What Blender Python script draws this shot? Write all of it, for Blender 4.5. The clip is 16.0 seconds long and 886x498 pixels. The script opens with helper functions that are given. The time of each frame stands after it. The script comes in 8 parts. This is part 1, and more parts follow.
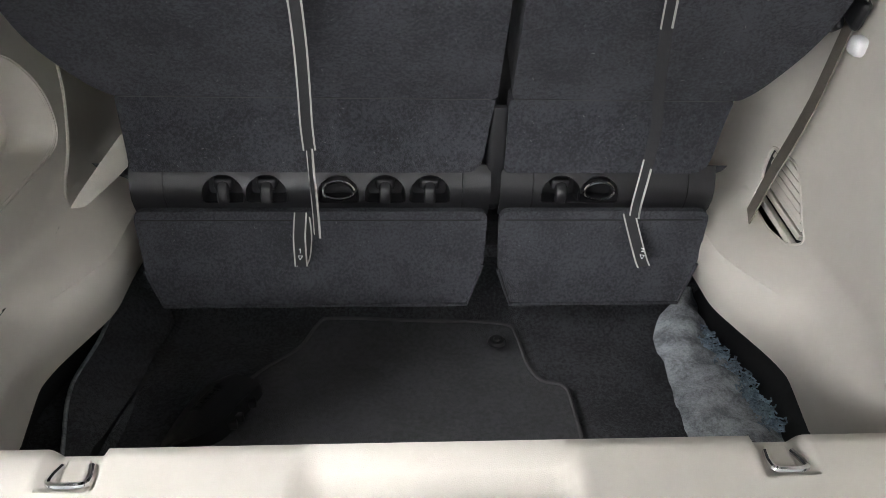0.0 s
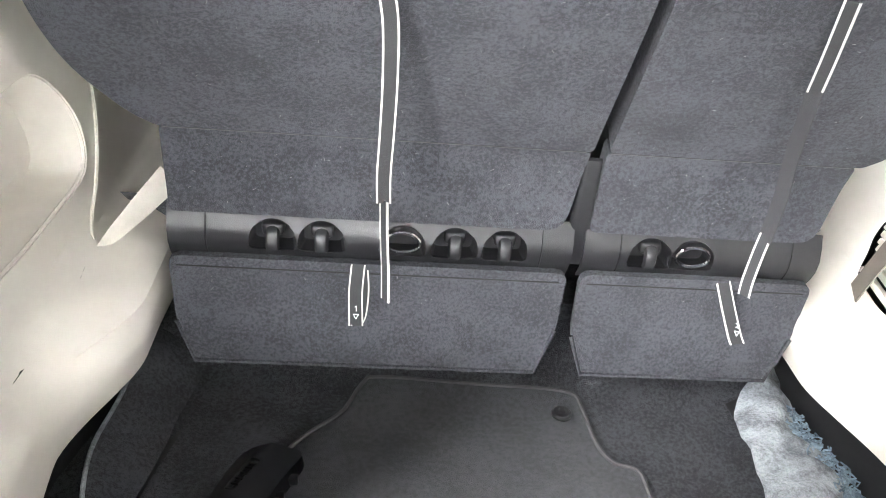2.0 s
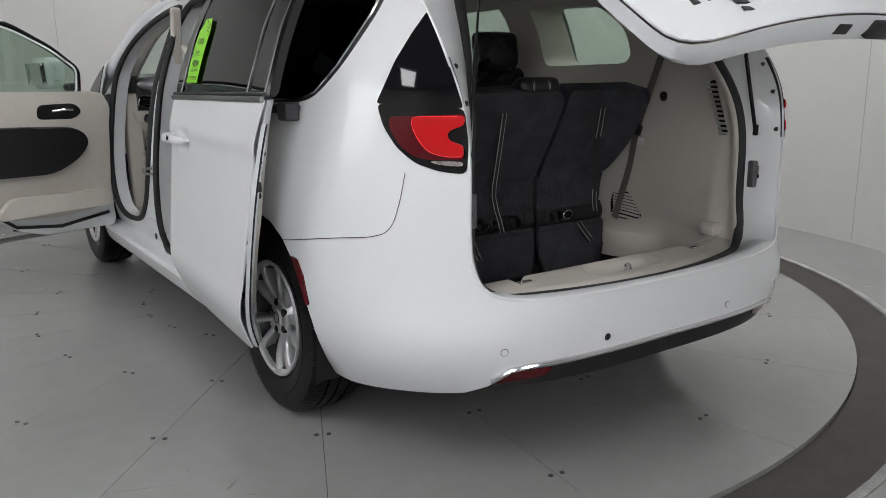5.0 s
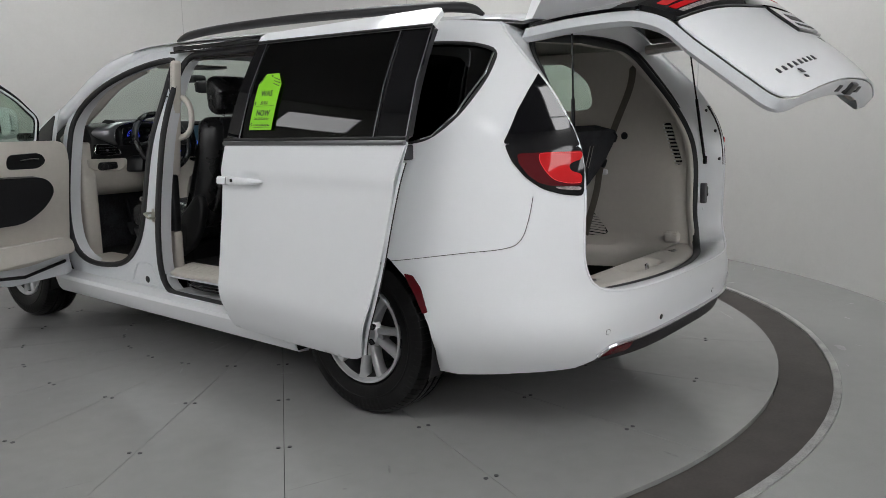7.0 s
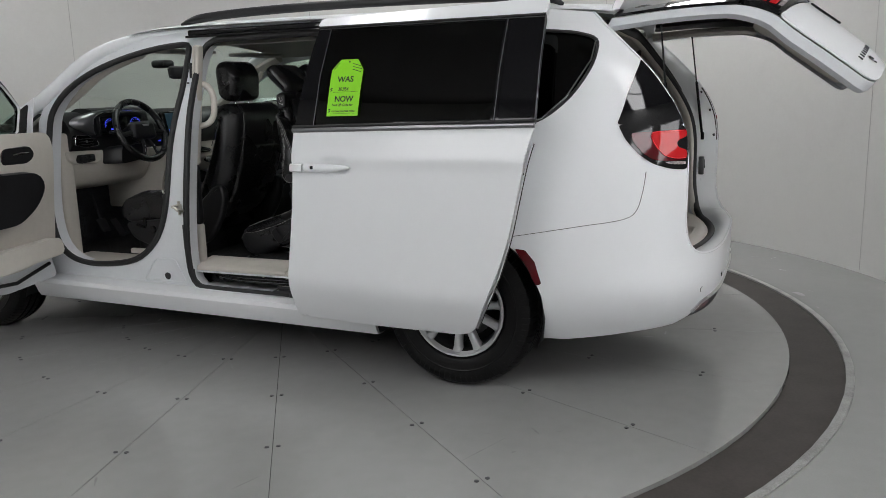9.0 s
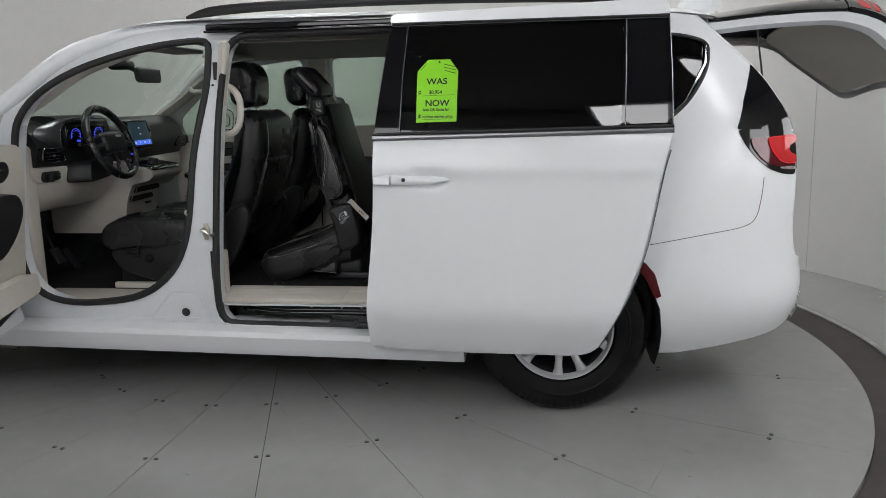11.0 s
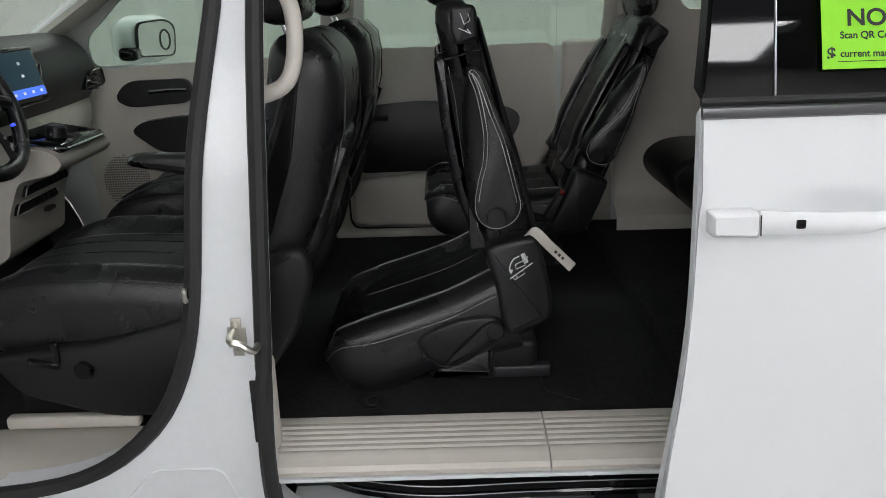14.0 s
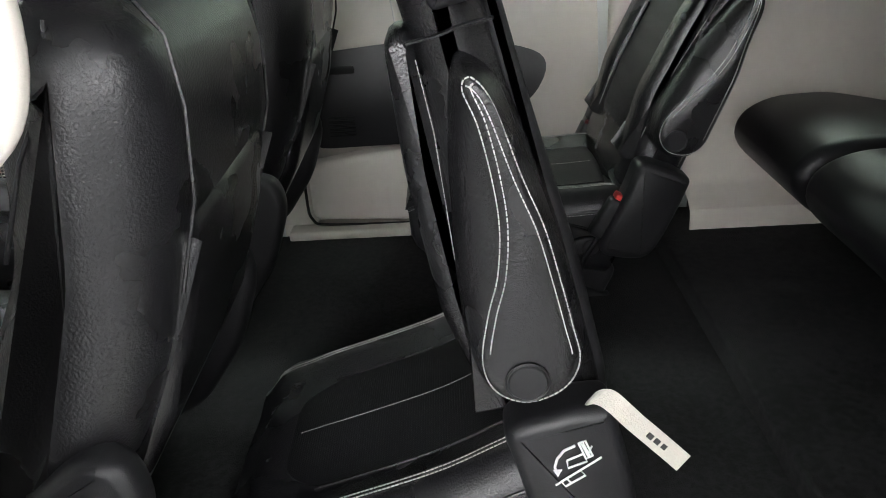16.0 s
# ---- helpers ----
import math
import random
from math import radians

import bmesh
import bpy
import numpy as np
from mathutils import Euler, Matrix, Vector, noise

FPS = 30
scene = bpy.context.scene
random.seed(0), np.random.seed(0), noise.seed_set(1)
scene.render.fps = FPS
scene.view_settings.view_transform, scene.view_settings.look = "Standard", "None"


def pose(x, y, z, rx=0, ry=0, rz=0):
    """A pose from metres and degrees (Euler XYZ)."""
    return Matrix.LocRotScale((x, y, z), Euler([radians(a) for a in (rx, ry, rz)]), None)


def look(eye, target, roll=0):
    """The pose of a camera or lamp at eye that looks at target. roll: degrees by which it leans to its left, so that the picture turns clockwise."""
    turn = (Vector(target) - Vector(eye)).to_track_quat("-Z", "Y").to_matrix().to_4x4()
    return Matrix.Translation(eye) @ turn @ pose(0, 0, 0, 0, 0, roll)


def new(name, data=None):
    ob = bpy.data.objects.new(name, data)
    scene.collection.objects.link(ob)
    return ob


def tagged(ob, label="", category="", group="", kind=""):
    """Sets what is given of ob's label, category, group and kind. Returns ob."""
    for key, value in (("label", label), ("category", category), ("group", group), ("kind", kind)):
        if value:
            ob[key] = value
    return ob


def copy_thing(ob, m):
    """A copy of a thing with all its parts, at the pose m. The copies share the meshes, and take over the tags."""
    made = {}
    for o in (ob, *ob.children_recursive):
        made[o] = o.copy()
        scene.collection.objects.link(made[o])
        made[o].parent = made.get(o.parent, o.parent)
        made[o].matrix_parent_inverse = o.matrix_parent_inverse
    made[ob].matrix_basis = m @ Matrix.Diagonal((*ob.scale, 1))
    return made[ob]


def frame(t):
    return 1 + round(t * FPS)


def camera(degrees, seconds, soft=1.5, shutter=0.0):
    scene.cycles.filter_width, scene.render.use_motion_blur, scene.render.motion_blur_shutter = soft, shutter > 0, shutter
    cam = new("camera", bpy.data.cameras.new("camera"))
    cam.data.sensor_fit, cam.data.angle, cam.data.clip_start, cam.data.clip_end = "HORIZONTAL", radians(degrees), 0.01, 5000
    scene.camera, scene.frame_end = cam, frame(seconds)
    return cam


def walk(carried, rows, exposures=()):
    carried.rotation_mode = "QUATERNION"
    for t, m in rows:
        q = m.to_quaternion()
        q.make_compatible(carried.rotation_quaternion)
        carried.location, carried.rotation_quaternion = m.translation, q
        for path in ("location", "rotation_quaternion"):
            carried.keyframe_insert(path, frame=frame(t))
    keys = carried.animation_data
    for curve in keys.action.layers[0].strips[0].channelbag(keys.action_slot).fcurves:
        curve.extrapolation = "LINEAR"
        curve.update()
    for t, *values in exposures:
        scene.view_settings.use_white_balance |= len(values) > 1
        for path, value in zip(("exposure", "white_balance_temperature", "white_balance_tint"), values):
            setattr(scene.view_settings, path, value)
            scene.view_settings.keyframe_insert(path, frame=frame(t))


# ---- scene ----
from mathutils.geometry import delaunay_2d_cdt

cam = camera(57.7, 16.0, soft=0.6)
PATH = [
    (0, (-0.06, -0.403, 1.34), (0.076, 1.275, 0.26), 2.3),
    (0.5, (-0.051, -0.275, 1.279), (0.05, 1.413, 0.21), 4.4),
    (1, (-0.098, 0.053, 1.236), (-0.027, 1.719, 0.132), 5.2),
    (1.5, (-0.133, 0.099, 1.253), (-0.086, 1.766, 0.15), 5.5),
    (2, (-0.191, -0.209, 1.325), (-0.02, 1.47, 0.252), 6.0),
    (2.5, (-0.353, -0.659, 1.261), (0.015, 1.127, 0.44), 3.8),
    (3, (-0.626, -1.017, 1.241), (0.005, 0.753, 0.558), 0.9),
    (3.5, (-0.947, -1.377, 1.239), (-0.172, 0.37, 0.65), 1.8),
    (4, (-1.404, -1.603, 1.229), (-0.443, 0.082, 0.744), 1.4),
    (4.2, (-1.544, -1.687, 1.241), (-0.558, -0.011, 0.772), 0.7),
    (6.3, (-3.029, -1.604, 1.288), (-1.604, -0.241, 0.955), -1.1),
    (6.5, (-3.16, -1.507, 1.274), (-1.687, -0.194, 0.95), -1.2),
    (7, (-3.408, -1.275, 1.304), (-1.853, -0.063, 0.968), -1.0),
    (7.5, (-3.659, -1.026, 1.294), (-2.02, 0.073, 0.973), -0.8),
    (8, (-3.912, -0.739, 1.275), (-2.19, 0.234, 0.975), -0.9),
    (8.2, (-3.974, -0.661, 1.331), (-2.24, 0.279, 1.0), -1.1),
    (10.3, (-4.453, 0.621, 1.341), (-2.525, 1.031, 1.002), -1.5),
    (10.5, (-4.421, 0.746, 1.326), (-2.482, 1.104, 0.989), -1.4),
    (11, (-4.27, 1.099, 1.323), (-2.324, 1.383, 0.96), -1.3),
    (11.5, (-4.042, 1.396, 1.332), (-2.09, 1.595, 0.943), -1.6),
    (12, (-3.721, 1.612, 1.335), (-1.772, 1.81, 0.928), -2.3),
    (12.5, (-3.369, 1.88, 1.328), (-1.423, 2.013, 0.89), -2.1),
    (13, (-3.024, 2.072, 1.308), (-1.077, 2.109, 0.852), -2.0),
    (13.5, (-2.627, 2.138, 1.363), (-0.695, 2.212, 0.853), -1.7),
    (14, (-2.302, 2.257, 1.362), (-0.395, 2.26, 0.761), -1.6),
    (14.5, (-2.045, 2.275, 1.38), (-0.164, 2.227, 0.702), -1.9),
    (15, (-1.794, 2.202, 1.377), (0.065, 2.28, 0.643), -2.3),
    (15.5, (-1.595, 2.175, 1.371), (0.228, 2.3, 0.558), -3.2),
    (16, (-1.327, 2.207, 1.374), (0.485, 2.246, 0.527), -3.4),
]
walk(cam, [(t, look(eye, target, roll)) for t, eye, target, roll in PATH],
     exposures=[(0.0, 1.75), (0.5, 1.8), (1.0, 2.4), (1.5, 3.1), (2.0, 3.8), (2.5, 2.0), (3.0, 0.42), (3.5, 0.1), (4.2, 0.02), (6.3, -0.2), (8.2, -0.2), (10.3, -0.2), (11.5, -0.12), (13.0, 0.0), (14.5, 0.6), (15.5, 1.4), (16.0, 1.9)])

# ---- world: an unlit hall round the photo booth ----
world = bpy.data.worlds.new("world")
scene.world = world
world.use_nodes = True
world.node_tree.nodes["Background"].inputs[0].default_value = (0.5, 0.5, 0.5, 1)
world.node_tree.nodes["Background"].inputs[1].default_value = 0.05


# ---- materials ----
def mat(name, base, rough=0.5, metal=0.0, coat=0.0, var=0.15, scale=3.0, bump=0.0, bump_scale=200.0, sheen=0.0, spec=0.5, rough_var=0.0, grain=0.5, coat_rough=0.04):
    """A surface with two scales of variation in colour, varied gloss and a fine relief."""
    m = bpy.data.materials.new(name)
    m.use_nodes = True
    nt = m.node_tree
    b = nt.nodes["Principled BSDF"]
    b.inputs["Roughness"].default_value = rough
    b.inputs["Metallic"].default_value = metal
    b.inputs["Coat Weight"].default_value = coat
    b.inputs["Coat Roughness"].default_value = coat_rough
    b.inputs["Sheen Weight"].default_value = sheen
    b.inputs["Sheen Roughness"].default_value = 0.6
    b.inputs["Specular IOR Level"].default_value = spec
    co = nt.nodes.new("ShaderNodeTexCoord")
    big = nt.nodes.new("ShaderNodeTexNoise")
    big.inputs["Scale"].default_value = scale
    big.inputs["Detail"].default_value = 6
    fine = nt.nodes.new("ShaderNodeTexNoise")
    fine.inputs["Scale"].default_value = bump_scale
    fine.inputs["Detail"].default_value = 3
    nt.links.new(co.outputs["Object"], big.inputs["Vector"])
    nt.links.new(co.outputs["Object"], fine.inputs["Vector"])
    add = nt.nodes.new("ShaderNodeMath")
    add.operation = "MULTIPLY_ADD"
    add.inputs[1].default_value = grain
    mid = nt.nodes.new("ShaderNodeTexNoise")
    mid.inputs["Scale"].default_value = scale * 14
    mid.inputs["Detail"].default_value = 4
    nt.links.new(co.outputs["Object"], mid.inputs["Vector"])
    mix = nt.nodes.new("ShaderNodeMath")
    mix.inputs[1].default_value = 0.0
    mix.operation = "ADD"
    nt.links.new(mid.outputs["Fac"], mix.inputs[0])
    nt.links.new(fine.outputs["Fac"], mix.inputs[1])
    nt.links.new(mix.outputs[0], add.inputs[0])
    nt.links.new(big.outputs["Fac"], add.inputs[2])
    ramp = nt.nodes.new("ShaderNodeMapRange")
    ramp.inputs["From Min"].default_value = grain + 0.30
    ramp.inputs["From Max"].default_value = grain + 0.70
    ramp.inputs["To Min"].default_value = 1 - var
    ramp.inputs["To Max"].default_value = 1 + var
    nt.links.new(add.outputs[0], ramp.inputs["Value"])
    mul = nt.nodes.new("ShaderNodeVectorMath")
    mul.operation = "SCALE"
    mul.inputs[0].default_value = base
    nt.links.new(ramp.outputs["Result"], mul.inputs["Scale"])
    nt.links.new(mul.outputs["Vector"], b.inputs["Base Color"])
    if rough_var:
        rr = nt.nodes.new("ShaderNodeMapRange")
        rr.inputs["From Min"].default_value = 0.3
        rr.inputs["From Max"].default_value = 0.7
        rr.inputs["To Min"].default_value = rough - rough_var
        rr.inputs["To Max"].default_value = rough + rough_var
        nt.links.new(big.outputs["Fac"], rr.inputs["Value"])
        nt.links.new(rr.outputs["Result"], b.inputs["Roughness"])
    if bump:
        bp = nt.nodes.new("ShaderNodeBump")
        bp.inputs["Strength"].default_value = bump
        bp.inputs["Distance"].default_value = 0.002
        nt.links.new(fine.outputs["Fac"], bp.inputs["Height"])
        nt.links.new(bp.outputs["Normal"], b.inputs["Normal"])
    return m


def pane(name, tint, gloss=0.02):
    """A thin pane: tinted see-through with a mirror gloss by Fresnel."""
    m = bpy.data.materials.new(name)
    m.use_nodes = True
    nt = m.node_tree
    out = nt.nodes["Material Output"]
    nt.nodes.remove(nt.nodes["Principled BSDF"])
    tr = nt.nodes.new("ShaderNodeBsdfTransparent")
    tr.inputs[0].default_value = (*tint, 1)
    gl = nt.nodes.new("ShaderNodeBsdfGlossy")
    gl.inputs["Roughness"].default_value = gloss
    lw = nt.nodes.new("ShaderNodeLayerWeight")
    lw.inputs["Blend"].default_value = 0.5
    pw = nt.nodes.new("ShaderNodeMath")
    pw.operation = "POWER"
    pw.inputs[1].default_value = 5.0
    nt.links.new(lw.outputs["Facing"], pw.inputs[0])
    fr = nt.nodes.new("ShaderNodeMath")
    fr.operation = "MULTIPLY_ADD"
    fr.inputs[1].default_value = 0.90
    fr.inputs[2].default_value = 0.055
    nt.links.new(pw.outputs[0], fr.inputs[0])
    mx = nt.nodes.new("ShaderNodeMixShader")
    nt.links.new(fr.outputs[0], mx.inputs[0])
    nt.links.new(tr.outputs[0], mx.inputs[1])
    nt.links.new(gl.outputs[0], mx.inputs[2])
    nt.links.new(mx.outputs[0], out.inputs[0])
    return m


def glow(name, colour, strength, coat=0.0):
    m = bpy.data.materials.new(name)
    m.use_nodes = True
    b = m.node_tree.nodes["Principled BSDF"]
    b.inputs["Base Color"].default_value = (*colour, 1)
    b.inputs["Emission Color"].default_value = (*colour, 1)
    b.inputs["Emission Strength"].default_value = strength
    b.inputs["Roughness"].default_value = 0.4
    b.inputs["Specular IOR Level"].default_value = 0.12
    b.inputs["Coat Weight"].default_value = coat
    return m


PAINT = mat("white_paint", (0.80, 0.815, 0.83), 0.6, coat=0.6, coat_rough=0.09, spec=0.25, var=0.01, scale=1.0)
JAMB = mat("white_jamb_paint", (0.74, 0.76, 0.78), 0.4, coat=0.4, var=0.03, scale=4.0)
BLACKGLOSS = mat("gloss_black", (0.005, 0.005, 0.006), 0.05, coat=0.25, var=0.05, spec=0.3)
PLASTIC = mat("black_plastic", (0.0125, 0.0125, 0.014), 0.42, spec=0.42, var=0.2, bump=0.15, bump_scale=600, scale=6)
RUBBER = mat("black_rubber", (0.016, 0.016, 0.017), 0.6, var=0.2, bump=0.1, bump_scale=120)
CHROME = mat("chrome", (0.75, 0.75, 0.77), 0.12, 1.0, var=0.03)
SATIN = mat("satin_trim", (.20, .20, .21), .3, .9, var=.05)
STEEL = mat("zinc_steel", (0.55, 0.53, 0.48), 0.32, 1.0, var=0.12, scale=20)
ALLOY = mat("alloy_silver", (0.60, 0.605, 0.615), 0.30, 0.55, coat=0.4, var=0.04)
GREYMETAL = mat("grey_cast_metal", (0.17, 0.17, 0.175), 0.5, 0.6, var=0.15, scale=20)
DARKMETAL = mat("dark_metal", (0.06, 0.06, 0.065), 0.5, 0.7, var=0.2)
TYRE = mat("tyre_rubber", (0.004, 0.004, 0.0043), 0.36, var=0.4, scale=12, bump=0.2, bump_scale=90, spec=0.25)
LEATHER = mat("black_leather", (0.0125, 0.0125, 0.0138), 0.27, var=0.15, scale=5, bump=0.5, bump_scale=330, spec=0.62, rough_var=0.06)
BEIGE = mat("beige_plastic", (0.615, 0.578, 0.522), 0.5, var=0.04, scale=2.5, bump=0.12, bump_scale=700)
TRIM = mat("grey_beige_trim", (0.50, 0.475, 0.43), 0.55, var=0.05, scale=2.5, bump=0.15, bump_scale=700)
HEADLINER = mat("headliner_cloth", (0.42, 0.40, 0.37), 0.9, var=0.06, bump=0.3, bump_scale=500)
CARPET = mat("black_carpet", (0.044, 0.0455, 0.051), 0.95, var=0.42, scale=12, grain=1.6, bump=1.0, bump_scale=520, sheen=0.06, spec=0.2)
CABINPILE = mat("cabin_carpet", (0.018, 0.018, 0.019), 0.95, var=0.4, grain=1.2, scale=5, bump=0.9, bump_scale=450, sheen=0.02, spec=0.2)
MATPILE = mat("mat_carpet", (0.043, 0.0445, 0.049), 0.95, var=0.3, scale=9, grain=1.4, bump=0.8, bump_scale=560, sheen=0.1)
PILE = mat("seatback_carpet", (0.041, 0.0425, 0.049), 0.95, var=0.34, scale=14, grain=1.6, bump=1.0, bump_scale=620, sheen=0.03, spec=0.2)
FELT = mat("grey_felt", (0.27, 0.29, 0.31), 0.95, var=0.45, scale=30, bump=1.0, bump_scale=160)
LINT = mat("pale_lint", (0.16, 0.16, 0.16), 0.9, var=0.3)
WEB = mat("black_webbing", (0.02, 0.02, 0.022), 0.8, var=0.2, bump=0.6, bump_scale=700)
WEBEDGE = mat("white_webbing_edge", (0.42, 0.40, 0.37), 0.8, var=0.1, bump=0.5, bump_scale=700)
BELT = mat("taupe_belt", (0.17, 0.15, 0.125), 0.7, var=0.12, bump=0.5, bump_scale=800)
THREAD = mat("grey_thread", (0.46, 0.45, 0.43), 0.8, var=0.1)
WHITEMARK = mat("white_print", (0.75, 0.75, 0.75), 0.6, var=0.03)
LOOP = mat("cream_loop", (0.55, 0.52, 0.46), 0.85, var=0.1, bump=0.4, bump_scale=500)
BLACKMARK = mat("black_print", (0.02, 0.02, 0.02), 0.6, var=0.03)
LIME = mat("lime_card", (0.30, 0.80, 0.02), 0.45, var=0.03)
REDLENS = mat("red_lens", (0.09, 0.0015, 0.005), 0.08, coat=0.3, var=0.08, spec=0.3)
REDLIT = glow("red_lit_lens", (0.42, 0.0012, 0.004), 0.30, 0.6)
REDEDGE = glow("red_light_guide", (0.80, 0.06, 0.07), 0.25)
CLEARLENS = mat("clear_lens", (0.36, 0.30, 0.30), 0.1, coat=0.6, var=0.5, scale=60)
SMOKE = pane("privacy_glass", (0.07, 0.078, 0.078))
CLEAR = pane("clear_green_glass", (0.72, 0.80, 0.74))
MIRROR = mat("mirror", (0.9, 0.9, 0.9), 0.02, 1.0, var=0.0)
FLOORPAINT = mat("grey_epoxy", (0.29, 0.293, 0.287), 0.15, rough_var=0.05, var=0.04, scale=0.8, bump=0.0)
DISCPAINT = mat("worn_grey_epoxy", (0.29, 0.29, 0.284), 0.16, rough_var=0.06, var=0.05, scale=0.9, bump=0.0)
RINGMAT = mat("brown_rubber_ring", (0.052, 0.045, 0.041), 0.7, var=0.15, scale=6, bump=0.2, bump_scale=60)
CURB = mat("worn_kerb_strip", (0.30, 0.30, 0.29), 0.6, var=0.25, scale=9)
WALLPAINT = mat("booth_wall_paint", (0.60, 0.595, 0.575), 0.7, var=0.025, scale=0.6, bump=0.05, bump_scale=40)
CEILPAINT = mat("ceiling_paint", (0.14, 0.14, 0.14), 0.9, var=0.1)
DARKWALL = mat("unseen_wall_paint", (0.45, 0.45, 0.44), 0.8, var=0.1)
SCREENLIT = glow("screen_dark_blue", (0.014, 0.030, 0.042), 0.7)
SCREENBLUE = glow("screen_blue", (0.05, 0.12, 0.6), 1.2)
BLUELED = glow("blue_led", (0.05, 0.08, 1.0), 0.8)
LAMPGLOW = glow("lamp_panel", (0.985, 0.985, 1.0), 12.0)
# glow of the unseen wall panels, added mainly to fill cargo and cabin
WALLFILL = glow("unseen_wall_glow", (0.985, 0.985, 1.0), 7.0)
FILLGLOW = glow("unseen_fill_glow", (0.985, 0.985, 1.0), 5.0)
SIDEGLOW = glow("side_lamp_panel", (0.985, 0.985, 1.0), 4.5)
# near-black: colours joints, and stands in for shade in holes, slots and vents
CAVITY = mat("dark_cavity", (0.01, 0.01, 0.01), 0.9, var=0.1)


# ---- mesh helpers ----
def solid(name, verts, faces, material, parent=None, label="", angle=38, normals=None, smooth=True):
    me = bpy.data.meshes.new(name)
    me.from_pydata([tuple(v) for v in verts], [], [tuple(f) for f in faces])
    me.materials.append(material)
    me.update()
    if smooth:
        me.polygons.foreach_set("use_smooth", [True] * len(me.polygons))
        if normals is not None:
            me.normals_split_custom_set_from_vertices(normals)
        else:
            me.set_sharp_from_angle(angle=radians(angle))
    ob = new(name, me)
    if parent:
        ob.parent = parent
    if label:
        ob["label"] = label
    return ob


def thing(name, label, category, group="", kind="", at=(0, 0, 0)):
    ob = new(name)
    ob.location = at
    ob.empty_display_size = 0.1
    return tagged(ob, label, category, group, kind)


class Mesh:
    """Collects verts and faces of one part."""

    def __init__(self):
        self.v, self.f = [], []

    def add(self, verts, faces):
        n = len(self.v)
        self.v += [Vector(p) for p in verts]
        self.f += [tuple(i + n for i in f) for f in faces]
        return self

    def box(self, c, s, bevel=0.0, m=None):
        bm = bmesh.new()
        bmesh.ops.create_cube(bm, size=1)
        bmesh.ops.scale(bm, vec=s, verts=bm.verts)
        if bevel:
            bmesh.ops.bevel(bm, geom=list(bm.edges), offset=bevel, segments=3, affect="EDGES", profile=0.5, clamp_overlap=True)
        bm.verts.index_update()
        t = Matrix.Translation(c) @ (m or Matrix())
        self.add([t @ v.co for v in bm.verts], [[v.index for v in f.verts] for f in bm.faces])
        bm.free()
        return self

    def cyl(self, a, b, r, r2=None, n=20, bevel=0.0):
        a, b = Vector(a), Vector(b)
        r2 = r if r2 is None else r2
        d = (b - a).normalized()
        e = min(bevel, (b - a).length / 2)
        rings = [(a, max(r - e, 1e-4)), (a + d * e, r), (b - d * e, r2), (b, max(r2 - e, 1e-4))] if e else [(a, r), (b, r2)]
        u = d.orthogonal().normalized()
        w = d.cross(u)
        return self.loft([[c + (u * math.cos(2 * math.pi * k / n) + w * math.sin(2 * math.pi * k / n)) * q for k in range(n)] for c, q in rings])

    def loft(self, rings, closed=True, cap=True, ring_loop=False):
        n, verts, faces = len(rings[0]), [p for r in rings for p in r], []
        m = len(rings)
        for i in range(m if ring_loop else m - 1):
            j = (i + 1) % m
            for k in range(n if closed else n - 1):
                l = (k + 1) % n
                faces.append((i * n + k, i * n + l, j * n + l, j * n + k))
        if cap and closed and not ring_loop:
            faces += [tuple(reversed(range(n))), tuple(range((m - 1) * n, m * n))]
        return self.add(verts, faces)

    def tube(self, path, r, n=8, closed=False, flat=1.0, up=None):
        """A round (or flattened) bar along a path."""
        path = [Vector(p) for p in path]
        m = len(path)
        rings, u = [], None
        for i, p in enumerate(path):
            a = path[i - 1] if i or closed else p
            b = path[(i + 1) % m] if i < m - 1 or closed else p
            d = (b - a).normalized()
            if up is not None:
                u = (Vector(up) - d * d.dot(Vector(up))).normalized()
            else:
                u = d.orthogonal().normalized() if u is None else (u - d * d.dot(u)).normalized()
            w = d.cross(u)
            q = r(i / max(1, m - 1)) if callable(r) else r
            rings.append([p + (u * math.cos(2 * math.pi * k / n) * flat + w * math.sin(2 * math.pi * k / n)) * q for k in range(n)])
        return self.loft(rings, ring_loop=closed)

    def ribbon(self, path, side, half, thick=0.0015):
        """A flat band along a path; side: the band's cross direction."""
        path = [Vector(p) for p in path]
        s = Vector(side).normalized()
        rings = []
        for i, p in enumerate(path):
            d = (path[min(i + 1, len(path) - 1)] - path[max(i - 1, 0)]).normalized()
            n = d.cross(s).normalized()
            rings.append([p - s * half - n * thick, p + s * half - n * thick, p + s * half + n * thick, p - s * half + n * thick])
        return self.loft(rings)

    def puff(self, prof, x0, h, r, n=5, crown=0.0):
        """A cushion: a closed (y, z) outline carried across x0 - h to x0 + h, with edges of radius r rounded off."""
        k = len(prof)
        area = sum(prof[i][0] * prof[(i + 1) % k][1] - prof[(i + 1) % k][0] * prof[i][1] for i in range(k))
        nrm = []
        for i in range(k):
            a, b = Vector(prof[i - 1]), Vector(prof[(i + 1) % k])
            d = (b - a).normalized()
            nrm.append(Vector((-d.y, d.x)) * (1 if area > 0 else -1))
        st = []
        for j in range(n + 1):
            a = math.radians(84) * (1 - j / n)
            st.append((h - r + r * math.sin(a), r * (1 - math.cos(a))))
        xs = [(-x, i) for x, i in st] + [(0, -crown)] + [(x, i) for x, i in reversed(st)]
        rings = [[(x0 + x, p[0] + q.x * i, p[1] + q.y * i) for p, q in zip(prof, nrm)] for x, i in xs]
        return self.loft(rings)

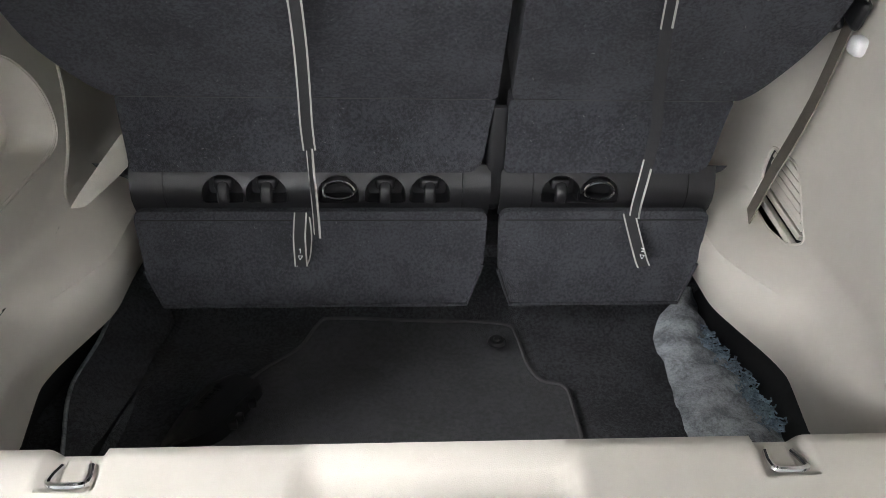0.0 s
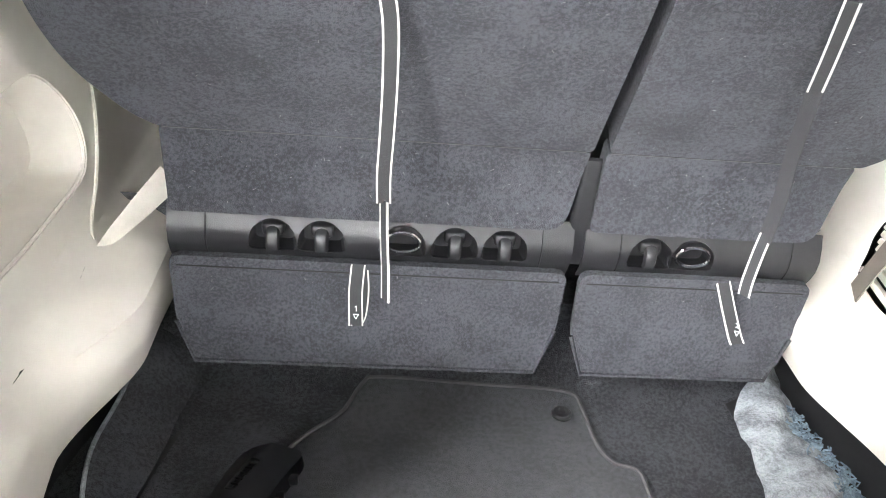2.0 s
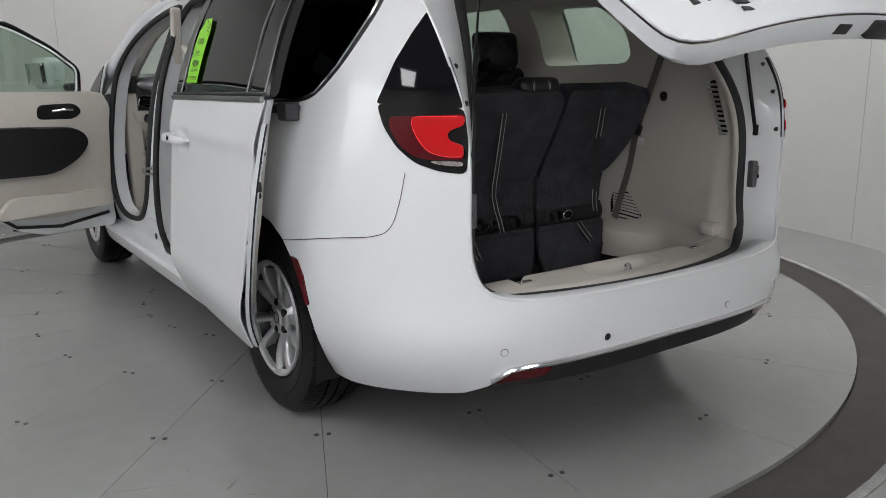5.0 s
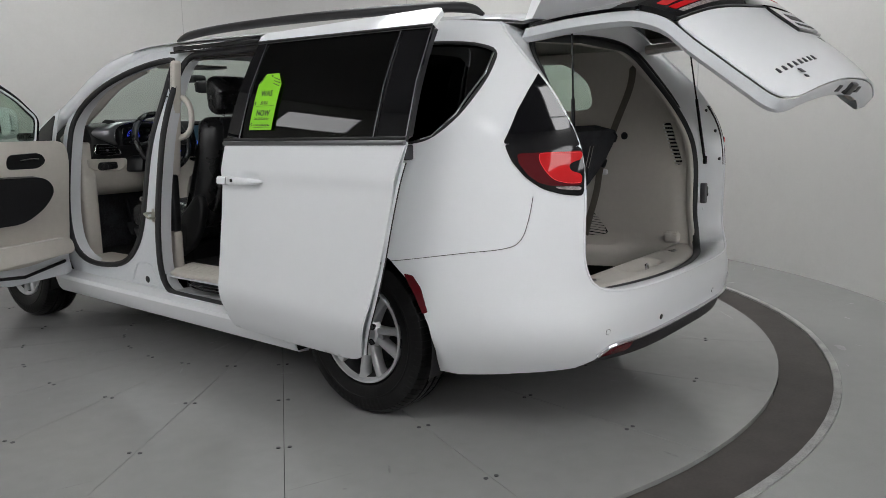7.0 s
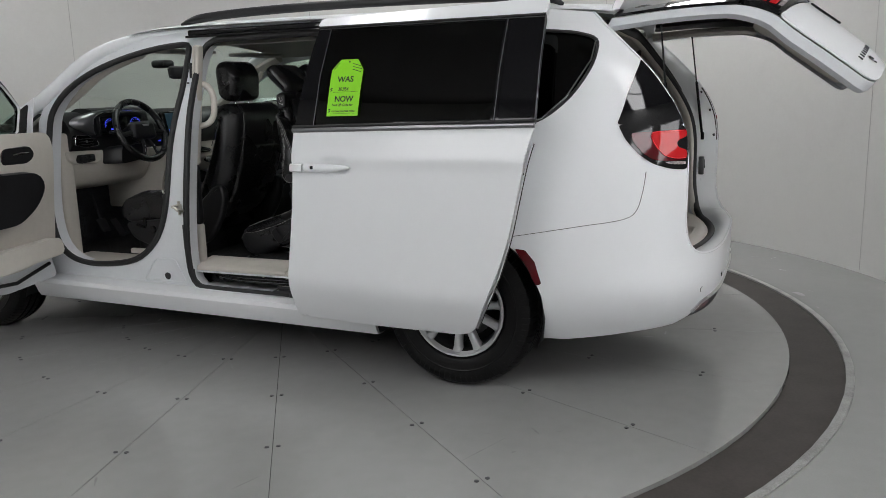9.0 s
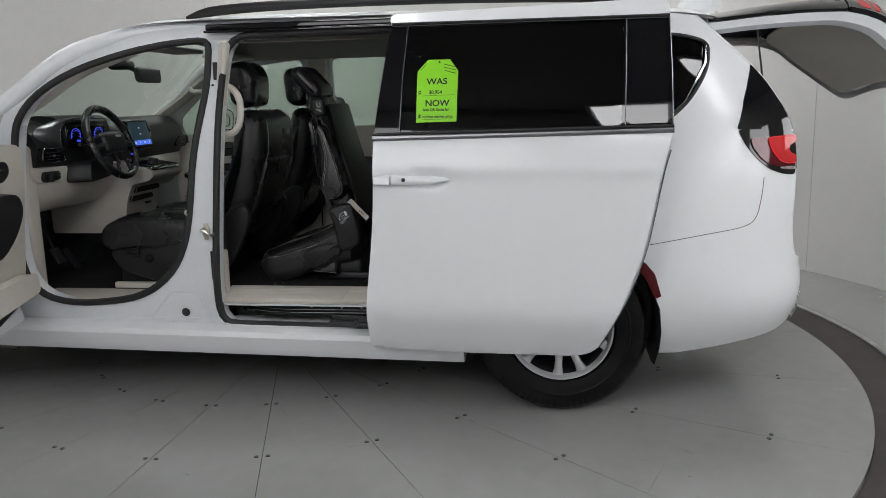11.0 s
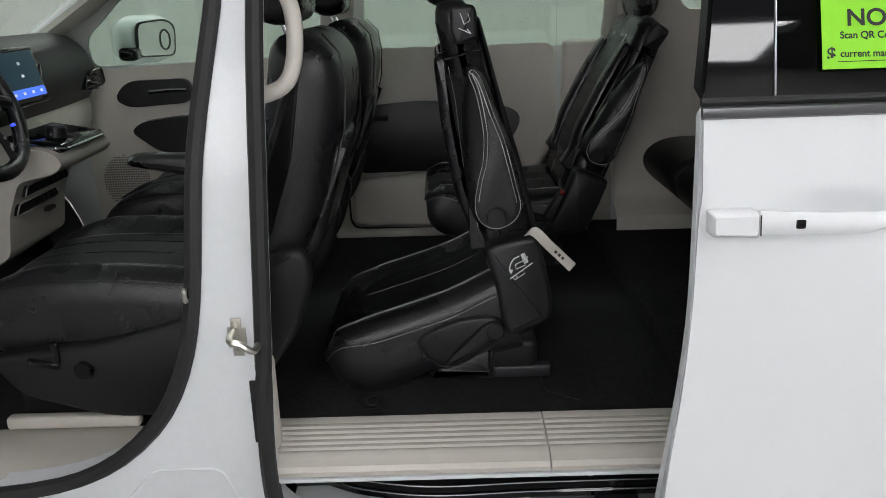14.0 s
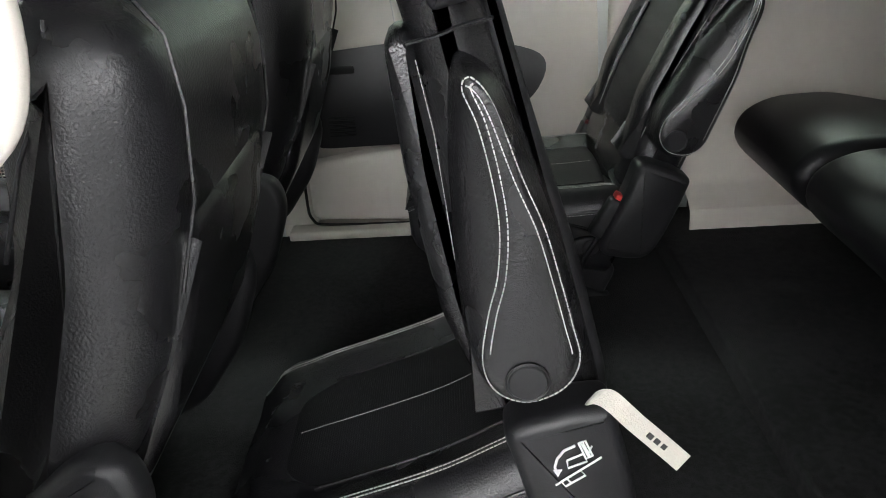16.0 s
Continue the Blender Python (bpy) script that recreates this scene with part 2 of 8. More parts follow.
    def out(self, name, material, parent=None, label="", angle=38, smooth=True):
        return solid(name, self.v, self.f, material, parent, label, angle, smooth=smooth)


def rounded(poly, r=0.05, n=5):
    """The closed outline with its corners rounded; r: one radius, or one each."""
    out, k = [], len(poly)
    for i in range(k):
        p, a, b = (Vector(poly[j % k]) for j in (i, i - 1, i + 1))
        q = r[i] if isinstance(r, (list, tuple)) else r
        da, db = min(q, (a - p).length * 0.48), min(q, (b - p).length * 0.48)
        if q < 1e-4:
            out.append(tuple(p))
            continue
        s, e = p + (a - p).normalized() * da, p + (b - p).normalized() * db
        for j in range(n + 1):
            t = j / n
            out.append(tuple(s * (1 - t) ** 2 + p * 2 * t * (1 - t) + e * t * t))
    return out


def smoothed(pts, n=6, closed=False):
    """A Catmull-Rom line through the points."""
    pts = [Vector(p) for p in pts]
    m, out = len(pts), []
    for i in range(m if closed else m - 1):
        g = lambda j: pts[j % m] if closed else pts[min(max(j, 0), m - 1)]
        a, b, c, d = g(i - 1), g(i), g(i + 1), g(i + 2)
        for j in range(n):
            t = j / n
            out.append(0.5 * (2 * b + (c - a) * t + (2 * a - 5 * b + 4 * c - d) * t * t + (3 * b - a - 3 * c + d) * t ** 3))
    if not closed:
        out.append(pts[-1])
    return out


def inside(p, poly):
    hit, k = False, len(poly)
    for i in range(k):
        (x1, y1), (x2, y2) = poly[i][:2], poly[i - 1][:2]
        if (y1 > p[1]) != (y2 > p[1]) and p[0] < (x2 - x1) * (p[1] - y1) / (y2 - y1) + x1:
            hit = not hit
    return hit


def split(poly, step):
    out = []
    for i, p in enumerate(poly):
        q = poly[(i + 1) % len(poly)]
        m = max(1, int(math.ceil((Vector(q[:2]) - Vector(p[:2])).length / step)))
        out += [(p[0] + (q[0] - p[0]) * j / m, p[1] + (q[1] - p[1]) * j / m) for j in range(m)]
    return out


def sheet(outline, holes, f, step=0.05, thick=0.0, g=None):
    """A curved sheet: the flat outline less its holes, filled with small triangles and laid on the surface f(a, b).
    With thick, a second skin g (or f moved along its normal) and rims make it a solid plate."""
    loops = [split(outline, step)] + [split(h, step) for h in holes]
    pts, edges = [], []
    for l in loops:
        n = len(pts)
        pts += l
        edges += [(n + i, n + (i + 1) % len(l)) for i in range(len(l))]
    nb = len(pts)
    xs, ys = [p[0] for p in outline], [p[1] for p in outline]
    barr = np.array(pts)
    a = min(xs) + step * 0.5
    while a < max(xs):
        b = min(ys) + step * 0.5
        while b < max(ys):
            if inside((a, b), loops[0]) and not any(inside((a, b), h) for h in loops[1:]) and np.min(np.abs(barr - (a, b)).sum(1)) > step * 0.45:
                pts.append((a, b))
            b += step
        a += step
    vs, _, fs, orig, _, _ = delaunay_2d_cdt([Vector(p) for p in pts], edges, [], 0, 1e-7)
    keep = []
    for t in fs:
        c = (vs[t[0]] + vs[t[1]] + vs[t[2]]) / 3
        if inside(c, loops[0]) and not any(inside(c, h) for h in loops[1:]):
            keep.append(tuple(t))
    top = [Vector(f(v.x, v.y)) for v in vs]
    nor = []
    for v in vs:
        e = 0.004
        d1 = Vector(f(v.x + e, v.y)) - Vector(f(v.x - e, v.y))
        d2 = Vector(f(v.x, v.y + e)) - Vector(f(v.x, v.y - e))
        nor.append(d1.cross(d2).normalized())
    if not thick:
        return top, keep, nor
    n = len(top)
    low = [Vector(g(v.x, v.y)) for v in vs] if g else [p - q * thick for p, q in zip(top, nor)]
    faces = keep + [tuple(reversed([i + n for i in t])) for t in keep]
    count = {}
    for t in keep:
        for i in range(3):
            e = (t[i], t[(i + 1) % 3])
            if (e[1], e[0]) in count:
                count.pop((e[1], e[0]))
            else:
                count[e] = 1
    faces += [(e[1], e[0], e[0] + n, e[1] + n) for e in count]
    return top + low, faces, nor


def plate(name, outline, holes, f, material, parent, label="", step=0.05, thick=0.004, flip=False, angle=35):
    v, fa, _ = sheet(outline, holes, f, step, thick if flip else -thick)
    if not flip:
        fa = [tuple(reversed(t)) for t in fa]
    return solid(name, v, fa, material, parent, label, angle=angle)


def curve(pts):
    xs, ys = [p[0] for p in pts], [p[1] for p in pts]

    def f(z):
        if z <= xs[0]:
            return ys[0]
        if z >= xs[-1]:
            return ys[-1]
        i = next(i for i in range(len(xs) - 1) if z <= xs[i + 1])
        h = xs[i + 1] - xs[i]
        t = (z - xs[i]) / h
        m0 = (ys[i + 1] - ys[i - 1]) / (xs[i + 1] - xs[i - 1]) if i > 0 else (ys[i + 1] - ys[i]) / h
        m1 = (ys[i + 2] - ys[i]) / (xs[i + 2] - xs[i]) if i + 2 < len(xs) else (ys[i + 1] - ys[i]) / h
        return (2 * t ** 3 - 3 * t * t + 1) * ys[i] + (t ** 3 - 2 * t * t + t) * h * m0 + (-2 * t ** 3 + 3 * t * t) * ys[i + 1] + (t ** 3 - t * t) * h * m1

    return f


# ---- the van's skin: half-width, tail line and corner roundness by height ----
WIDE = curve([(.18, .86), (.26, .912), (.34, .958), (.45, .993), (.60, 1.005), (.80, 1.0), (1.0, .978), (1.2, .945), (1.35, .90), (1.5, .838), (1.6, .785), (1.66, .74), (1.72, .66)])
TAIL = curve([(.18, .09), (.30, .03), (.45, .004), (.58, 0), (.75, -.02), (1.0, -.08), (1.2, -.10), (1.35, -.05), (1.45, .02), (1.64, .24), (1.72, .34)])
ROUND = curve([(.3, 3.2), (.40, 3.65), (.52, 3.8), (.60, 3.4), (.8, 3.0), (1.0, 2.8), (1.2, 2.7), (1.7, 2.7)])
BEND, ARC = 0.9, 1.41


def skin(s, z, off=0.0):
    """The left flank and tail: s is y along the flank and runs on round the corner to the middle of the tail."""
    w, yr, p = WIDE(z) - off, TAIL(z), ROUND(z)
    if s >= BEND:
        k = max(0, s - 3.7) / 1.4
        return Vector((-w * (1 - .14 * k * k), s, z))
    a = (BEND - s) / ARC * math.pi / 2
    r = (abs(math.cos(a)) ** p + abs(math.sin(a)) ** p) ** (-1 / p)
    return Vector((-w * r * math.cos(a), BEND - (BEND - yr - off * .5) * r * math.sin(a), z))


def flank(off=0.0, side=-1):
    return (lambda s, z: skin(s, z, off)) if side < 0 else (lambda s, z: Vector((-1, 1, 1)) * skin(s, z, off))



# ---- the setting: turntable, floor, booth wall, ceiling and its light panels ----
CX, CY, DISC_R, RING_R, WALL_R, CEIL_Z = -0.08, 2.64, 2.945, 3.20, 4.02, 3.35


def ring_pts(r, z, n=96, a0=0.0, a1=360.0):
    return [Vector((CX + r * math.cos(radians(a0 + (a1 - a0) * k / n)), CY + r * math.sin(radians(a0 + (a1 - a0) * k / n)), z)) for k in range(n + (a1 - a0 < 359))]


def annulus(name, r0, r1, z, depth, material, label, category):
    m = Mesh().loft([ring_pts(r0, z - depth), ring_pts(r0, z), ring_pts(r1, z), ring_pts(r1, z - depth)], cap=False, ring_loop=True)
    return tagged(m.out(name, material, angle=30), label, category, kind="structure")


ground = Mesh().loft([ring_pts(RING_R + 0.035, -0.012, 192), ring_pts(60, -0.012, 192)], cap=False)
ground.loft([ring_pts(RING_R + 0.035, -0.012, 192), ring_pts(RING_R + 0.035, -0.1, 192)], cap=False)
tagged(ground.out("floor", FLOORPAINT), "glossy grey painted booth floor round the turntable", "floor", kind="structure")
annulus("floor_ring", DISC_R + 0.012, RING_R, -0.016, 0.06, RINGMAT, "dark brown rubber ring round the turntable", "floor ring")
annulus("floor_edging", RING_R, RING_R + 0.035, -0.006, 0.06, CURB, "worn pale edging strip outside the ring", "edging")

turntable = thing("turntable", "round grey painted vehicle turntable with bolted radial plates", "turntable", kind="structure", at=(0, 0, 0))
NSEAM = 22
for k in range(NSEAM):
    a0, a1 = 180 + 360 * (k + 0.0) / NSEAM, 180 + 360 * (k + 1.0) / NSEAM
    e = 0.0011
    pts = [(CX, CY)]
    arc = [(CX + DISC_R * math.cos(radians(a0 + (a1 - a0) * j / 10)), CY + DISC_R * math.sin(radians(a0 + (a1 - a0) * j / 10))) for j in range(11)]
    mid = Vector((math.cos(radians((a0 + a1) / 2)), math.sin(radians((a0 + a1) / 2))))
    gap = e / math.sin(radians(180 / NSEAM))
    ol = [(p[0] + mid.x * gap, p[1] + mid.y * gap) for p in pts + arc]
    top = [(x, y, 0.0) for x, y in ol]
    low = [(x, y, -0.03) for x, y in ol]
    solid("plate", top + low, [tuple(range(12)), tuple(reversed(range(12, 24)))] + [(i, i + 12, (i + 1) % 12 + 12, (i + 1) % 12) for i in range(12)], DISCPAINT, turntable, smooth=False)
under = Mesh().cyl((CX, CY, -0.06), (CX, CY, -0.031), DISC_R - 0.02, n=96)
under.out("base_plate", CAVITY, turntable)
bolt_mesh = Mesh().cyl((0, 0, -0.004), (0, 0, 0.0025), 0.009, n=10)
first = None
for k in range(NSEAM):
    a = radians(180 + 360 * k / NSEAM)
    for r in (0.95, 1.5, 2.05, 2.6):
        for d in (-0.022, 0.022):
            p = (CX + r * math.cos(a) - d * math.sin(a), CY + r * math.sin(a) + d * math.cos(a), 0)
            if first is None:
                first = bolt_mesh.out("bolt", DARKMETAL, turntable)
                b = first
            else:
                b = new("bolt", first.data)
                b.parent = turntable
            b.location = p

# dark scuffs and chipped paint on the turntable and floor
SCUFF = mat("floor_scuff", (0.11, 0.11, 0.107), 0.30, var=0.3, scale=30)
scuffs = Mesh()
rng = random.Random(11)
for k in range(150):
    r, a = 3.9 * math.sqrt(rng.random()), rng.uniform(0, 6.283)
    if DISC_R - .06 < r < RING_R + .06:
        continue
    c = Vector((CX + r * math.cos(a), CY + r * math.sin(a), .0012 if r < DISC_R else -.0108))
    l, w, t = rng.uniform(.008, .05), rng.uniform(.0015, .008), rng.uniform(0, 3.14)
    if k % 9 == 0:
        l, w = rng.uniform(.04, .16), .002
    if k % 23 == 4:
        l, w = rng.uniform(.03, .06), rng.uniform(.015, .03)
    n = 9
    pts = []
    for i in range(n):
        b = 6.283 * i / n
        q = rng.uniform(.55, 1.15)
        u, v = l * q * math.cos(b), w * q * math.sin(b)
        pts.append(c + Vector((u * math.cos(t) - v * math.sin(t), u * math.sin(t) + v * math.cos(t), 0)))
    scuffs.add(pts, [tuple(range(n))])
tagged(scuffs.out("scuff_mark", SCUFF, smooth=False), "thin dark scuffs and chips in the floor paint", "scuff marks", kind="stuff")

wall = Mesh()
inner, outer = [], []
for z in (-0.02, 0.5, 1.5, 2.5, CEIL_Z):
    inner.append(ring_pts(WALL_R, z, 120, -76, 178))
wall.loft([list(r) for r in inner], closed=False, cap=False)
wall.loft([ring_pts(WALL_R + 0.12, -0.02, 120, -76, 178), ring_pts(WALL_R + 0.12, CEIL_Z, 120, -76, 178)], closed=False, cap=False)
for a in (-76, 178):
    p, q = (Vector((CX + r * math.cos(radians(a)), CY + r * math.sin(radians(a)), 0)) for r in (WALL_R, WALL_R + 0.12))
    wall.add([p, q, q + Vector((0, 0, CEIL_Z)), p + Vector((0, 0, CEIL_Z))], [(0, 1, 2, 3)])
booth_wall = tagged(wall.out("wall_round", WALLPAINT, angle=20), "smooth curved pale grey booth wall", "wall", kind="structure")
for a in (-58, -18, 28, 62, 98, 140):
    p = Vector((CX + (WALL_R - 0.001) * math.cos(radians(a)), CY + (WALL_R - 0.001) * math.sin(radians(a)), 1.66))
    Mesh().box(p, (0.006, 0.003, 3.3), m=Matrix.Rotation(radians(a + 90), 4, "Z")).out("joint", mat("wall_joint", (0.45, 0.445, 0.43), 0.8), booth_wall)
# unseen wall, added to close the booth and bounce light back
rear = Mesh()
REAR_R = 5.95
rear.loft([ring_pts(REAR_R, z, 80, 178, 284) for z in (-0.02, 1.0, 2.2, CEIL_Z)], closed=False, cap=False)
rear.loft([ring_pts(REAR_R + 0.12, z, 80, 178, 284) for z in (-0.02, CEIL_Z)], closed=False, cap=False)
for a in (178, -76):
    d = Vector((math.cos(radians(a)), math.sin(radians(a)), 0))
    c, t = Vector((CX, CY, 1.66)) + d * (WALL_R + REAR_R) / 2, Matrix.Rotation(radians(a), 4, "Z")
    rear.box(c + d * 0.06, (REAR_R - WALL_R - 0.1, 0.1, 3.38), 0, t)
tagged(rear.out("unseen_wall_rear", DARKWALL, angle=20), "unseen grey wall behind the open bay, added to bounce light", "wall", kind="structure")
tagged(Mesh().box((0, 0.4, CEIL_Z + 0.1), (17.6, 18.4, 0.2)).out("ceiling", CEILPAINT, smooth=False), "grey painted ceiling above the booth", "ceiling", kind="structure")

PANELS = [(-4.62, 1.03, 0), (-2.27, -0.92, 44), (-3.15, -1.78, 44), (0.2, 5.4, 0), (2.6, 3.4, 0), (2.7, 0.6, 0), (-0.3, 2.4, 0), (1.0, 1.4, 0)]
panel0 = None
for x, y, turn in PANELS:
    if panel0 is None:
        panel0 = thing("ceiling_light", "bright flat rectangular ceiling light panel", "light panel", "ceiling light panels", at=(x, y, CEIL_Z))
        fr = Mesh()
        for sx in (-1, 1):
            fr.box((sx * 0.62, 0, -0.03), (0.04, 0.68, 0.06), 0.006).box((0, sx * 0.33, -0.03), (1.2, 0.04, 0.06), 0.006)
        fr.out("frame", ALLOY, panel0)
        Mesh().box((0, 0, -0.02), (1.2, 0.62, 0.02)).out("diffuser", LAMPGLOW, panel0, smooth=False)
    else:
        copy_thing(panel0, pose(x, y, CEIL_Z, 0, 0, turn))
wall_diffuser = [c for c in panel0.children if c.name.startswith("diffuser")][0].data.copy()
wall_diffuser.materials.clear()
wall_diffuser.materials.append(WALLFILL)
fill_diffuser = wall_diffuser.copy()
fill_diffuser.materials.clear()
fill_diffuser.materials.append(FILLGLOW)
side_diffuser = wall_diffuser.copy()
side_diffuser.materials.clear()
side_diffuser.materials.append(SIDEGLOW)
# unseen panels: -94, -112 and 172 are added fill, the others follow reflections
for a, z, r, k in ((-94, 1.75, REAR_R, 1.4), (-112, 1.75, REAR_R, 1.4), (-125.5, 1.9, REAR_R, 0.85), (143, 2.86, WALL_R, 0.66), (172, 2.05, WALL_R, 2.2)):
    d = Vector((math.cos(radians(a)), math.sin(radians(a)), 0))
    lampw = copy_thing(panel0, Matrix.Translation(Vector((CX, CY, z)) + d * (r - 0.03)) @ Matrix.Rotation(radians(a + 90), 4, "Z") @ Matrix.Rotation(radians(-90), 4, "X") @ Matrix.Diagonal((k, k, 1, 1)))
    lampw["label"] = "bright unseen wall light panel, added for fill and reflections"
    lampw.name = "unseen_wall_panel"
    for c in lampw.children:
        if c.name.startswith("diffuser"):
            c.data = fill_diffuser if k > 2 else side_diffuser if a > 0 else wall_diffuser

# ---- the van ----
van = thing("minivan", "white minivan with open doors and raised tailgate on the turntable", "minivan", at=(1.0 * 0, 2.6, 0))
VAN = Matrix.Translation((0, -2.6, 0))


def vpart(m, name, material, parent=None, label="", angle=38, smooth=True):
    """A part of the van, given in world coordinates."""
    ob = m.out(name, material, None, label, angle, smooth) if isinstance(m, Mesh) else m
    return under_van(ob, parent)


def under_van(ob, parent=None):
    ob.parent = parent or van
    ob.matrix_parent_inverse = VAN
    return ob


def on(ob, parent):
    ob.parent = parent
    ob.matrix_parent_inverse = Matrix.Translation(-Vector(parent.location)) if parent.parent is None else Matrix()
    return ob


AXLE_R, AXLE_F, AXLE_Z, TYRE_R = 1.09, 4.18, 0.365, 0.367
ARCH = 0.412


def arch_arc(y, a0, a1, r=ARCH, n=14):
    return [(y + r * math.cos(radians(a0 + (a1 - a0) * k / n)), AXLE_Z + r * math.sin(radians(a0 + (a1 - a0) * k / n))) for k in range(n + 1)]


TAIL_EDGE = [(.405, 1.648), (.365, 1.55), (.325, 1.446), (.277, 1.333), (.222, 1.18), (.192, 1.06), (.178, .98), (.155, .84), (.132, .72), (.095, .648), (.03, .618), (-.1, .607), (-.51, .602)]
BUMPER_LOW = [(-.51, .405), (.035, .40), (.10, .345), (.165, .318), (.36, .295), (.60, .252), (.665, .25)]
QWIN = rounded([(1.42, 1.585), (.69, 1.577), (.535, 1.563), (.452, 1.535), (.51, 1.44), (.62, 1.29), (.72, 1.205), (.80, 1.185), (1.42, 1.17)], [.02, .05, .05, .035, .05, .06, .06, .05, .02], 4)
quarter = [(p.x, p.y) for p in smoothed([(a, b, 0) for a, b in reversed(TAIL_EDGE)], 4)] + [(.62, 1.668), (1.5, 1.69), (1.5, .27)] + arch_arc(AXLE_R, -13, 196) + list(reversed(BUMPER_LOW))[1:]
vpart(plate("quarter_panel", quarter, [QWIN], flank(), PAINT, None, "white quarter panel and bumper skin", step=0.04), "quarter_panel", PAINT)

# right flank: closed doors, windows cut through
RWIN_S = rounded([(1.62, 1.165), (2.55, 1.16), (2.52, 1.60), (1.60, 1.60)], 0.05, 4)
RWIN_F = rounded([(2.70, 1.15), (3.62, 1.13), (3.62, 1.24), (3.40, 1.42), (3.10, 1.56), (2.72, 1.60)], 0.04, 4)
right = list(reversed(TAIL_EDGE)) + [(.62, 1.668), (1.5, 1.69), (2.8, 1.705), (3.1, 1.675), (3.36, 1.575), (3.64, 1.37), (4.1, 1.10), (4.95, .96), (4.95, .45), (4.7, .27)] + arch_arc(AXLE_F, -13, 193) + [(3.7, .22), (1.55, .21)] + arch_arc(AXLE_R, -13, 196) + list(reversed(BUMPER_LOW))[1:]
vpart(plate("right_flank", right, [QWIN, RWIN_S, RWIN_F], flank(0, 1), PAINT, None, "white closed right-hand flank", step=0.05, flip=True), "right_flank", PAINT)
for name, ol in (("side_window", RWIN_S), ("side_window", RWIN_F), ("side_window", QWIN)):
    vpart(plate(name, ol, [], flank(0.012, 1), CLEAR, None, "pale green side window glass", step=0.09, thick=0.004, flip=True), name, CLEAR)

# left door frame, set in from the skin, with the two door openings
OPEN_F = rounded([(3.548, 1.27), (3.48, 1.38), (3.32, 1.485), (3.085, 1.562), (2.85, 1.606), (2.66, 1.615), (2.638, 1.42), (2.662, 1.266), (2.695, 1.088), (2.711, .863), (2.739, .725), (2.797, .608), (2.906, .511), (3.036, .462), (3.289, .438), (3.44, .465), (3.525, .55), (3.552, .70), (3.552, 1.0)],
                 [.05, .1, .1, .1, .1, .05, .1, .1, .1, .1, .08, .08, .08, .1, .1, .08, .07, .1, .1], 3)
OPEN_S = rounded([(2.591, .816), (2.579, 1.153), (2.575, 1.375), (2.57, 1.63), (1.53, 1.635), (1.53, .315), (1.933, .317), (2.608, .34), (2.608, .535)], [.1, .1, .1, .10, .08, .05, .1, .09, .1], 4)
frame_ol = [(1.47, .30), (3.62, .345), (3.64, 1.23), (3.60, 1.36), (3.36, 1.56), (3.09, 1.665), (2.8, 1.70), (1.47, 1.695)]
vpart(plate("door_frame", frame_ol, [OPEN_F, OPEN_S], flank(0.06), JAMB, None, "white body frame round the door openings", step=0.05, thick=0.006), "door_frame", JAMB)


def opening_trim(ol, name, depth=0.075):
    jamb = Mesh().loft([[skin(a, b, 0.062) for a, b in ol], [skin(a, b, 0.062 + depth * .5) for a, b in ol], [skin(a, b, 0.062 + depth) for a, b in ol]], cap=False)
    vpart(jamb, "jamb", JAMB)
    vpart(Mesh().tube([skin(a, b, 0.056) for a, b in split(ol, .03)], 0.016, 8, closed=True), "seal", RUBBER, None, "black rubber door seal")


opening_trim(OPEN_F, "front")
opening_trim(OPEN_S, "sliding")

# rocker under the doors
rock = []
for k in range(25):
    y = 1.50 + 2.2 * k / 24
    lift = 0.03 * max(0, (y - 1.5) / 2.2)
    rock.append([Vector((-x, y, z + lift)) for x, z in ((.90, .335), (.945, .332), (.985, .318), (.992, .295), (.975, .235), (.955, .206), (.90, .20), (.86, .24))])
vpart(Mesh().loft(rock), "rocker_panel", PAINT, None, "white rocker panel below the doors", angle=25)

# front fender, hood, front face: plain, hidden behind the open door for most of the walk
fender = [(3.62, .25)] + [(3.70, .25)] + list(reversed(arch_arc(AXLE_F, -13, 196))) + [(4.75, .27), (4.95, .45), (4.95, .96), (4.1, 1.10), (3.64, 1.36), (3.62, 1.2)]
vpart(plate("front_fender", fender, [], flank(), PAINT, None, "white front fender", step=0.06), "front_fender", PAINT)
EDGE = [(.46, 1.648), (.62, 1.668), (1.0, 1.682), (1.5, 1.69), (2.0, 1.70), (2.8, 1.705), (3.09, 1.675), (3.36, 1.572), (3.62, 1.37), (4.1, 1.10), (4.5, 1.03), (4.95, .955)]


def across(y, z, crown, n=12, inset=0.0):
    x = -skin(max(y, .9), z).x - inset
    if y < .9:
        x = x * (0.86 + .14 * (y - .46) / .44)
    return [Vector((-x + 2 * x * k / n, y, z + crown * (1 - (2 * k / n - 1) ** 2) ** .8)) for k in range(n + 1)]


top = smoothed([(y, z, 0) for y, z in EDGE], 4)
vpart(Mesh().loft([across(p.x, p.y, .062) for p in top if p.x <= 3.12], closed=False, cap=False).loft([[q - Vector((0, 0, .012)) for q in across(p.x, p.y, .062)] for p in top if p.x <= 3.12], closed=False, cap=False), "roof", PAINT, None, "white roof panel", angle=50)
vpart(Mesh().loft([across(p.x, p.y, .062 + .10 * min(1, (p.x - 3.1) / .8), inset=.05) for p in top if 3.1 <= p.x <= 4.12], closed=False, cap=False), "windshield", CLEAR, None, "pale green windshield glass", angle=60)
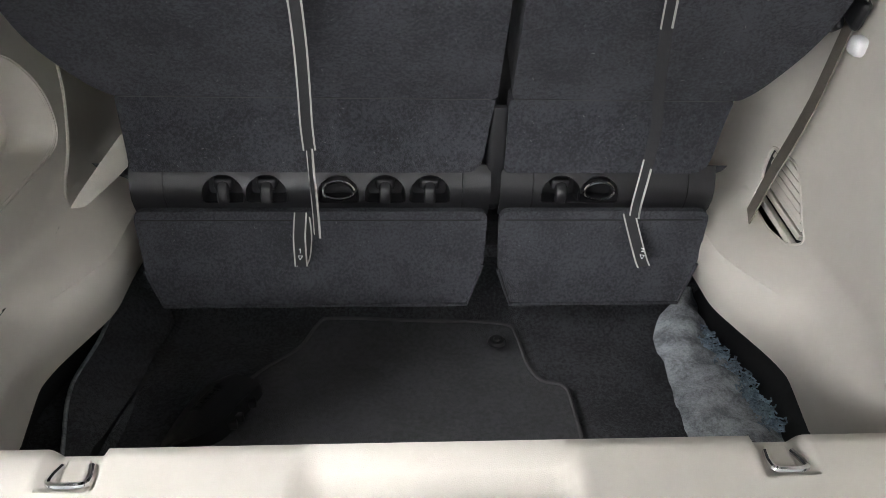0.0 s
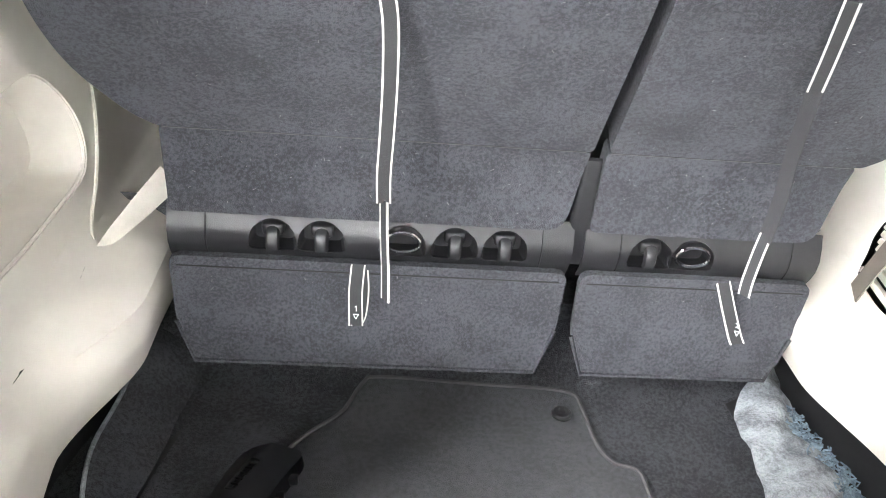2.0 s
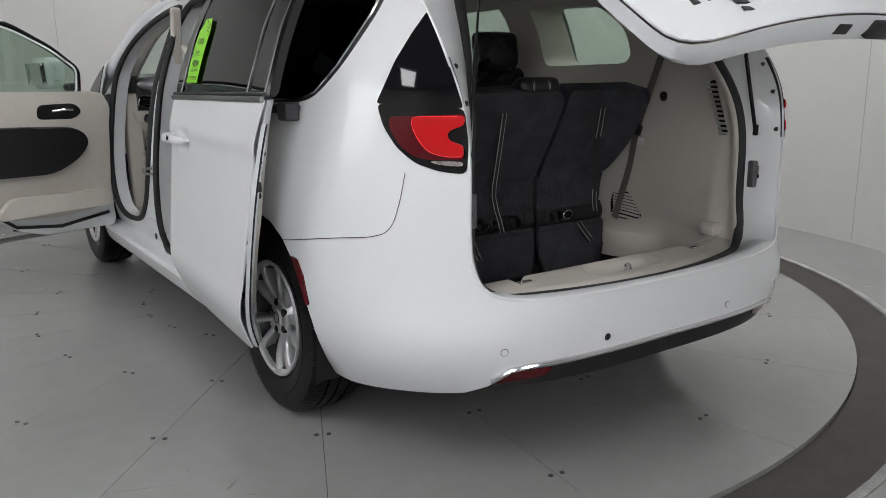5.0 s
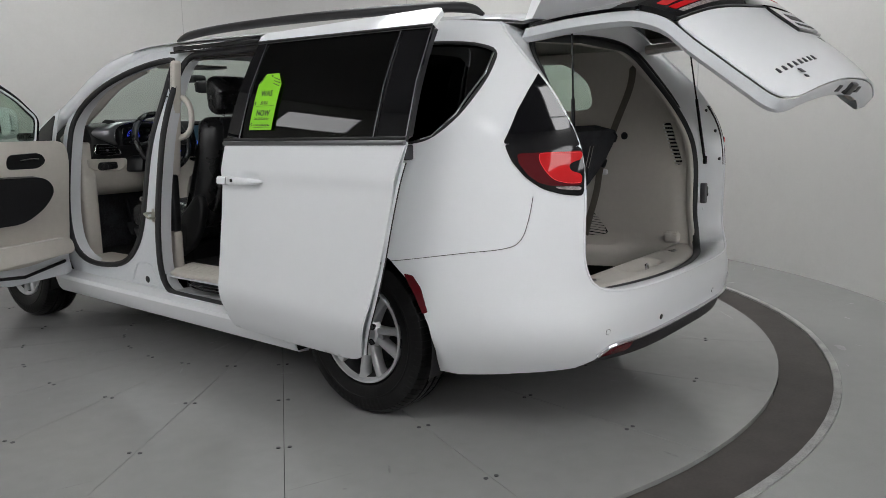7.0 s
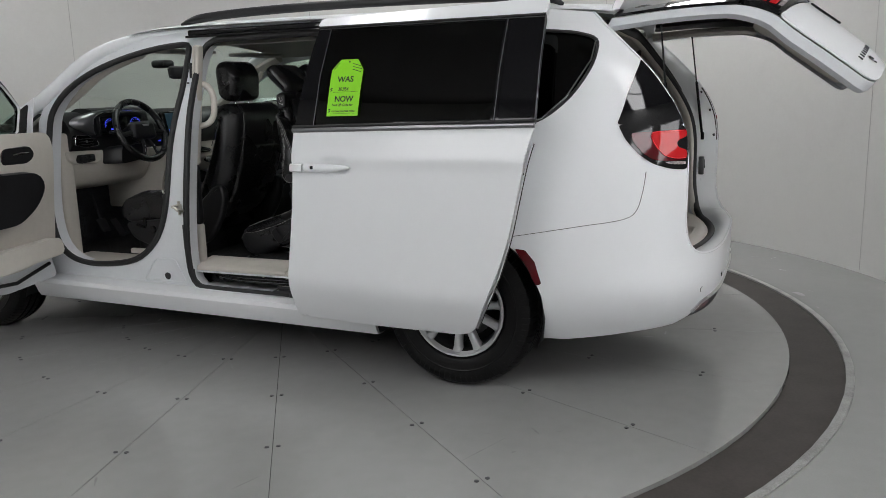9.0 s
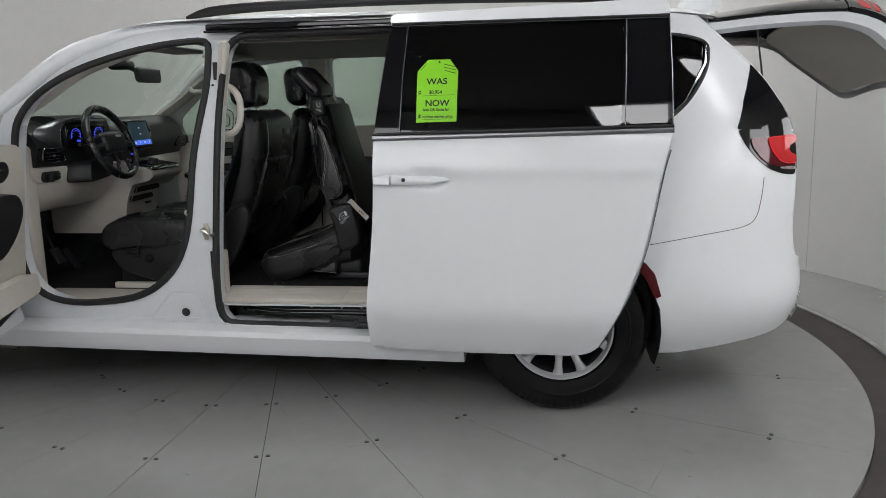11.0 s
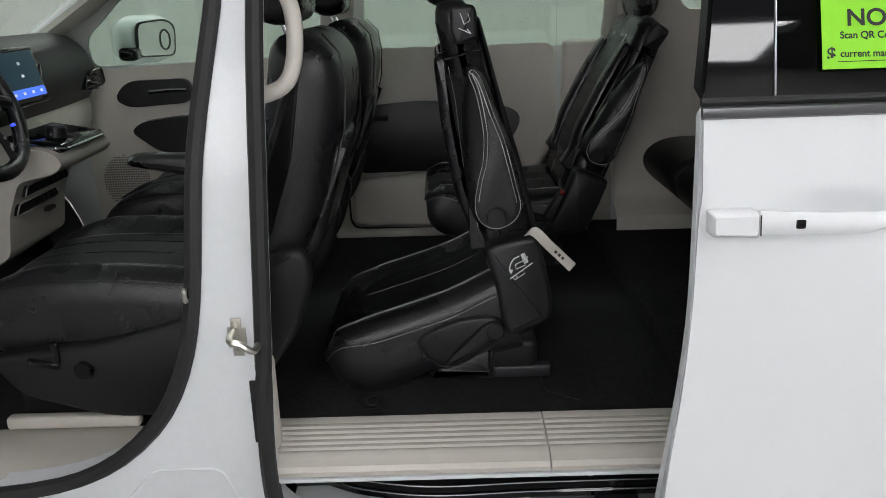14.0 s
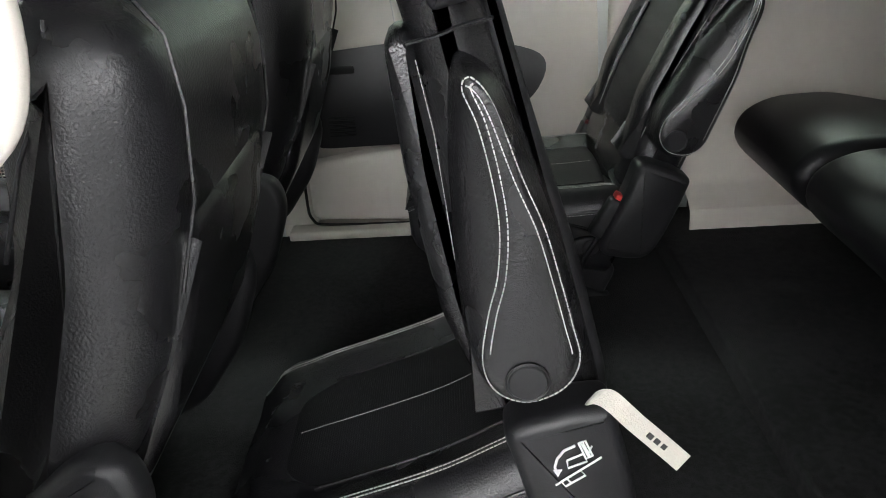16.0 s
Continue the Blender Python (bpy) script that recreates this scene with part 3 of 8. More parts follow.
vpart(Mesh().loft([across(p.x, p.y, .12) for p in top if p.x >= 4.08] + [[Vector((q.x, 5.05, .3 + .4 * (q.z - .9))) for q in across(4.95, .955, .12)]], closed=False, cap=False), "hood", PAINT, None, "white hood", angle=40)
for sx in (-1, 1):
    rail = [Vector((sx * (-skin(p.x, p.y).x - .045), p.x, p.y - .022)) for p in top if 2.6 <= p.x <= 4.12]
    vpart(Mesh().tube(rail, lambda t: .018 + .022 * min(1, t * 2.2), 10), "windshield_pillar", PAINT, None, "white windshield pillar")

# roof rails
for sx in (-1, 1):
    pts = smoothed([(sx * .57, .70, 1.70), (sx * .585, .85, 1.742), (sx * .60, 1.5, 1.765), (sx * .605, 2.2, 1.768), (sx * .60, 2.65, 1.755), (sx * .59, 2.82, 1.728)], 6)
    vpart(Mesh().tube(pts, lambda t: .006 + .012 * min(1, 6 * t, 6 * (1 - t)), 10, flat=1.25, up=(0, 0, 1)), "roof_rail", PLASTIC, None, "black roof rail")
vpart(Mesh().box((-.70, 2.05, 1.668), (.05, 1.25, .03), .008).box((-.735, 2.05, 1.648), (.02, 1.25, .012), .004), "door_track", BLACKGLOSS, None, "black upper sliding door track")

# ---- tail: jamb, seal, lamps, bumper ----


def tail_loop(hx, hx2, z0, z1, zk, r0, r1, n=4):
    """The outline (x, z) of the tailgate opening, from the lower middle round."""
    return rounded([(0, z0), (hx, z0), (hx, zk), (hx2, z1), (0, z1 + .02), (-hx2, z1), (-hx, zk), (-hx, z0)], [0, r0, .2, r1, 0, r1, .2, r0], 8)


seal_y = curve([(.55, .22), (.75, .245), (1.1, .26), (1.3, .34), (1.62, .56)])


def seal_pt(x, z, dy=0.0):
    y = seal_y(z)
    if z < .75:
        k = min(1, max(0, (z - .575) / .17))
        y = (.085 + .30 * x * x) * (1 - k) + .245 * k
    return Vector((x, y + dy, z))


SEAL = split(tail_loop(.668, .50, .575, 1.605, 1.12, .13, .12), .03)
loop3 = [seal_pt(x, z) for x, z in SEAL]
vpart(Mesh().tube(loop3, .020, 10, closed=True), "tailgate_seal", RUBBER, None, "black rubber seal round the tailgate opening")
vpart(Mesh().tube([p + Vector((0, -.012, 0)) + (Vector((p.x, 0, p.z - 1.1)).normalized() * .024) for p in loop3], .008, 8, closed=True), "seal_lip", RUBBER)


cz = 1.12
lip = [p for p in loop3 if p.z > .579]
lip.sort(key=lambda p: math.atan2(p.x, p.z - cz))
ease_in = lambda z: min(1, max(0, (z - .575) / .09))
inw = lambda p, d, dy: p + Vector((-p.x, 0, cz - p.z)).normalized() * d + Vector((0, dy, 0))
vpart(Mesh().loft([[inw(p, d * ease_in(p.z), dy) for p in lip] for d, dy in ((.010, .004), (.018, -.004), (.025, .0), (.027, .014), (.016, .032))], closed=False, cap=False), "opening_lip", BEIGE, None, "beige moulded lip inside the seal", angle=60)


edge_l = [skin(p.x, p.y) for p in smoothed([(a, b, 0) for a, b in reversed(TAIL_EDGE)], 6)]
half_seal = [p for p in loop3 if p.x <= 0.0]
half_seal.sort(key=lambda p: math.atan2(-p.x, -(p.z - 1.0)))


def resample(pts, n):
    d = [0.0]
    for a, b in zip(pts, pts[1:]):
        d.append(d[-1] + (b - a).length)
    out, j = [], 0
    for k in range(n):
        t = d[-1] * k / (n - 1)
        while j < len(d) - 2 and d[j + 1] < t:
            j += 1
        out.append(pts[j].lerp(pts[j + 1], (t - d[j]) / max(1e-9, d[j + 1] - d[j])))
    return out


low_e = [p for p in edge_l if p.z < .66]
up_e = [p for p in edge_l if p.z >= .66]
low_s = [p for p in half_seal if p.z < .68]
up_s = [p for p in half_seal if p.z >= .68 and p.x < -.40]
E_ = resample(low_e, 24) + resample(up_e, 40)
S_ = resample(low_s, 24) + resample(up_s, 40)
for sx in (1, -1):
    rows = []
    for k in range(8):
        t = k / 7
        rows.append([Vector((sx * q.x, q.y, q.z)) for q in (a.lerp(b, t) + Vector((0, (-.004 if a.z < .62 else -.014) * math.sin(math.pi * t), .018 * math.sin(math.pi * t) if a.z < .62 else 0)) for a, b in zip(E_, S_))])
    vpart(Mesh().tube([Vector((sx * q.x, q.y + .004, q.z)) for q in E_ if q.z > .60], .006, 8), "panel_edge", PAINT)
    vpart(Mesh().loft(rows, closed=False, cap=False), "tailgate_jamb", PAINT, None, "white painted tailgate jamb", angle=50)
    # dark strip beside the lamp, with screws
    strip = [(a, b) for a, b in zip(E_, S_) if .985 < a.z < 1.33]
    flipx = Vector((sx, 1, 1))
    vpart(Mesh().loft([[flipx * (a.lerp(b, u) + Vector((0, -.004, 0))) for a, b in strip] for u in (.0, .12, .27)], closed=False, cap=False), "lamp_bracket", PLASTIC, None, "dark plastic strip beside the lamp", angle=50)
    for k in (1, len(strip) // 2, len(strip) - 2):
        a, b = strip[k]
        q = a.lerp(b, .2)
        vpart(Mesh().cyl(flipx * (q + Vector((0, .004, 0))), flipx * (q + Vector((0, -.011, 0))), .0085, n=14, bevel=.002), "screw", DARKMETAL)
    # bump stop bracket, plug, gas strut
    c = skin(.155, .86)
    bx = Mesh().box((sx * -.705, .205, .868), (.058, .03, .105), .006).box((sx * -.705, .196, .885), (.03, .02, .035), .004)
    vpart(bx, "striker_bracket", GREYMETAL, None, "grey metal bracket on the jamb")
    vpart(Mesh().cyl((sx * -.705, .19, .86), (sx * -.705, .1845, .86), .009, n=14, bevel=.001), "bracket_bolt", CAVITY)
    vpart(Mesh().cyl((sx * -.705, .212, .788), (sx * -.705, .203, .788), .019, n=20, bevel=.002), "stop_ring", PAINT)
    vpart(Mesh().cyl((sx * -.705, .225, .788), (sx * -.705, .205, .788), .014, n=16, bevel=.004).cyl((sx * -.705, .206, .788), (sx * -.705, .198, .788), .005), "rubber_stop", RUBBER)
    lamp = [(.455, 1.184), (.425, 1.12), (.375, 1.06), (.318, 1.018), (.25, .996), (.186, .99), (.196, 1.08), (.217, 1.173)]
    f = flank(-.004, -sx)
    fl = sx < 0
    body = vpart(plate("tail_lamp", rounded(lamp, .02, 3), [], f, BLACKGLOSS, None, "tail lamp with red C-shaped lens", step=.02, thick=.02, flip=fl), "tail_lamp", BLACKGLOSS)
    g = flank(-.010, -sx)
    red = [(.409, 1.148), (.40, 1.112), (.363, 1.066), (.327, 1.040), (.290, 1.030), (.197, 1.030), (.203, 1.072), (.238, 1.081), (.249, 1.103), (.238, 1.118), (.209, 1.127), (.211, 1.158)]
    core = [(.342, 1.141), (.327, 1.152), (.210, 1.154), (.209, 1.126), (.237, 1.116), (.247, 1.103), (.238, 1.084), (.203, 1.072), (.198, 1.038), (.241, 1.038), (.284, 1.051), (.314, 1.081), (.335, 1.114)]
    h = flank(-.015, -sx)
    p = plate("light_guide", rounded(core, .012, 3), [], h, REDLIT, body, "bright red C-shaped light guide", step=.02, thick=.005, flip=fl)
    p.matrix_parent_inverse = Matrix()
    p = Mesh().tube([flank(-.0155, -sx)(q.x, q.y) for q in smoothed([(.225, 1.1515, 0), (.325, 1.1495, 0), (.339, 1.139, 0), (.332, 1.114, 0), (.311, 1.082, 0), (.283, 1.0535, 0), (.241, 1.0405, 0), (.203, 1.0405, 0)], 4)], .0010, 5).out("guide_edge", REDEDGE, body)
    p.matrix_parent_inverse = Matrix()
    for nm, ol, mt, lb in (("lens", red, REDLENS, "dark red lens"), ("reverse_lens", [(.280, 1.027), (.268, 1.019), (.230, 1.014), (.197, 1.013), (.198, 1.026), (.24, 1.027)], CLEARLENS, "clear reversing lens")):
        p = plate(nm, rounded(ol, .012, 3), [], g, mt, body, lb, step=.02, thick=.006, flip=fl)
        p.matrix_parent_inverse = Matrix()
    glass = [(.325, 1.446), (.37, 1.385), (.414, 1.305), (.4575, 1.184), (.219, 1.1725), (.277, 1.333)]
    vpart(plate("pillar_glass", rounded(glass, .012, 3), [], f, BLACKGLOSS, None, "gloss black corner glass panel", step=.03, thick=.006, flip=fl), "pillar_glass", BLACKGLOSS)
    # bumper: sensors, lower valance, chrome line, reflectors
    for s, z in ((.053, .463), (-.245, .452)):
        p = skin(s, z)
        d = (skin(s + .01, z) - skin(s - .01, z)).cross(skin(s, z + .01) - skin(s, z - .01)).normalized()
        d = -d if d.dot(p - Vector((0, 2.0, .46))) < 0 else d
        p, d = Vector((sx * p.x, p.y, p.z)), Vector((sx * d.x, d.y, d.z))
        vpart(Mesh().cyl(p - d * .004, p + d * .0035, .0105, n=20, bevel=.001), "parking_sensor", PAINT if s > 0 or sx < 0 else BLACKGLOSS, None, "round parking sensor")
        vpart(Mesh().tube([p + (d.orthogonal().normalized() * math.cos(a) + d.cross(d.orthogonal().normalized()) * math.sin(a)) * .0115 + d * .001 for a in [k * math.pi / 10 for k in range(20)]], .0009, 6, closed=True), "sensor_ring", RUBBER)
    val = [(-.51, .402), (.03, .395), (.092, .348), (.105, .335), (-.08, .335), (-.51, .335)]
    vpart(plate("lower_valance", val, [], flank(.012, -sx), PLASTIC, None, "black plastic lower bumper valance", step=.03, thick=.05, flip=fl), "lower_valance", PLASTIC)
    vpart(Mesh().tube([Vector((sx * q.x, q.y, q.z)) for q in (skin(s, .4055 - (.0 if s < .03 else (s - .03) * .7), -.005) for s in [-.51 + .05 * k for k in range(13)])], .009, 8), "chrome_strip", CHROME, None, "chrome strip along the bumper")
    vpart(plate("reflector", rounded([(.085, .352), (.050, .388), (-.075, .390), (-.05, .362)], .008, 3), [], flank(.004, -sx), REDLENS, None, "red bumper reflector", step=.03, thick=.012, flip=fl), "reflector", REDLENS)
    # red marker on the arch
    mk = [(.80, .668), (.757, .664), (.716, .615), (.688, .52), (.712, .512), (.744, .583), (.785, .643)]
    vpart(plate("side_marker", rounded(mk, .008, 3), [], f, REDLENS, None, "red side marker lens", step=.02, thick=.01, flip=fl), "side_marker", REDLENS)
    # wheel wells
    for ya in (AXLE_R, AXLE_F):
        w = Mesh()
        rows = [[Vector((sx * x, ya + r * math.cos(radians(a)), AXLE_Z + r * math.sin(radians(a)))) for a in range(-20, 201, 10)] for x, r in ((-.985, ARCH), (-.95, ARCH - .012), (-.738, ARCH - .012))]
        w.loft(rows, closed=False, cap=False)
        w.loft([[Vector((sx * -.738, ya, AXLE_Z))] * 23, rows[-1]], closed=False, cap=False)
        vpart(w, "wheel_well", PLASTIC, None, "black wheel well liner")

# panel seam on the quarter panel
gap = smoothed([(1.0, .70, 0), (.85, .714, 0), (.55, .770, 0), (.40, .797, 0), (.355, .83, 0), (.343, .90, 0), (.342, .99, 0)], 6)
vpart(Mesh().tube([skin(p.x, p.y, -.0012) for p in gap], .0012, 5), "panel_gap", CAVITY)
# quarter window, left
vpart(plate("quarter_window", QWIN, [], flank(.012), SMOKE, None, "dark privacy quarter window", step=.08), "quarter_window", SMOKE)
vpart(Mesh().tube([skin(a, b, .002) for a, b in split(QWIN, .03)], .007, 8, closed=True), "window_gasket", RUBBER)
vpart(Mesh().tube([skin(a, b, -.004) for a, b in [(.47, 1.525), (.52, 1.445), (.63, 1.297), (.72, 1.215), (.80, 1.192), (1.2, 1.18)]], .005, 6), "window_trim", CHROME, None, "chrome window trim")


# ---- wheels ----
def revolve(m, prof, n=48, closed=False):
    """Turns an (x, r) outline about the x axis."""
    rings = [[Vector((x, r * math.cos(2 * math.pi * k / n), r * math.sin(2 * math.pi * k / n))) for x, r in prof] for k in range(n)]
    return m.loft(rings, closed=closed, cap=False, ring_loop=True)


def make_wheel():
    hub = new("wheel")
    hub["label"] = "alloy wheel with ten paired spokes"
    tp = [(-.085, .218), (-.105, .235), (-.118, .275), (-.116, .315), (-.104, .345), (-.085, .360), (-.062, .3655)]
    for gx in (-.045, 0, .045):
        tp += [(gx - .008, .3665), (gx - .006, .357), (gx + .006, .357), (gx + .008, .3665)]
    tp += [(.062, .3655), (.085, .360), (.104, .345), (.116, .315), (.118, .275), (.105, .235), (.085, .218)]
    rows = []
    for k in range(76):
        for j, u in enumerate((0, .03, .10, .13, .5, .54)):
            a = 2 * math.pi * (k + u) / 76
            row = []
            for i, (x, r) in enumerate(tp):
                cut = 0
                if j in (1, 2) and r > .357 and abs(x) > .012:
                    cut = .005
                if j in (1, 2) and .085 < abs(x) < .117 and .33 < r < .358:
                    cut = .0035
                if .31 < r < .32 and abs(x) > .11 and 8 < k % 38 < 21 and j < 4:
                    x *= 1.018
                row.append(Vector((x, (r - cut) * math.cos(a + .02 * abs(x) / .1), (r - cut) * math.sin(a + .02 * abs(x) / .1))))
            rows.append(row)
    Mesh().loft(rows, closed=False, cap=False, ring_loop=True).out("tyre", TYRE, hub, "black all-season tyre", angle=25)
    revolve(Mesh(), [(-.117, .292), (-.1195, .289), (-.1195, .284), (-.117, .281)], 60).out("sidewall_ring", TYRE, hub, angle=60)
    rim = revolve(Mesh(), [(-.100, .224), (-.108, .222), (-.108, .214), (-.099, .206), (-.088, .201)], 60)
    rim.out("rim", ALLOY, hub, angle=30)
    # barrel coloured dark to put in the shade between the spokes
    revolve(Mesh(), [(-.088, .2005), (-.080, .198), (.0, .185), (.09, .20), (.095, .222)], 60).out("rim_barrel", DARKMETAL, hub, angle=30)
    for k in range(5):
        for d in (-1, 1):
            a0, a1 = radians(72 * k + d * 14 + 90), radians(72 * k + d * 14.5 + 90)
            rings = []
            for j in range(11):
                t = j / 10
                r, a = .052 + .158 * t, a0 + (a1 - a0) * t
                w = .0190 - .003 * math.sin(math.pi * t) + .012 * (max(0, t - .78) / .22) ** 2
                xf = -.066 - .030 * math.sin(math.pi * min(1, t * 1.1) * .55)
                u, v = Vector((0, math.cos(a), math.sin(a))), Vector((0, -math.sin(a), math.cos(a))) * d
                c = u * r
                rings.append([c + v * w * p + Vector((xf + q, 0, 0)) for p, q in ((-1, .020), (-.86, .006), (-.62, .001), (0, -.002), (.62, .001), (.86, .004), (1, .014), (.8, .05), (-.8, .05))])
            Mesh().loft(rings).out("spoke", ALLOY, hub, angle=40)
        web = []
        for j in range(7):
            t = j / 6
            r, h = .045 + .062 * t, radians(13 - 2 * t) * (1 if t < .7 else math.sqrt(max(.02, 1 - ((t - .7) / .32) ** 2)))
            xf = -.070 - .012 * t
            web.append([Vector((xf + (.004 if q else .05), r * math.cos(radians(72 * k + 90) + h * p), r * math.sin(radians(72 * k + 90) + h * p))) for p, q in ((-1, 1), (-.5, 1), (0, 1), (.5, 1), (1, 1), (1, 0), (0, 0), (-1, 0))])
        Mesh().loft(web).out("spoke_web", ALLOY, hub, angle=50)
    Mesh().cyl((-.045, 0, 0), (-.082, 0, 0), .082, .070, 36, .006).out("hub", ALLOY, hub)
    Mesh().cyl((-.08, 0, 0), (-.090, 0, 0), .034, .031, 28, .003).out("centre_cap", ALLOY, hub, "silver centre cap")
    revolve(Mesh(), [(-.0895, .024), (-.0915, .023), (-.0915, .020), (-.0895, .019)], 32).out("cap_ring", DARKMETAL, hub, angle=60)
    for k in range(5):
        a = radians(72 * k + 126)
        c = Vector((0, .0575 * math.cos(a), .0575 * math.sin(a)))
        Mesh().cyl(c + Vector((-.06, 0, 0)), c + Vector((-.0835, 0, 0)), .0145, n=16).out("nut_pocket", CAVITY, hub)
        Mesh().cyl(c + Vector((-.06, 0, 0)), c + Vector((-.089, 0, 0)), .0095, n=6, bevel=.002).out("wheel_nut", DARKMETAL, hub)
    revolve(Mesh(), [(-.02, .05), (-.02, .15), (.0, .15), (.0, .05)], 40).out("brake_disc", DARKMETAL, hub, "dark brake disc")
    # near-black disc stands in for the shade behind the spokes
    revolve(Mesh(), [(.03, .0), (.03, .195)], 40).out("shade_disc", CAVITY, hub)
    return hub


wheel0 = make_wheel()
wheels = [wheel0] + [copy_thing(wheel0, Matrix()) for _ in range(3)]
for w, (x, y, turn, spin) in zip(wheels, ((-.862, AXLE_R, 0, 24), (-.862, AXLE_F, 0, 31), (.862, AXLE_R, 180, 0), (.862, AXLE_F, 180, 50))):
    under_van(w)
    w.matrix_basis = pose(x, y, AXLE_Z, 0, 0, turn) @ pose(0, 0, 0, spin, 0, 0)

# underbody
vpart(Mesh().box((0, 2.85, .25), (1.62, 3.9, .06), .02), "underbody", CAVITY, None, "dark underbody")
vpart(Mesh().cyl((.35, .36, .25), (.35, .78, .25), .055, bevel=.02), "muffler", DARKMETAL)


# ---- sliding door, slid back and standing off the flank ----
def door(y, z, d=0.0):
    return Vector((-(WIDE(z) + .09 + (1.87 - y) / 1.2 * .09) + d, y, z))


slide = under_van(new("sliding_door"))
slide["label"] = "white sliding door, slid open, with dark glass"


def dpart(name, ol, holes, d, material, label="", step=.05, thick=.004):
    p = plate(name, ol, holes, lambda a, b: door(a, b, d), material, slide, label, step, thick)
    return p


LOWER = rounded([(1.892, .285), (1.892, .46), (1.878, .60), (1.866, .70), (1.853, .85), (1.850, 1.0), (1.846, 1.176), (.672, 1.196), (.71, 1.05), (.77, .745), (.83, .57), (.90, .415), (.955, .31), (1.03, .287), (1.5, .278)], [.02, .1, .1, .1, .1, .1, .01, .01, .1, .1, .1, .1, .04, .05, .1], 3)
press = curve([(.25, 0), (.36, .004), (.45, .014), (.50, .014), (.58, .004), (.72, -.004), (.88, -.006), (1.0, -.001), (1.045, .010), (1.062, .011), (1.12, .006), (1.2, .0), (1.3, 0)])
cup = lambda a, b: .017 * math.exp(-(((a - 1.625) / .068) ** 4 + ((b - 1.016) / .034) ** 4))
p = plate("outer_panel", LOWER, [], lambda a, b: door(a, b, -press(b) + cup(a, b)), PAINT, slide, "white pressed outer panel", .0145, .006, angle=60)
dpart("roof_cap", rounded([(1.80, 1.648), (.672, 1.634), (.672, 1.695), (.72, 1.705), (1.80, 1.685)], [.01, .01, .02, .02, .02], 3), [], -.004, PAINT, "white cap above the window", .03, .02)
WHOLE = [(1.846, 1.180), (1.79, 1.642), (.675, 1.630), (.672, 1.199)]
PANE_A = rounded([(1.738, 1.195), (1.72, 1.628), (.848, 1.620), (.862, 1.208)], .02, 3)
PANE_B = rounded([(.835, 1.22), (.825, 1.62), (.69, 1.615), (.69, 1.222)], .01, 3)
dpart("window_frame", WHOLE, [PANE_A, PANE_B], .004, BLACKGLOSS, "gloss black window frame", .05, .012)
dpart("window", PANE_A, [], .008, SMOKE, "dark privacy glass", .09)
dpart("rear_pane", PANE_B, [], .006, BLACKGLOSS, "gloss black rear pane", .06)
belt = Mesh().tube([door(1.85 - 1.18 * k / 20, 1.176 + .019 * k / 20, -.006) for k in range(21)], .008, 8, flat=1.3, up=(0, 0, 1))
belt.out("belt_moulding", SATIN, slide, "bright belt moulding under the window")
Mesh().tube([door(1.85 - 1.18 * k / 20, 1.192 + .019 * k / 20, -.001) for k in range(21)], .007, 8).out("belt_seal", RUBBER, slide)
Mesh().tube([door(1.79 - 1.115 * k / 20, 1.641 - .010 * k / 20, -.005) for k in range(21)], .005, 8).out("window_trim", RUBBER, slide)
for nm, pts in (("front_bright_line", [(1.738, 1.195), (1.73, 1.42), (1.72, 1.628)]), ("divider_line", [(.849, 1.215), (.843, 1.42), (.837, 1.62)]), ("rear_bright_line", [(.673, 1.2), (.673, 1.42), (.675, 1.63)]), ("top_bright_line", [(1.785, 1.632), (1.3, 1.629), (.68, 1.622)])):
    Mesh().tube([door(a, b, -.001) for a, b in pts], .0022, 6).out(nm, SATIN, slide)
# shell behind the skin
shell = Mesh()
ol = split(LOWER, .05)
shell.loft([[door(a, b, .014) for a, b in ol], [door(a, b, .036 if a > 1.4 else .020) for a, b in ol], [door(1.35 + (a - 1.35) * .985, b, .044 if a > 1.4 else .026) for a, b in ol]])
i0 = next(i for i in range(len(ol)) if ol[i - 1][0] < 1.25 <= ol[i][0])
ring = ol[i0:] + ol[:i0]
near_ = [q for q in ring if q[0] >= 1.25]
far_ = [q for q in ring if q[0] < 1.25]
for run, mt, lb, reach in ((near_, TRIM, "grey-beige inner door edge", (.982, .972, .955)), (far_, JAMB, "white pressed inner door edge", (.982, .955, .86))):
    Mesh().loft([[door(1.35 + (a - 1.35) * k, b + (l if b < .6 else 0), d) for a, b in run] for k, l, d in zip(reach, (.006, .01, .02), (.020, .045, .062) if mt is JAMB else (.052, .072, .080))], closed=False, cap=False).out("inner_return", mt, slide, lb)
for a, b in ((.80, 1.02), (.82, .955), (.815, .88), (.84, .93), (.86, .80), (.93, .62), (1.0, .50)):
    Mesh().cyl(door(a, b, .045), door(a, b, .066), .010, n=14, bevel=.002).out("inner_plug", CAVITY, slide, "dark hole in the inner door metal")
shell.out("inner_shell", JAMB, slide, "white inner door shell")
sh2 = Mesh()
for ol2 in (rounded([(1.85, 1.18), (1.795, 1.648), (.68, 1.632), (.68, 1.20)], .02, 2),):
    o, i = split(ol2, .05), split([(1.35 + (a - 1.35) * .90, 1.41 + (b - 1.41) * .83) for a, b in ol2], .05)
    O = resample([Vector((*q, 0)) for q in o] + [Vector((*o[0], 0))], 80)
    I = resample([Vector((*q, 0)) for q in i] + [Vector((*i[0], 0))], 80)
    sh2.loft([[door(q.x, q.y, .014) for q in O], [door(q.x, q.y, .05) for q in O], [door(q.x, q.y, .05) for q in I], [door(q.x, q.y, .016) for q in I]], cap=False)
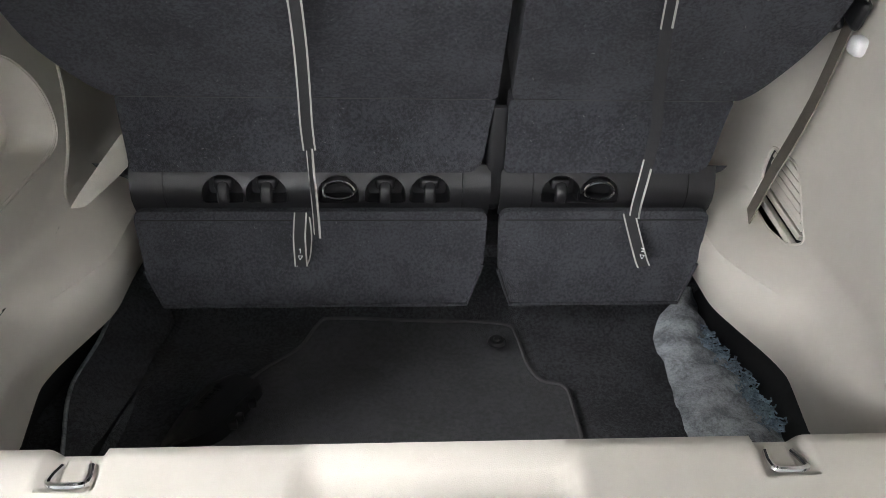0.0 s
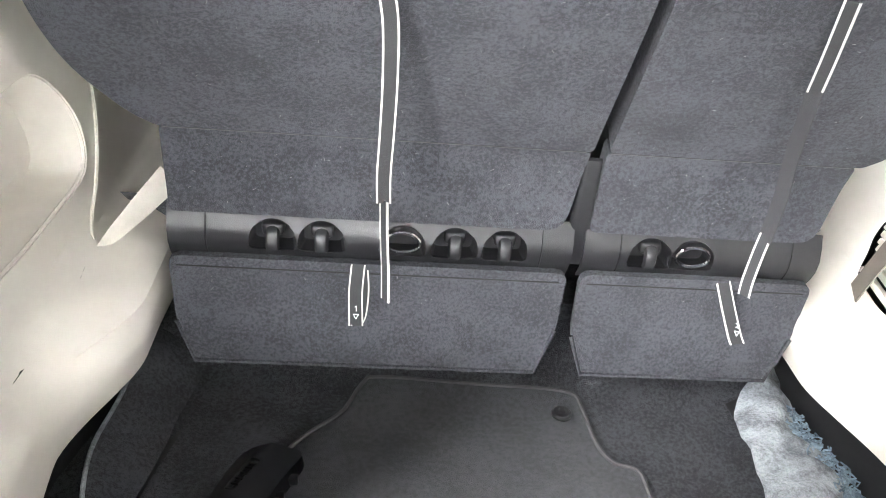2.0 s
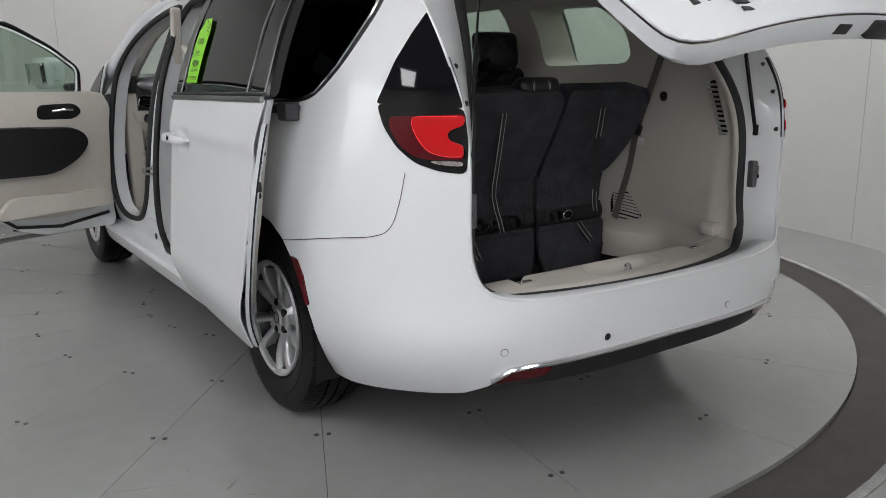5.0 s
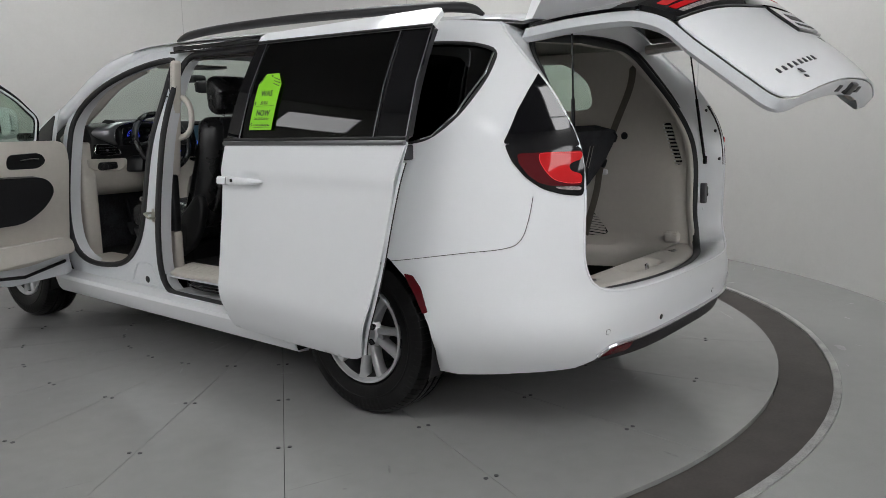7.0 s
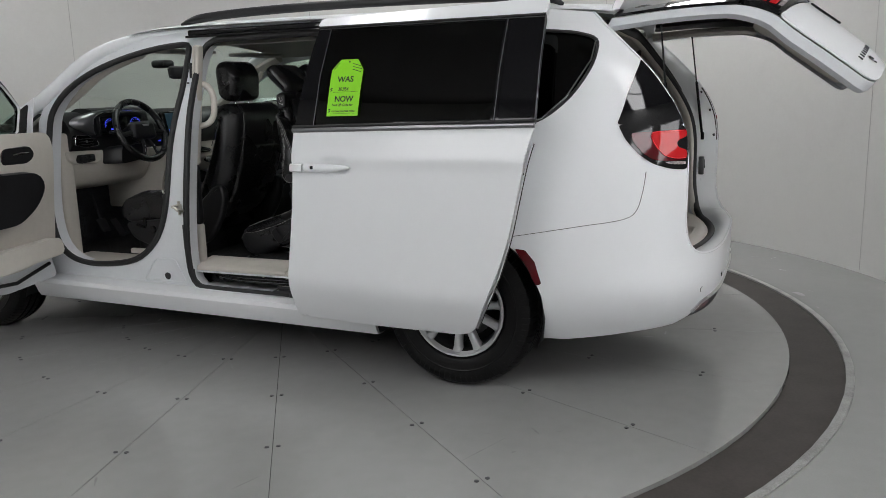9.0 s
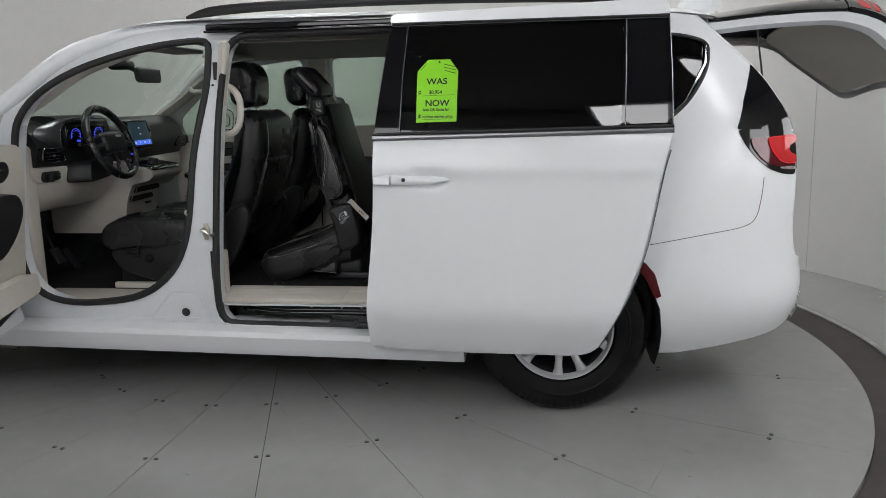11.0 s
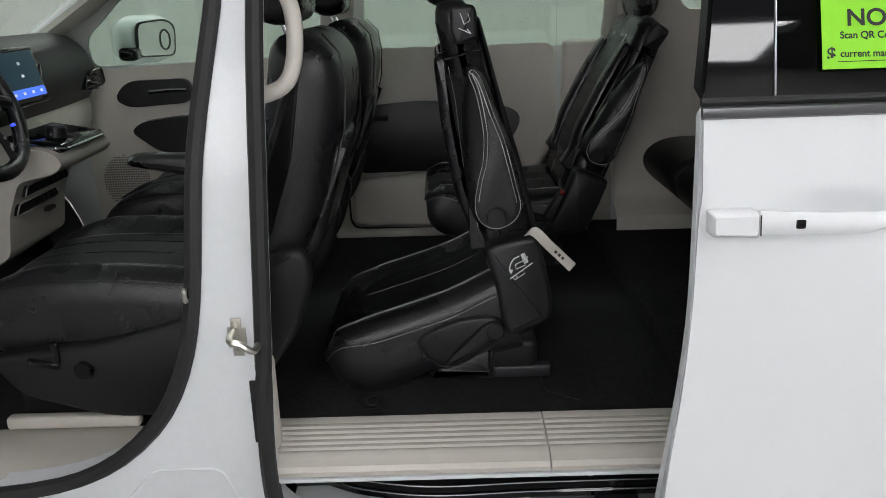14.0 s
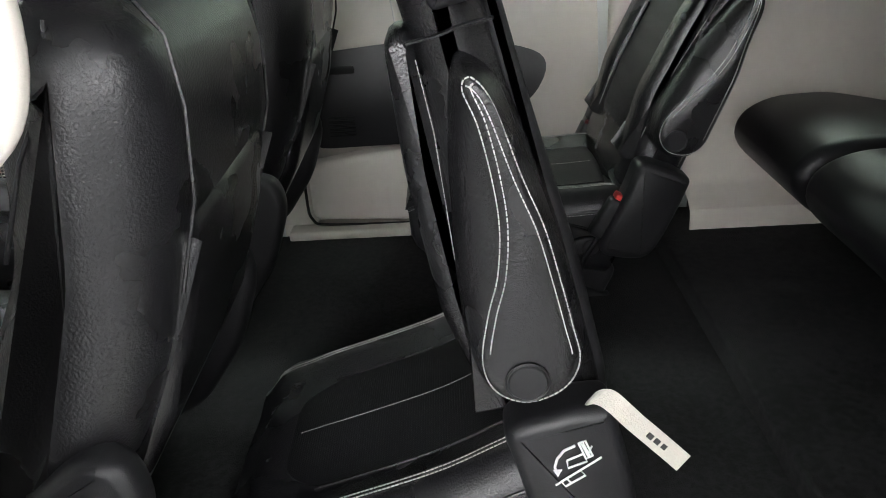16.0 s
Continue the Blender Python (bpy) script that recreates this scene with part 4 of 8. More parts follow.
sh2.out("inner_frame", PLASTIC, slide, "black inner window frame")
TRIMOL = rounded([(1.80, .40), (1.80, 1.17), (.88, 1.19), (.92, .80), (1.03, .54), (1.12, .40)], .06, 4)
plate("inner_trim", TRIMOL, [], lambda a, b: door(a, b, .085 - .02 * ((a - 1.3) / .6) ** 2), BEIGE, slide, "beige inner trim panel", .06, .03)
# rear edge: rubber strip, latch, plugs
edge = [(.69, 1.12), (.715, 1.03), (.745, .88), (.775, .74), (.83, .57), (.90, .42), (.95, .325)]
strip_in, strip_out, strip_top = [], [], []
for q in resample([Vector(p) for p in smoothed([(a, b, 0) for a, b in edge], 5)], 60):
    w = .020
    strip_in.append(door(q.x - .006, q.y, .006) + Vector((0, -.004, 0)))
    strip_top.append(door(q.x - .006, q.y, w) + Vector((0, -.005, 0)))
    strip_out.append(door(q.x + .004, q.y, w + .002) + Vector((0, .004, 0)))
Mesh().loft([strip_in, strip_top, strip_out], closed=False, cap=False).out("edge_flange", PAINT, slide, "white folded flange on the door edge")
Mesh().tube([p + Vector((.002, -.001, 0)) for p in strip_top], .003, 6).out("edge_seal", RUBBER, slide, "thin black rubber strip on the door edge")
for a, b, d, r in ((.728, 1.0, .024, .007), (.745, .93, .030, .008)):
    q = door(a, b, d)
    Mesh().cyl(q + Vector((0, .01, 0)), q + Vector((0, -.012, 0)), r, n=14, bevel=.002).out("door_bolt", DARKMETAL, slide)
Mesh().box(door(.748, .915, .030) + Vector((0, -.002, 0)), (.026, .012, .026), .004).out("door_latch", DARKMETAL, slide, "dark latch in the door edge")
# outside handle
hs = Mesh()
grip = []
for k in range(15):
    t = k / 14
    y = 1.767 - .235 * t
    h, d = .0185 * (1 - .18 * t) * math.sqrt(max(.02, 1 - max(0, (t - .55) / .45) ** 2.2)), .036 + .010 * math.sin(math.pi * min(1, t * 1.25)) - .022 * max(0, (t - .7) / .3)
    grip.append([door(y, 1.013 + h * v, -d + .018 * (1 - u)) for u, v in ((0, -.9), (.6, -1), (1, -.55), (1.08, 0), (1, .55), (.6, 1), (0, .9))])
hs.loft(grip)
hs.out("door_handle", PAINT, slide, "white pull handle", angle=50)
cap_ = [[door(y, 1.011 + h, -d) for y, h in rounded([(1.841, -.018), (1.841, .018), (1.7695, .0195), (1.7695, -.0195)], .005, 3)] for d in (.008, .036)]
cap_.append([door(y, 1.011 + h, -.043) for y, h in rounded([(1.837, -.013), (1.837, .013), (1.773, .0145), (1.773, -.0145)], .005, 3)])
Mesh().loft(cap_).out("handle_cap", PAINT, slide, "white fixed handle end", angle=40)
Mesh().box(door(1.712, 1.015, -.0475), (.006, .014, .014), .002).out("lock_button", BLACKGLOSS, slide)
Mesh().tube([door(1.7682, .995 + .0032 * k, -.040) for k in range(11)], .0010, 5).out("handle_gap", CAVITY, slide)
# arms that carry the door
vpart(Mesh().box((-.90, 1.92, .372), (.20, .09, .025), .008).box((-.96, 1.93, .385), (.04, .07, .03), .008), "lower_arm", DARKMETAL, None, "dark metal lower door arm")
vpart(Mesh().box((-.90, .86, 1.155), (.20, .14, .03), .008).box((-.99, .80, 1.15), (.05, .07, .06), .008).tube([(-.82, .7, 1.14), (-.95, 1.3, 1.14)], .012, 8), "rear_arm", DARKMETAL, None, "dark metal centre door arm")
# price card on the glass
card = thing("price_card", "lime green price card taped inside the dark window", "price card", at=tuple(door(1.585, 1.36, -.004)))
card_ol = [(1.668, 1.238), (1.503, 1.240), (1.500, 1.440), (1.535, 1.486), (1.625, 1.487), (1.668, 1.441)]
cp = plate("card", card_ol, [], lambda a, b: door(a, b, -.003), LIME, None, "", .05, .0012)
on(cp, card)


def words(text, size, place, material, parent, name="lettering", squeeze=1.0):
    """Lettering on the sliding door's surface, read from outside: place is (y of its left end, z of its foot)."""
    cu = bpy.data.curves.new(name, "FONT")
    cu.body, cu.size, cu.offset = text, size, size * .022
    tmp = bpy.data.objects.new(name, cu)
    me = bpy.data.meshes.new_from_object(tmp)
    bpy.data.objects.remove(tmp)
    for v in me.vertices:
        v.co = door(place[0] - v.co.x * squeeze, place[1] + v.co.y, -.0046)
    me.materials.clear()
    me.materials.append(material)
    ob = new(name, me)
    ob["label"] = "black lettering " + "".join(ch for ch in text if ch.isalnum() or ch in " ,$").strip()
    return on(ob, parent)


words("WAS", .034, (1.628, 1.388), BLACKMARK, card, squeeze=1.15)
words("NOW", .034, (1.632, 1.302), BLACKMARK, card, squeeze=1.1)
words("30,954", .020, (1.618, 1.350), BLACKMARK, card)
words("$", .026, (1.662, 1.345), BLACKMARK, card)
words("$", .026, (1.662, 1.252), BLACKMARK, card)
words("Scan QR Code for", .0145, (1.642, 1.283), BLACKMARK, card)
words("current market price", .0145, (1.642, 1.256), BLACKMARK, card)
for z in (1.343, 1.249):
    on(Mesh().tube([door(1.645, z, -.0042), door(1.515, z + .002, -.0042)], .0007, 4).out("printed_line", BLACKMARK), card)
for k, (a, b, l) in enumerate(((1.560, 1.468, .045), (1.558, 1.455, .05), (1.555, 1.442, .045), (1.655, 1.445, .025))):
    on(Mesh().tube([door(a, b, -.0042), door(a - l, b - .012 if k < 3 else b + .028, -.0042)], .0015, 4).out("printed_bar", BLACKMARK), card)
on(Mesh().cyl(door(1.578, 1.476, -.0035), door(1.578, 1.476, -.0045), .004, n=12).out("punch_hole", BLACKMARK), card)

sticker = thing("window_sticker", "pale paper sheet stuck inside the dark door glass", "sticker", at=tuple(door(1.54, 1.44, .02)))
on(plate("sheet", [(1.62, 1.287), (1.463, 1.289), (1.463, 1.594), (1.62, 1.592)], [], lambda a, b: door(a, b, .016), WHITEMARK, None, "", .06, .001), sticker)

# ---- front door, swung wide open on its hinges ----
HINGE = Vector((-.955, 3.655, 0))
fdoor = under_van(new("front_door"))
fdoor["label"] = "white front door, swung open, with beige inner trim"
fdoor.matrix_basis = Matrix.Translation(HINGE) @ Matrix.Rotation(radians(-76), 4, "Z") @ Matrix.Translation(-HINGE)
FD = [(3.64, .36), (3.66, 1.10), (3.60, 1.165), (2.64, 1.18), (2.70, .9), (2.74, .72), (2.85, .55), (3.05, .40), (3.2, .355)]
plate("outer_panel", rounded(FD, .04, 3), [], flank(0), PAINT, fdoor, "white outer panel", .06, .006)
plate("inner_panel", rounded(FD, .04, 3), [], flank(.10), JAMB, fdoor, "white inner panel", .06, .006)
o = split(rounded(FD, .04, 3), .06)
Mesh().loft([[skin(a, b, .003) for a, b in o], [skin(a, b, .102) for a, b in o]], cap=False).out("door_edge", JAMB, fdoor)
FW = [(3.50, 1.16), (3.495, 1.30), (3.33, 1.42), (3.08, 1.545), (2.80, 1.60), (2.66, 1.60), (2.64, 1.16)]
Mesh().tube([skin(a, b, .045) for a, b in rounded(FW, [.01, .04, .05, .1, .1, .04, .01], 4)], .018, 8, flat=.7, up=(1, 0, 0)).out("window_frame", BLACKGLOSS, fdoor, "black window frame with bright inner line")
Mesh().tube([skin(3.07 + (a - 3.07) * .955, 1.36 + (b - 1.36) * .90, .066) for a, b in rounded(FW, [.01, .04, .05, .1, .1, .04, .01], 4)], .006, 6).out("frame_line", PAINT, fdoor)
plate("window", FW, [], flank(.05), CLEAR, fdoor, "clear window glass", .1)
TR = rounded([(3.60, .50), (3.615, 1.10), (3.58, 1.175), (2.66, 1.19), (2.72, .85), (2.80, .60), (2.90, .48), (3.3, .46)], .08, 5)
plate("inner_trim", TR, [], lambda a, b: skin(a, b, .155 - .03 * abs((b - .85) / .35) ** 3), BEIGE, fdoor, "beige moulded inner trim", .05, .04)
plate("armrest", rounded([(3.47, .90), (3.40, .98), (2.85, 1.0), (2.85, .72), (3.25, .72), (3.40, .80)], .07, 5), [], lambda a, b: skin(a, b, .20), PLASTIC, fdoor, "black padded armrest", .05, .05)
plate("handle_bezel", rounded([(3.455, 1.065), (3.41, 1.115), (3.20, 1.11), (3.19, 1.03), (3.40, 1.025)], .035, 4), [], lambda a, b: skin(a, b, .172), PLASTIC, fdoor, "black handle bezel", .03, .02)
Mesh().tube([skin(3.40 - .03 * k, 1.075 + .004 * math.sin(k), .185) for k in range(5)], .010, 8).out("inner_handle", CHROME, fdoor, "chrome inner handle")
Mesh().tube([skin(3.42 + .115 * math.cos(a), .68 + .13 * math.sin(a), .160) for a in [k * math.pi / 12 for k in range(24)]], .006, 6, closed=True).out("speaker_ring", TRIM, fdoor)
spk = Mesh()
for i in range(-9, 10):
    for j in range(-10, 11):
        a, b = i * .0095, j * .0095
        if (a / .09) ** 2 + (b / .10) ** 2 < 1:
            q = skin(3.42 + a, .68 + b, .158)
            spk.box(q, (.003, .0045, .0045))
spk.out("speaker_grille", mat("speaker_holes", (.12, .11, .10), .8), fdoor, "perforated speaker grille", smooth=False)
plate("map_pocket", rounded([(3.58, .50), (3.56, .60), (3.0, .60), (2.9, .48)], .05, 4), [], lambda a, b: skin(a, b, .19), BEIGE, fdoor, "beige map pocket", .05, .06)
Mesh().tube([skin(a, b, .115) for a, b in [(3.60, .44), (3.3, .395), (3.05, .42), (2.87, .56)]], .010, 8).out("door_seal", RUBBER, fdoor)
Mesh().tube([skin(a, b, .05) for a, b in [(3.60, .39), (3.3, .37), (3.05, .40)]], .009, 8).out("lower_seal", RUBBER, fdoor)
mir = Mesh().puff(rounded([(3.50, 1.20), (3.50, 1.36), (3.40, 1.385), (3.36, 1.35), (3.37, 1.20), (3.42, 1.185)], .05, 4), -1.12, .125, .06)
mir.out("mirror_housing", PAINT, fdoor, "white door mirror housing")
Mesh().puff(rounded([(3.368, 1.215), (3.358, 1.345), (3.350, 1.345), (3.358, 1.215)], .004, 2), -1.125, .10, .02).out("mirror_glass", MIRROR, fdoor, "mirror glass")
Mesh().box((-.98, 3.50, 1.20), (.09, .08, .05), .02).out("mirror_foot", BLACKGLOSS, fdoor)
for z in (.62, 1.0):
    vpart(Mesh().box((-.94, 3.64, z), (.05, .04, .06), .006).cyl((-.955, 3.655, z - .045), (-.955, 3.655, z + .045), .012, n=12, bevel=.003).box((-.90, 3.60, z), (.03, .07, .05), .005), "door_hinge", JAMB, None, "white painted door hinge")
# fixed triangular pane ahead of the front door
vpart(plate("corner_window", rounded([(3.66, 1.16), (3.93, 1.17), (3.67, 1.33)], .02, 3), [], flank(-.004), BLACKGLOSS, None, "dark corner window", .04, .006), "corner_window", BLACKGLOSS)

# ---- tailgate, raised on its struts ----
gate = under_van(new("tailgate"))
gate["label"] = "white tailgate, raised, with rear window and lamp band"
GH = Vector((0, .48, 1.66))
gate.matrix_basis = Matrix.Translation(GH) @ Matrix.Rotation(radians(-53), 4, "X") @ Matrix.Translation(-GH)
gmid = curve([(.60, .035), (.70, .01), (.85, .0), (1.0, .0), (1.10, -.005), (1.18, .02), (1.25, .06), (1.45, .235), (1.62, .40), (1.70, .47)])


def gsurf(x, z, d=0.0):
    return Vector((x, gmid(z) + .135 * abs(x / .73) ** 2.4 + d, z))


GATE = rounded([(-.70, .63), (.70, .63), (.735, .80), (.74, 1.18), (.62, 1.64), (-.62, 1.64), (-.74, 1.18), (-.735, .80)], [.12, .12, .1, .1, .04, .04, .1, .1], 5)


def gplate(name, ol, holes, d, material, label="", step=.05, thick=.005, r=.02):
    return plate(name, rounded(ol, r, 3) if r else ol, holes, lambda a, b: gsurf(a, b, d), material, gate, label, step, thick, flip=False)


GLASS = rounded([(-.60, 1.235), (.60, 1.235), (.515, 1.60), (-.515, 1.60)], .05, 4)
LOWG = rounded([(-.70, .63), (.70, .63), (.735, .80), (.738, 1.075), (.55, 1.065), (.30, 1.035), (-.30, 1.035), (-.55, 1.065), (-.738, 1.075), (-.735, .80)], [.13, .13, .1, .02, .05, .05, .05, .05, .02, .1], 5)
gplate("outer_panel", LOWG, [], 0, PAINT, "white outer panel", .04, .006, 0)
gplate("lamp_band", [(-.737, 1.08), (-.55, 1.07), (-.30, 1.04), (.30, 1.04), (.55, 1.07), (.737, 1.08), (.728, 1.225), (-.728, 1.225)], [], .004, BLACKGLOSS, "gloss black band behind the lamps", .04, .02)
for sx in (-1, 1):
    gplate("lamp", [(sx * .70, 1.15), (sx * .70, 1.185), (sx * .55, 1.20), (sx * .36, 1.195), (sx * .40, 1.165)], [], -.008, REDLIT, "red upper lamp", .03, .01, .008)
    gplate("lamp", [(sx * .70, 1.115), (sx * .705, 1.14), (sx * .30, 1.135), (sx * .02, 1.125), (sx * .02, 1.108), (sx * .30, 1.112)], [], -.008, REDLIT, "red light bar", .03, .01, .006)
    gplate("reverse_lens", [(sx * .69, 1.092), (sx * .70, 1.108), (sx * .44, 1.105), (sx * .42, 1.085)], [], -.008, CLEARLENS, "clear reversing lens", .03, .01, .006)
gplate("window_surround", [(-.735, 1.228), (.735, 1.228), (.60, 1.635), (-.60, 1.635)], [GLASS], .003, BLACKGLOSS, "gloss black window surround", .05, .012)
gplate("rear_window", GLASS, [], .007, SMOKE, "dark rear window", .08, .004, 0)
gf = Mesh()
o = split(GATE, .05)
gf.loft([[gsurf(a, b, .005) for a, b in o], [gsurf(a * .985, b, .05) for a, b in o], [gsurf(a * .93, .02 + b * .985, .085) for a, b in o]], cap=False)
gf.out("gate_edge", JAMB, gate, "white folded gate edge")
plate("inner_trim", rounded([(-.64, .68), (.64, .68), (.68, .85), (.68, 1.15), (.60, 1.22), (-.60, 1.22), (-.68, 1.15), (-.68, .85)], .08, 4), [], lambda a, b: gsurf(a, b, .09 - .02 * (a / .7) ** 2), TRIM, gate, "grey inner gate trim", .06, .012)
for sx in (-1, 1):
    Mesh().tube([gsurf(sx * (.67 - .12 * t), 1.20 + .42 * t, .06) for t in [k / 8 for k in range(9)]], .035, 8, flat=.6, up=(0, 1, 0)).out("frame_side", TRIM, gate)
sp = []
for k in range(21):
    t = -1 + k / 10
    x = .60 * t
    rise = .05 * (1 - t ** 4)
    y0 = .44 + .04 * abs(t)
    sp.append([Vector((x, y0, 1.66 + rise)), Vector((x, y0 - .10, 1.685 + rise * 1.1)), Vector((x, .235 + .10 * t * t, 1.675 + rise * .9)), Vector((x, .215 + .10 * t * t, 1.662 + rise * .85)), Vector((x, .235 + .10 * t * t, 1.648 + rise * .8)), Vector((x, y0 - .07, 1.640 + rise * .2)), Vector((x, y0 - .02, 1.635))])
Mesh().loft(sp).out("spoiler", PAINT, gate, "white roof spoiler", angle=50)
Mesh().box((0, .222, 1.708), (.20, .012, .018), .004).out("stop_lamp", REDLENS, gate, "red high stop lamp")
wp = Mesh().cyl(gsurf(0, 1.20, -.035), gsurf(0, 1.20, .0), .022, n=18, bevel=.005)
wp.tube([gsurf(0, 1.20, -.03), gsurf(.12, 1.225, -.03), gsurf(.38, 1.25, -.025)], .009, 8)
wp.out("wiper", PLASTIC, gate, "black rear wiper arm")
Mesh().box(gsurf(0, .955, -.008), (.32, .012, .155), .004).out("plate_frame", BLACKGLOSS, gate, "black number plate frame")
lp = Mesh().box(gsurf(0, .958, -.0155), (.295, .004, .13), .002)
lp.out("number_plate", WHITEMARK, gate, "white dealer plate")
Mesh().box(gsurf(0, .965, -.019), (.19, .002, .038), .001).out("printed_bar", BLACKMARK, gate)
Mesh().box(gsurf(0, .912, -.019), (.23, .002, .018), .001).out("printed_bar", BLACKMARK, gate)
for x in (-.10, .02):
    Mesh().box(gsurf(x, 1.048, -.004), (.05, .01, .012), .003).out("plate_light", CLEARLENS, gate)
gplate("grip_recess", [(.05, .865), (.13, .865), (.10, .83)], [], -.002, CAVITY, "dark triangular recess", .03, .004, .006)
bd = Mesh()
for k in range(8):
    bd.box(gsurf(-.60 + .038 * k, .735, -.004), (.026, .008, .022), .003)
bd.out("badge", DARKMETAL, gate, "dark grey raised badge")
Mesh().box(gsurf(-.48, .70, -.003), (.09, .004, .02), .001).box(gsurf(-.48, .677, -.003), (.07, .004, .012), .001).out("dealer_badge", DARKMETAL, gate)
Mesh().box((0, .07, .632), (.10, .05, .03), .006).out("gate_latch", DARKMETAL, gate, "dark latch under the gate edge")
for x in (-.16, .16):
    Mesh().box((x, .075, .634), (.06, .03, .012), .004).out("gate_plug", DARKMETAL, gate)
# gas struts from body to gate
G = gate.matrix_basis
for sx in (-1, 1):
    a, b = Vector((sx * -.69, .205, 1.03)), G @ gsurf(sx * -.60, 1.46, .07)
    c = a.lerp(b, .55)
    vpart(Mesh().cyl(a, c, .0075, n=14, bevel=.002).cyl(c, b, .004, n=12).cyl(a - Vector((0, 0, .012)), a + Vector((0, 0, .03)), .011, n=14, bevel=.003), "gas_strut", BLACKGLOSS, None, "black gas strut")


# ---- cabin: floor, trims, headliner ----
T_UP = curve([(.40, .608), (.50, .618), (.62, .645), (.80, .655), (1.0, .665), (1.2, .665), (1.35, .66), (1.5, .61), (1.62, .52)])
T_LOW = curve([(.40, .552), (.47, .546), (.55, .545), (.572, .552), (.592, .585), (.605, .622), (.64, .642), (.70, .648), (.80, .652), (1.0, .665), (1.2, .665), (1.35, .66), (1.5, .61), (1.62, .52)])


def ease(a, b, t):
    t = min(1, max(0, (t - a) / (b - a)))
    return t * t * (3 - 2 * t)


def trim(y, z, off=0.0):
    """Right-hand cargo side trim; the wheelhouse swells out of it lower down."""
    k = ease(.56, .80, y)
    x = T_UP(z) * (1 - k) + T_LOW(z) * k + .035 * (1 - ease(.22, .36, y)) * (1 if z < 1.2 else 0)
    x -= .012 * math.exp(-((z - .93 + .3 * (y - .5)) / .09) ** 2) * ease(.42, .6, y) * (1 - ease(.9, 1.1, y))
    # the wheelhouse shelf starts with a step at the lower edge of the upper panel
    zg = .592 + .30 * max(0, y - .62) ** 2 + .008 * (1 - ease(.34, .44, y))
    x -= .017 * (1 - ease(zg - .017, zg, z)) * ease(.44, .54, z) * ease(.30, .40, y) * (1 - ease(.92, 1.0, y))
    x += .009 * math.exp(-((z - zg - .035) / .02) ** 2) * ease(.34, .45, y) * (1 - ease(.86, .95, y))
    return Vector((x + off, y, z))


def side_fn(sx, off=0.0):
    return lambda a, b: Vector((sx, 1, 1)) * trim(a, b, off)


def rear_bound(z):
    return seal_y(z) + .012 if z > .75 else .262


SIDE = [(rear_bound(z), z) for z in (.60, .75, .9, 1.05, 1.2, 1.35, 1.5, 1.60)] + [(1.62, 1.60), (1.62, .45), (1.02, .43), (.88, .45), (.72, .455), (.58, .45), (.48, .425), (.38, .43), (.30, .47), (.262, .56)]
QHOLE = rounded([(.83, 1.30), (1.40, 1.29), (1.42, 1.57), (.96, 1.555), (.84, 1.45)], .06, 4)
BIN = rounded([(.455, .925), (.83, .91), (.90, .84), (.945, .735), (.92, .70), (.70, .705), (.50, .725), (.45, .775)], .045, 5)
BIN2 = rounded([(.46, 1.03), (.84, 1.03), (.90, 1.10), (.86, 1.22), (.50, 1.20)], .05, 4)
VENT_UP = rounded([(.430, 1.225), (.380, 1.23), (.313, 1.015), (.350, 1.008)], .015, 3)
VENT_LO = rounded([(.915, .66), (.895, .728), (.80, .738), (.765, .70), (.712, .630), (.735, .610), (.80, .606), (.895, .612)], .02, 4)
for sx, holes in ((1, [QHOLE, VENT_UP, VENT_LO]), (-1, [QHOLE, VENT_UP, BIN, BIN2])):
    nm = "cargo_trim"
    t = plate(nm, SIDE, holes, side_fn(sx), BEIGE, None, "beige moulded cargo side trim", .017, .004, flip=sx > 0)
    vpart(t, nm, BEIGE)
    for k in range(11):
        y, z = .417 - .0065 * k, 1.21 - .019 * k
        vpart(Mesh().box(Vector((sx, 1, 1)) * trim(y - .012, z, .004), (.012, .05, .007), .002, Matrix.Rotation(radians(25 * sx), 4, "Y")), "vent_slat", BEIGE)
    # near-black sheet stands in for the shade behind the slats
    vpart(plate("vent_shade", VENT_UP, [], side_fn(sx, .025), CAVITY, None, "", .05, .004, flip=sx > 0), "vent_shade", CAVITY)
    o = split(QHOLE, .04)
    vpart(Mesh().loft([[Vector((sx, 1, 1)) * trim(a, b) for a, b in o], [Vector((sx * (WIDE(b) - .03), a, b)) for a, b in o]], cap=False), "window_reveal", TRIM)
    for y, z in ((.83, .51), (.475, .455)):
        q = Vector((sx, 1, 1)) * trim(y, z)
        vpart(Mesh().cyl(q + Vector((sx * .006, 0, 0)), q - Vector((sx * .002, 0, 0)), .016, n=20, bevel=.001), "trim_plug", BEIGE)
    vpart(Mesh().box((sx * .645, .345, .632), (.075, .075, .05), .012).box((sx * .645, .345, .655), (.06, .06, .012), .004), "sill_block", BEIGE, None, "beige block at the sill end")
# lower vent slats on the right, near-black sheet for the shade behind them
for k in range(8):
    z = .617 + .0145 * k
    y0, y1 = .735 + .5 * max(0, z - .64), .895
    vpart(Mesh().box(trim((y0 + y1) / 2, z, .006), (.014, y1 - y0, .0105), .0015, Matrix.Rotation(radians(15), 4, "Y") @ Matrix.Rotation(radians(4), 4, "X")), "vent_slat", BEIGE)
vpart(plate("vent_shade", VENT_LO, [], side_fn(1, .025), CAVITY, None, "", .05, .004, flip=True), "vent_shade", CAVITY)
vpart(Mesh().tube([trim(a, b, -.002) for a, b in split(VENT_LO, .03)], .004, 6, closed=True), "vent_rim", BEIGE)
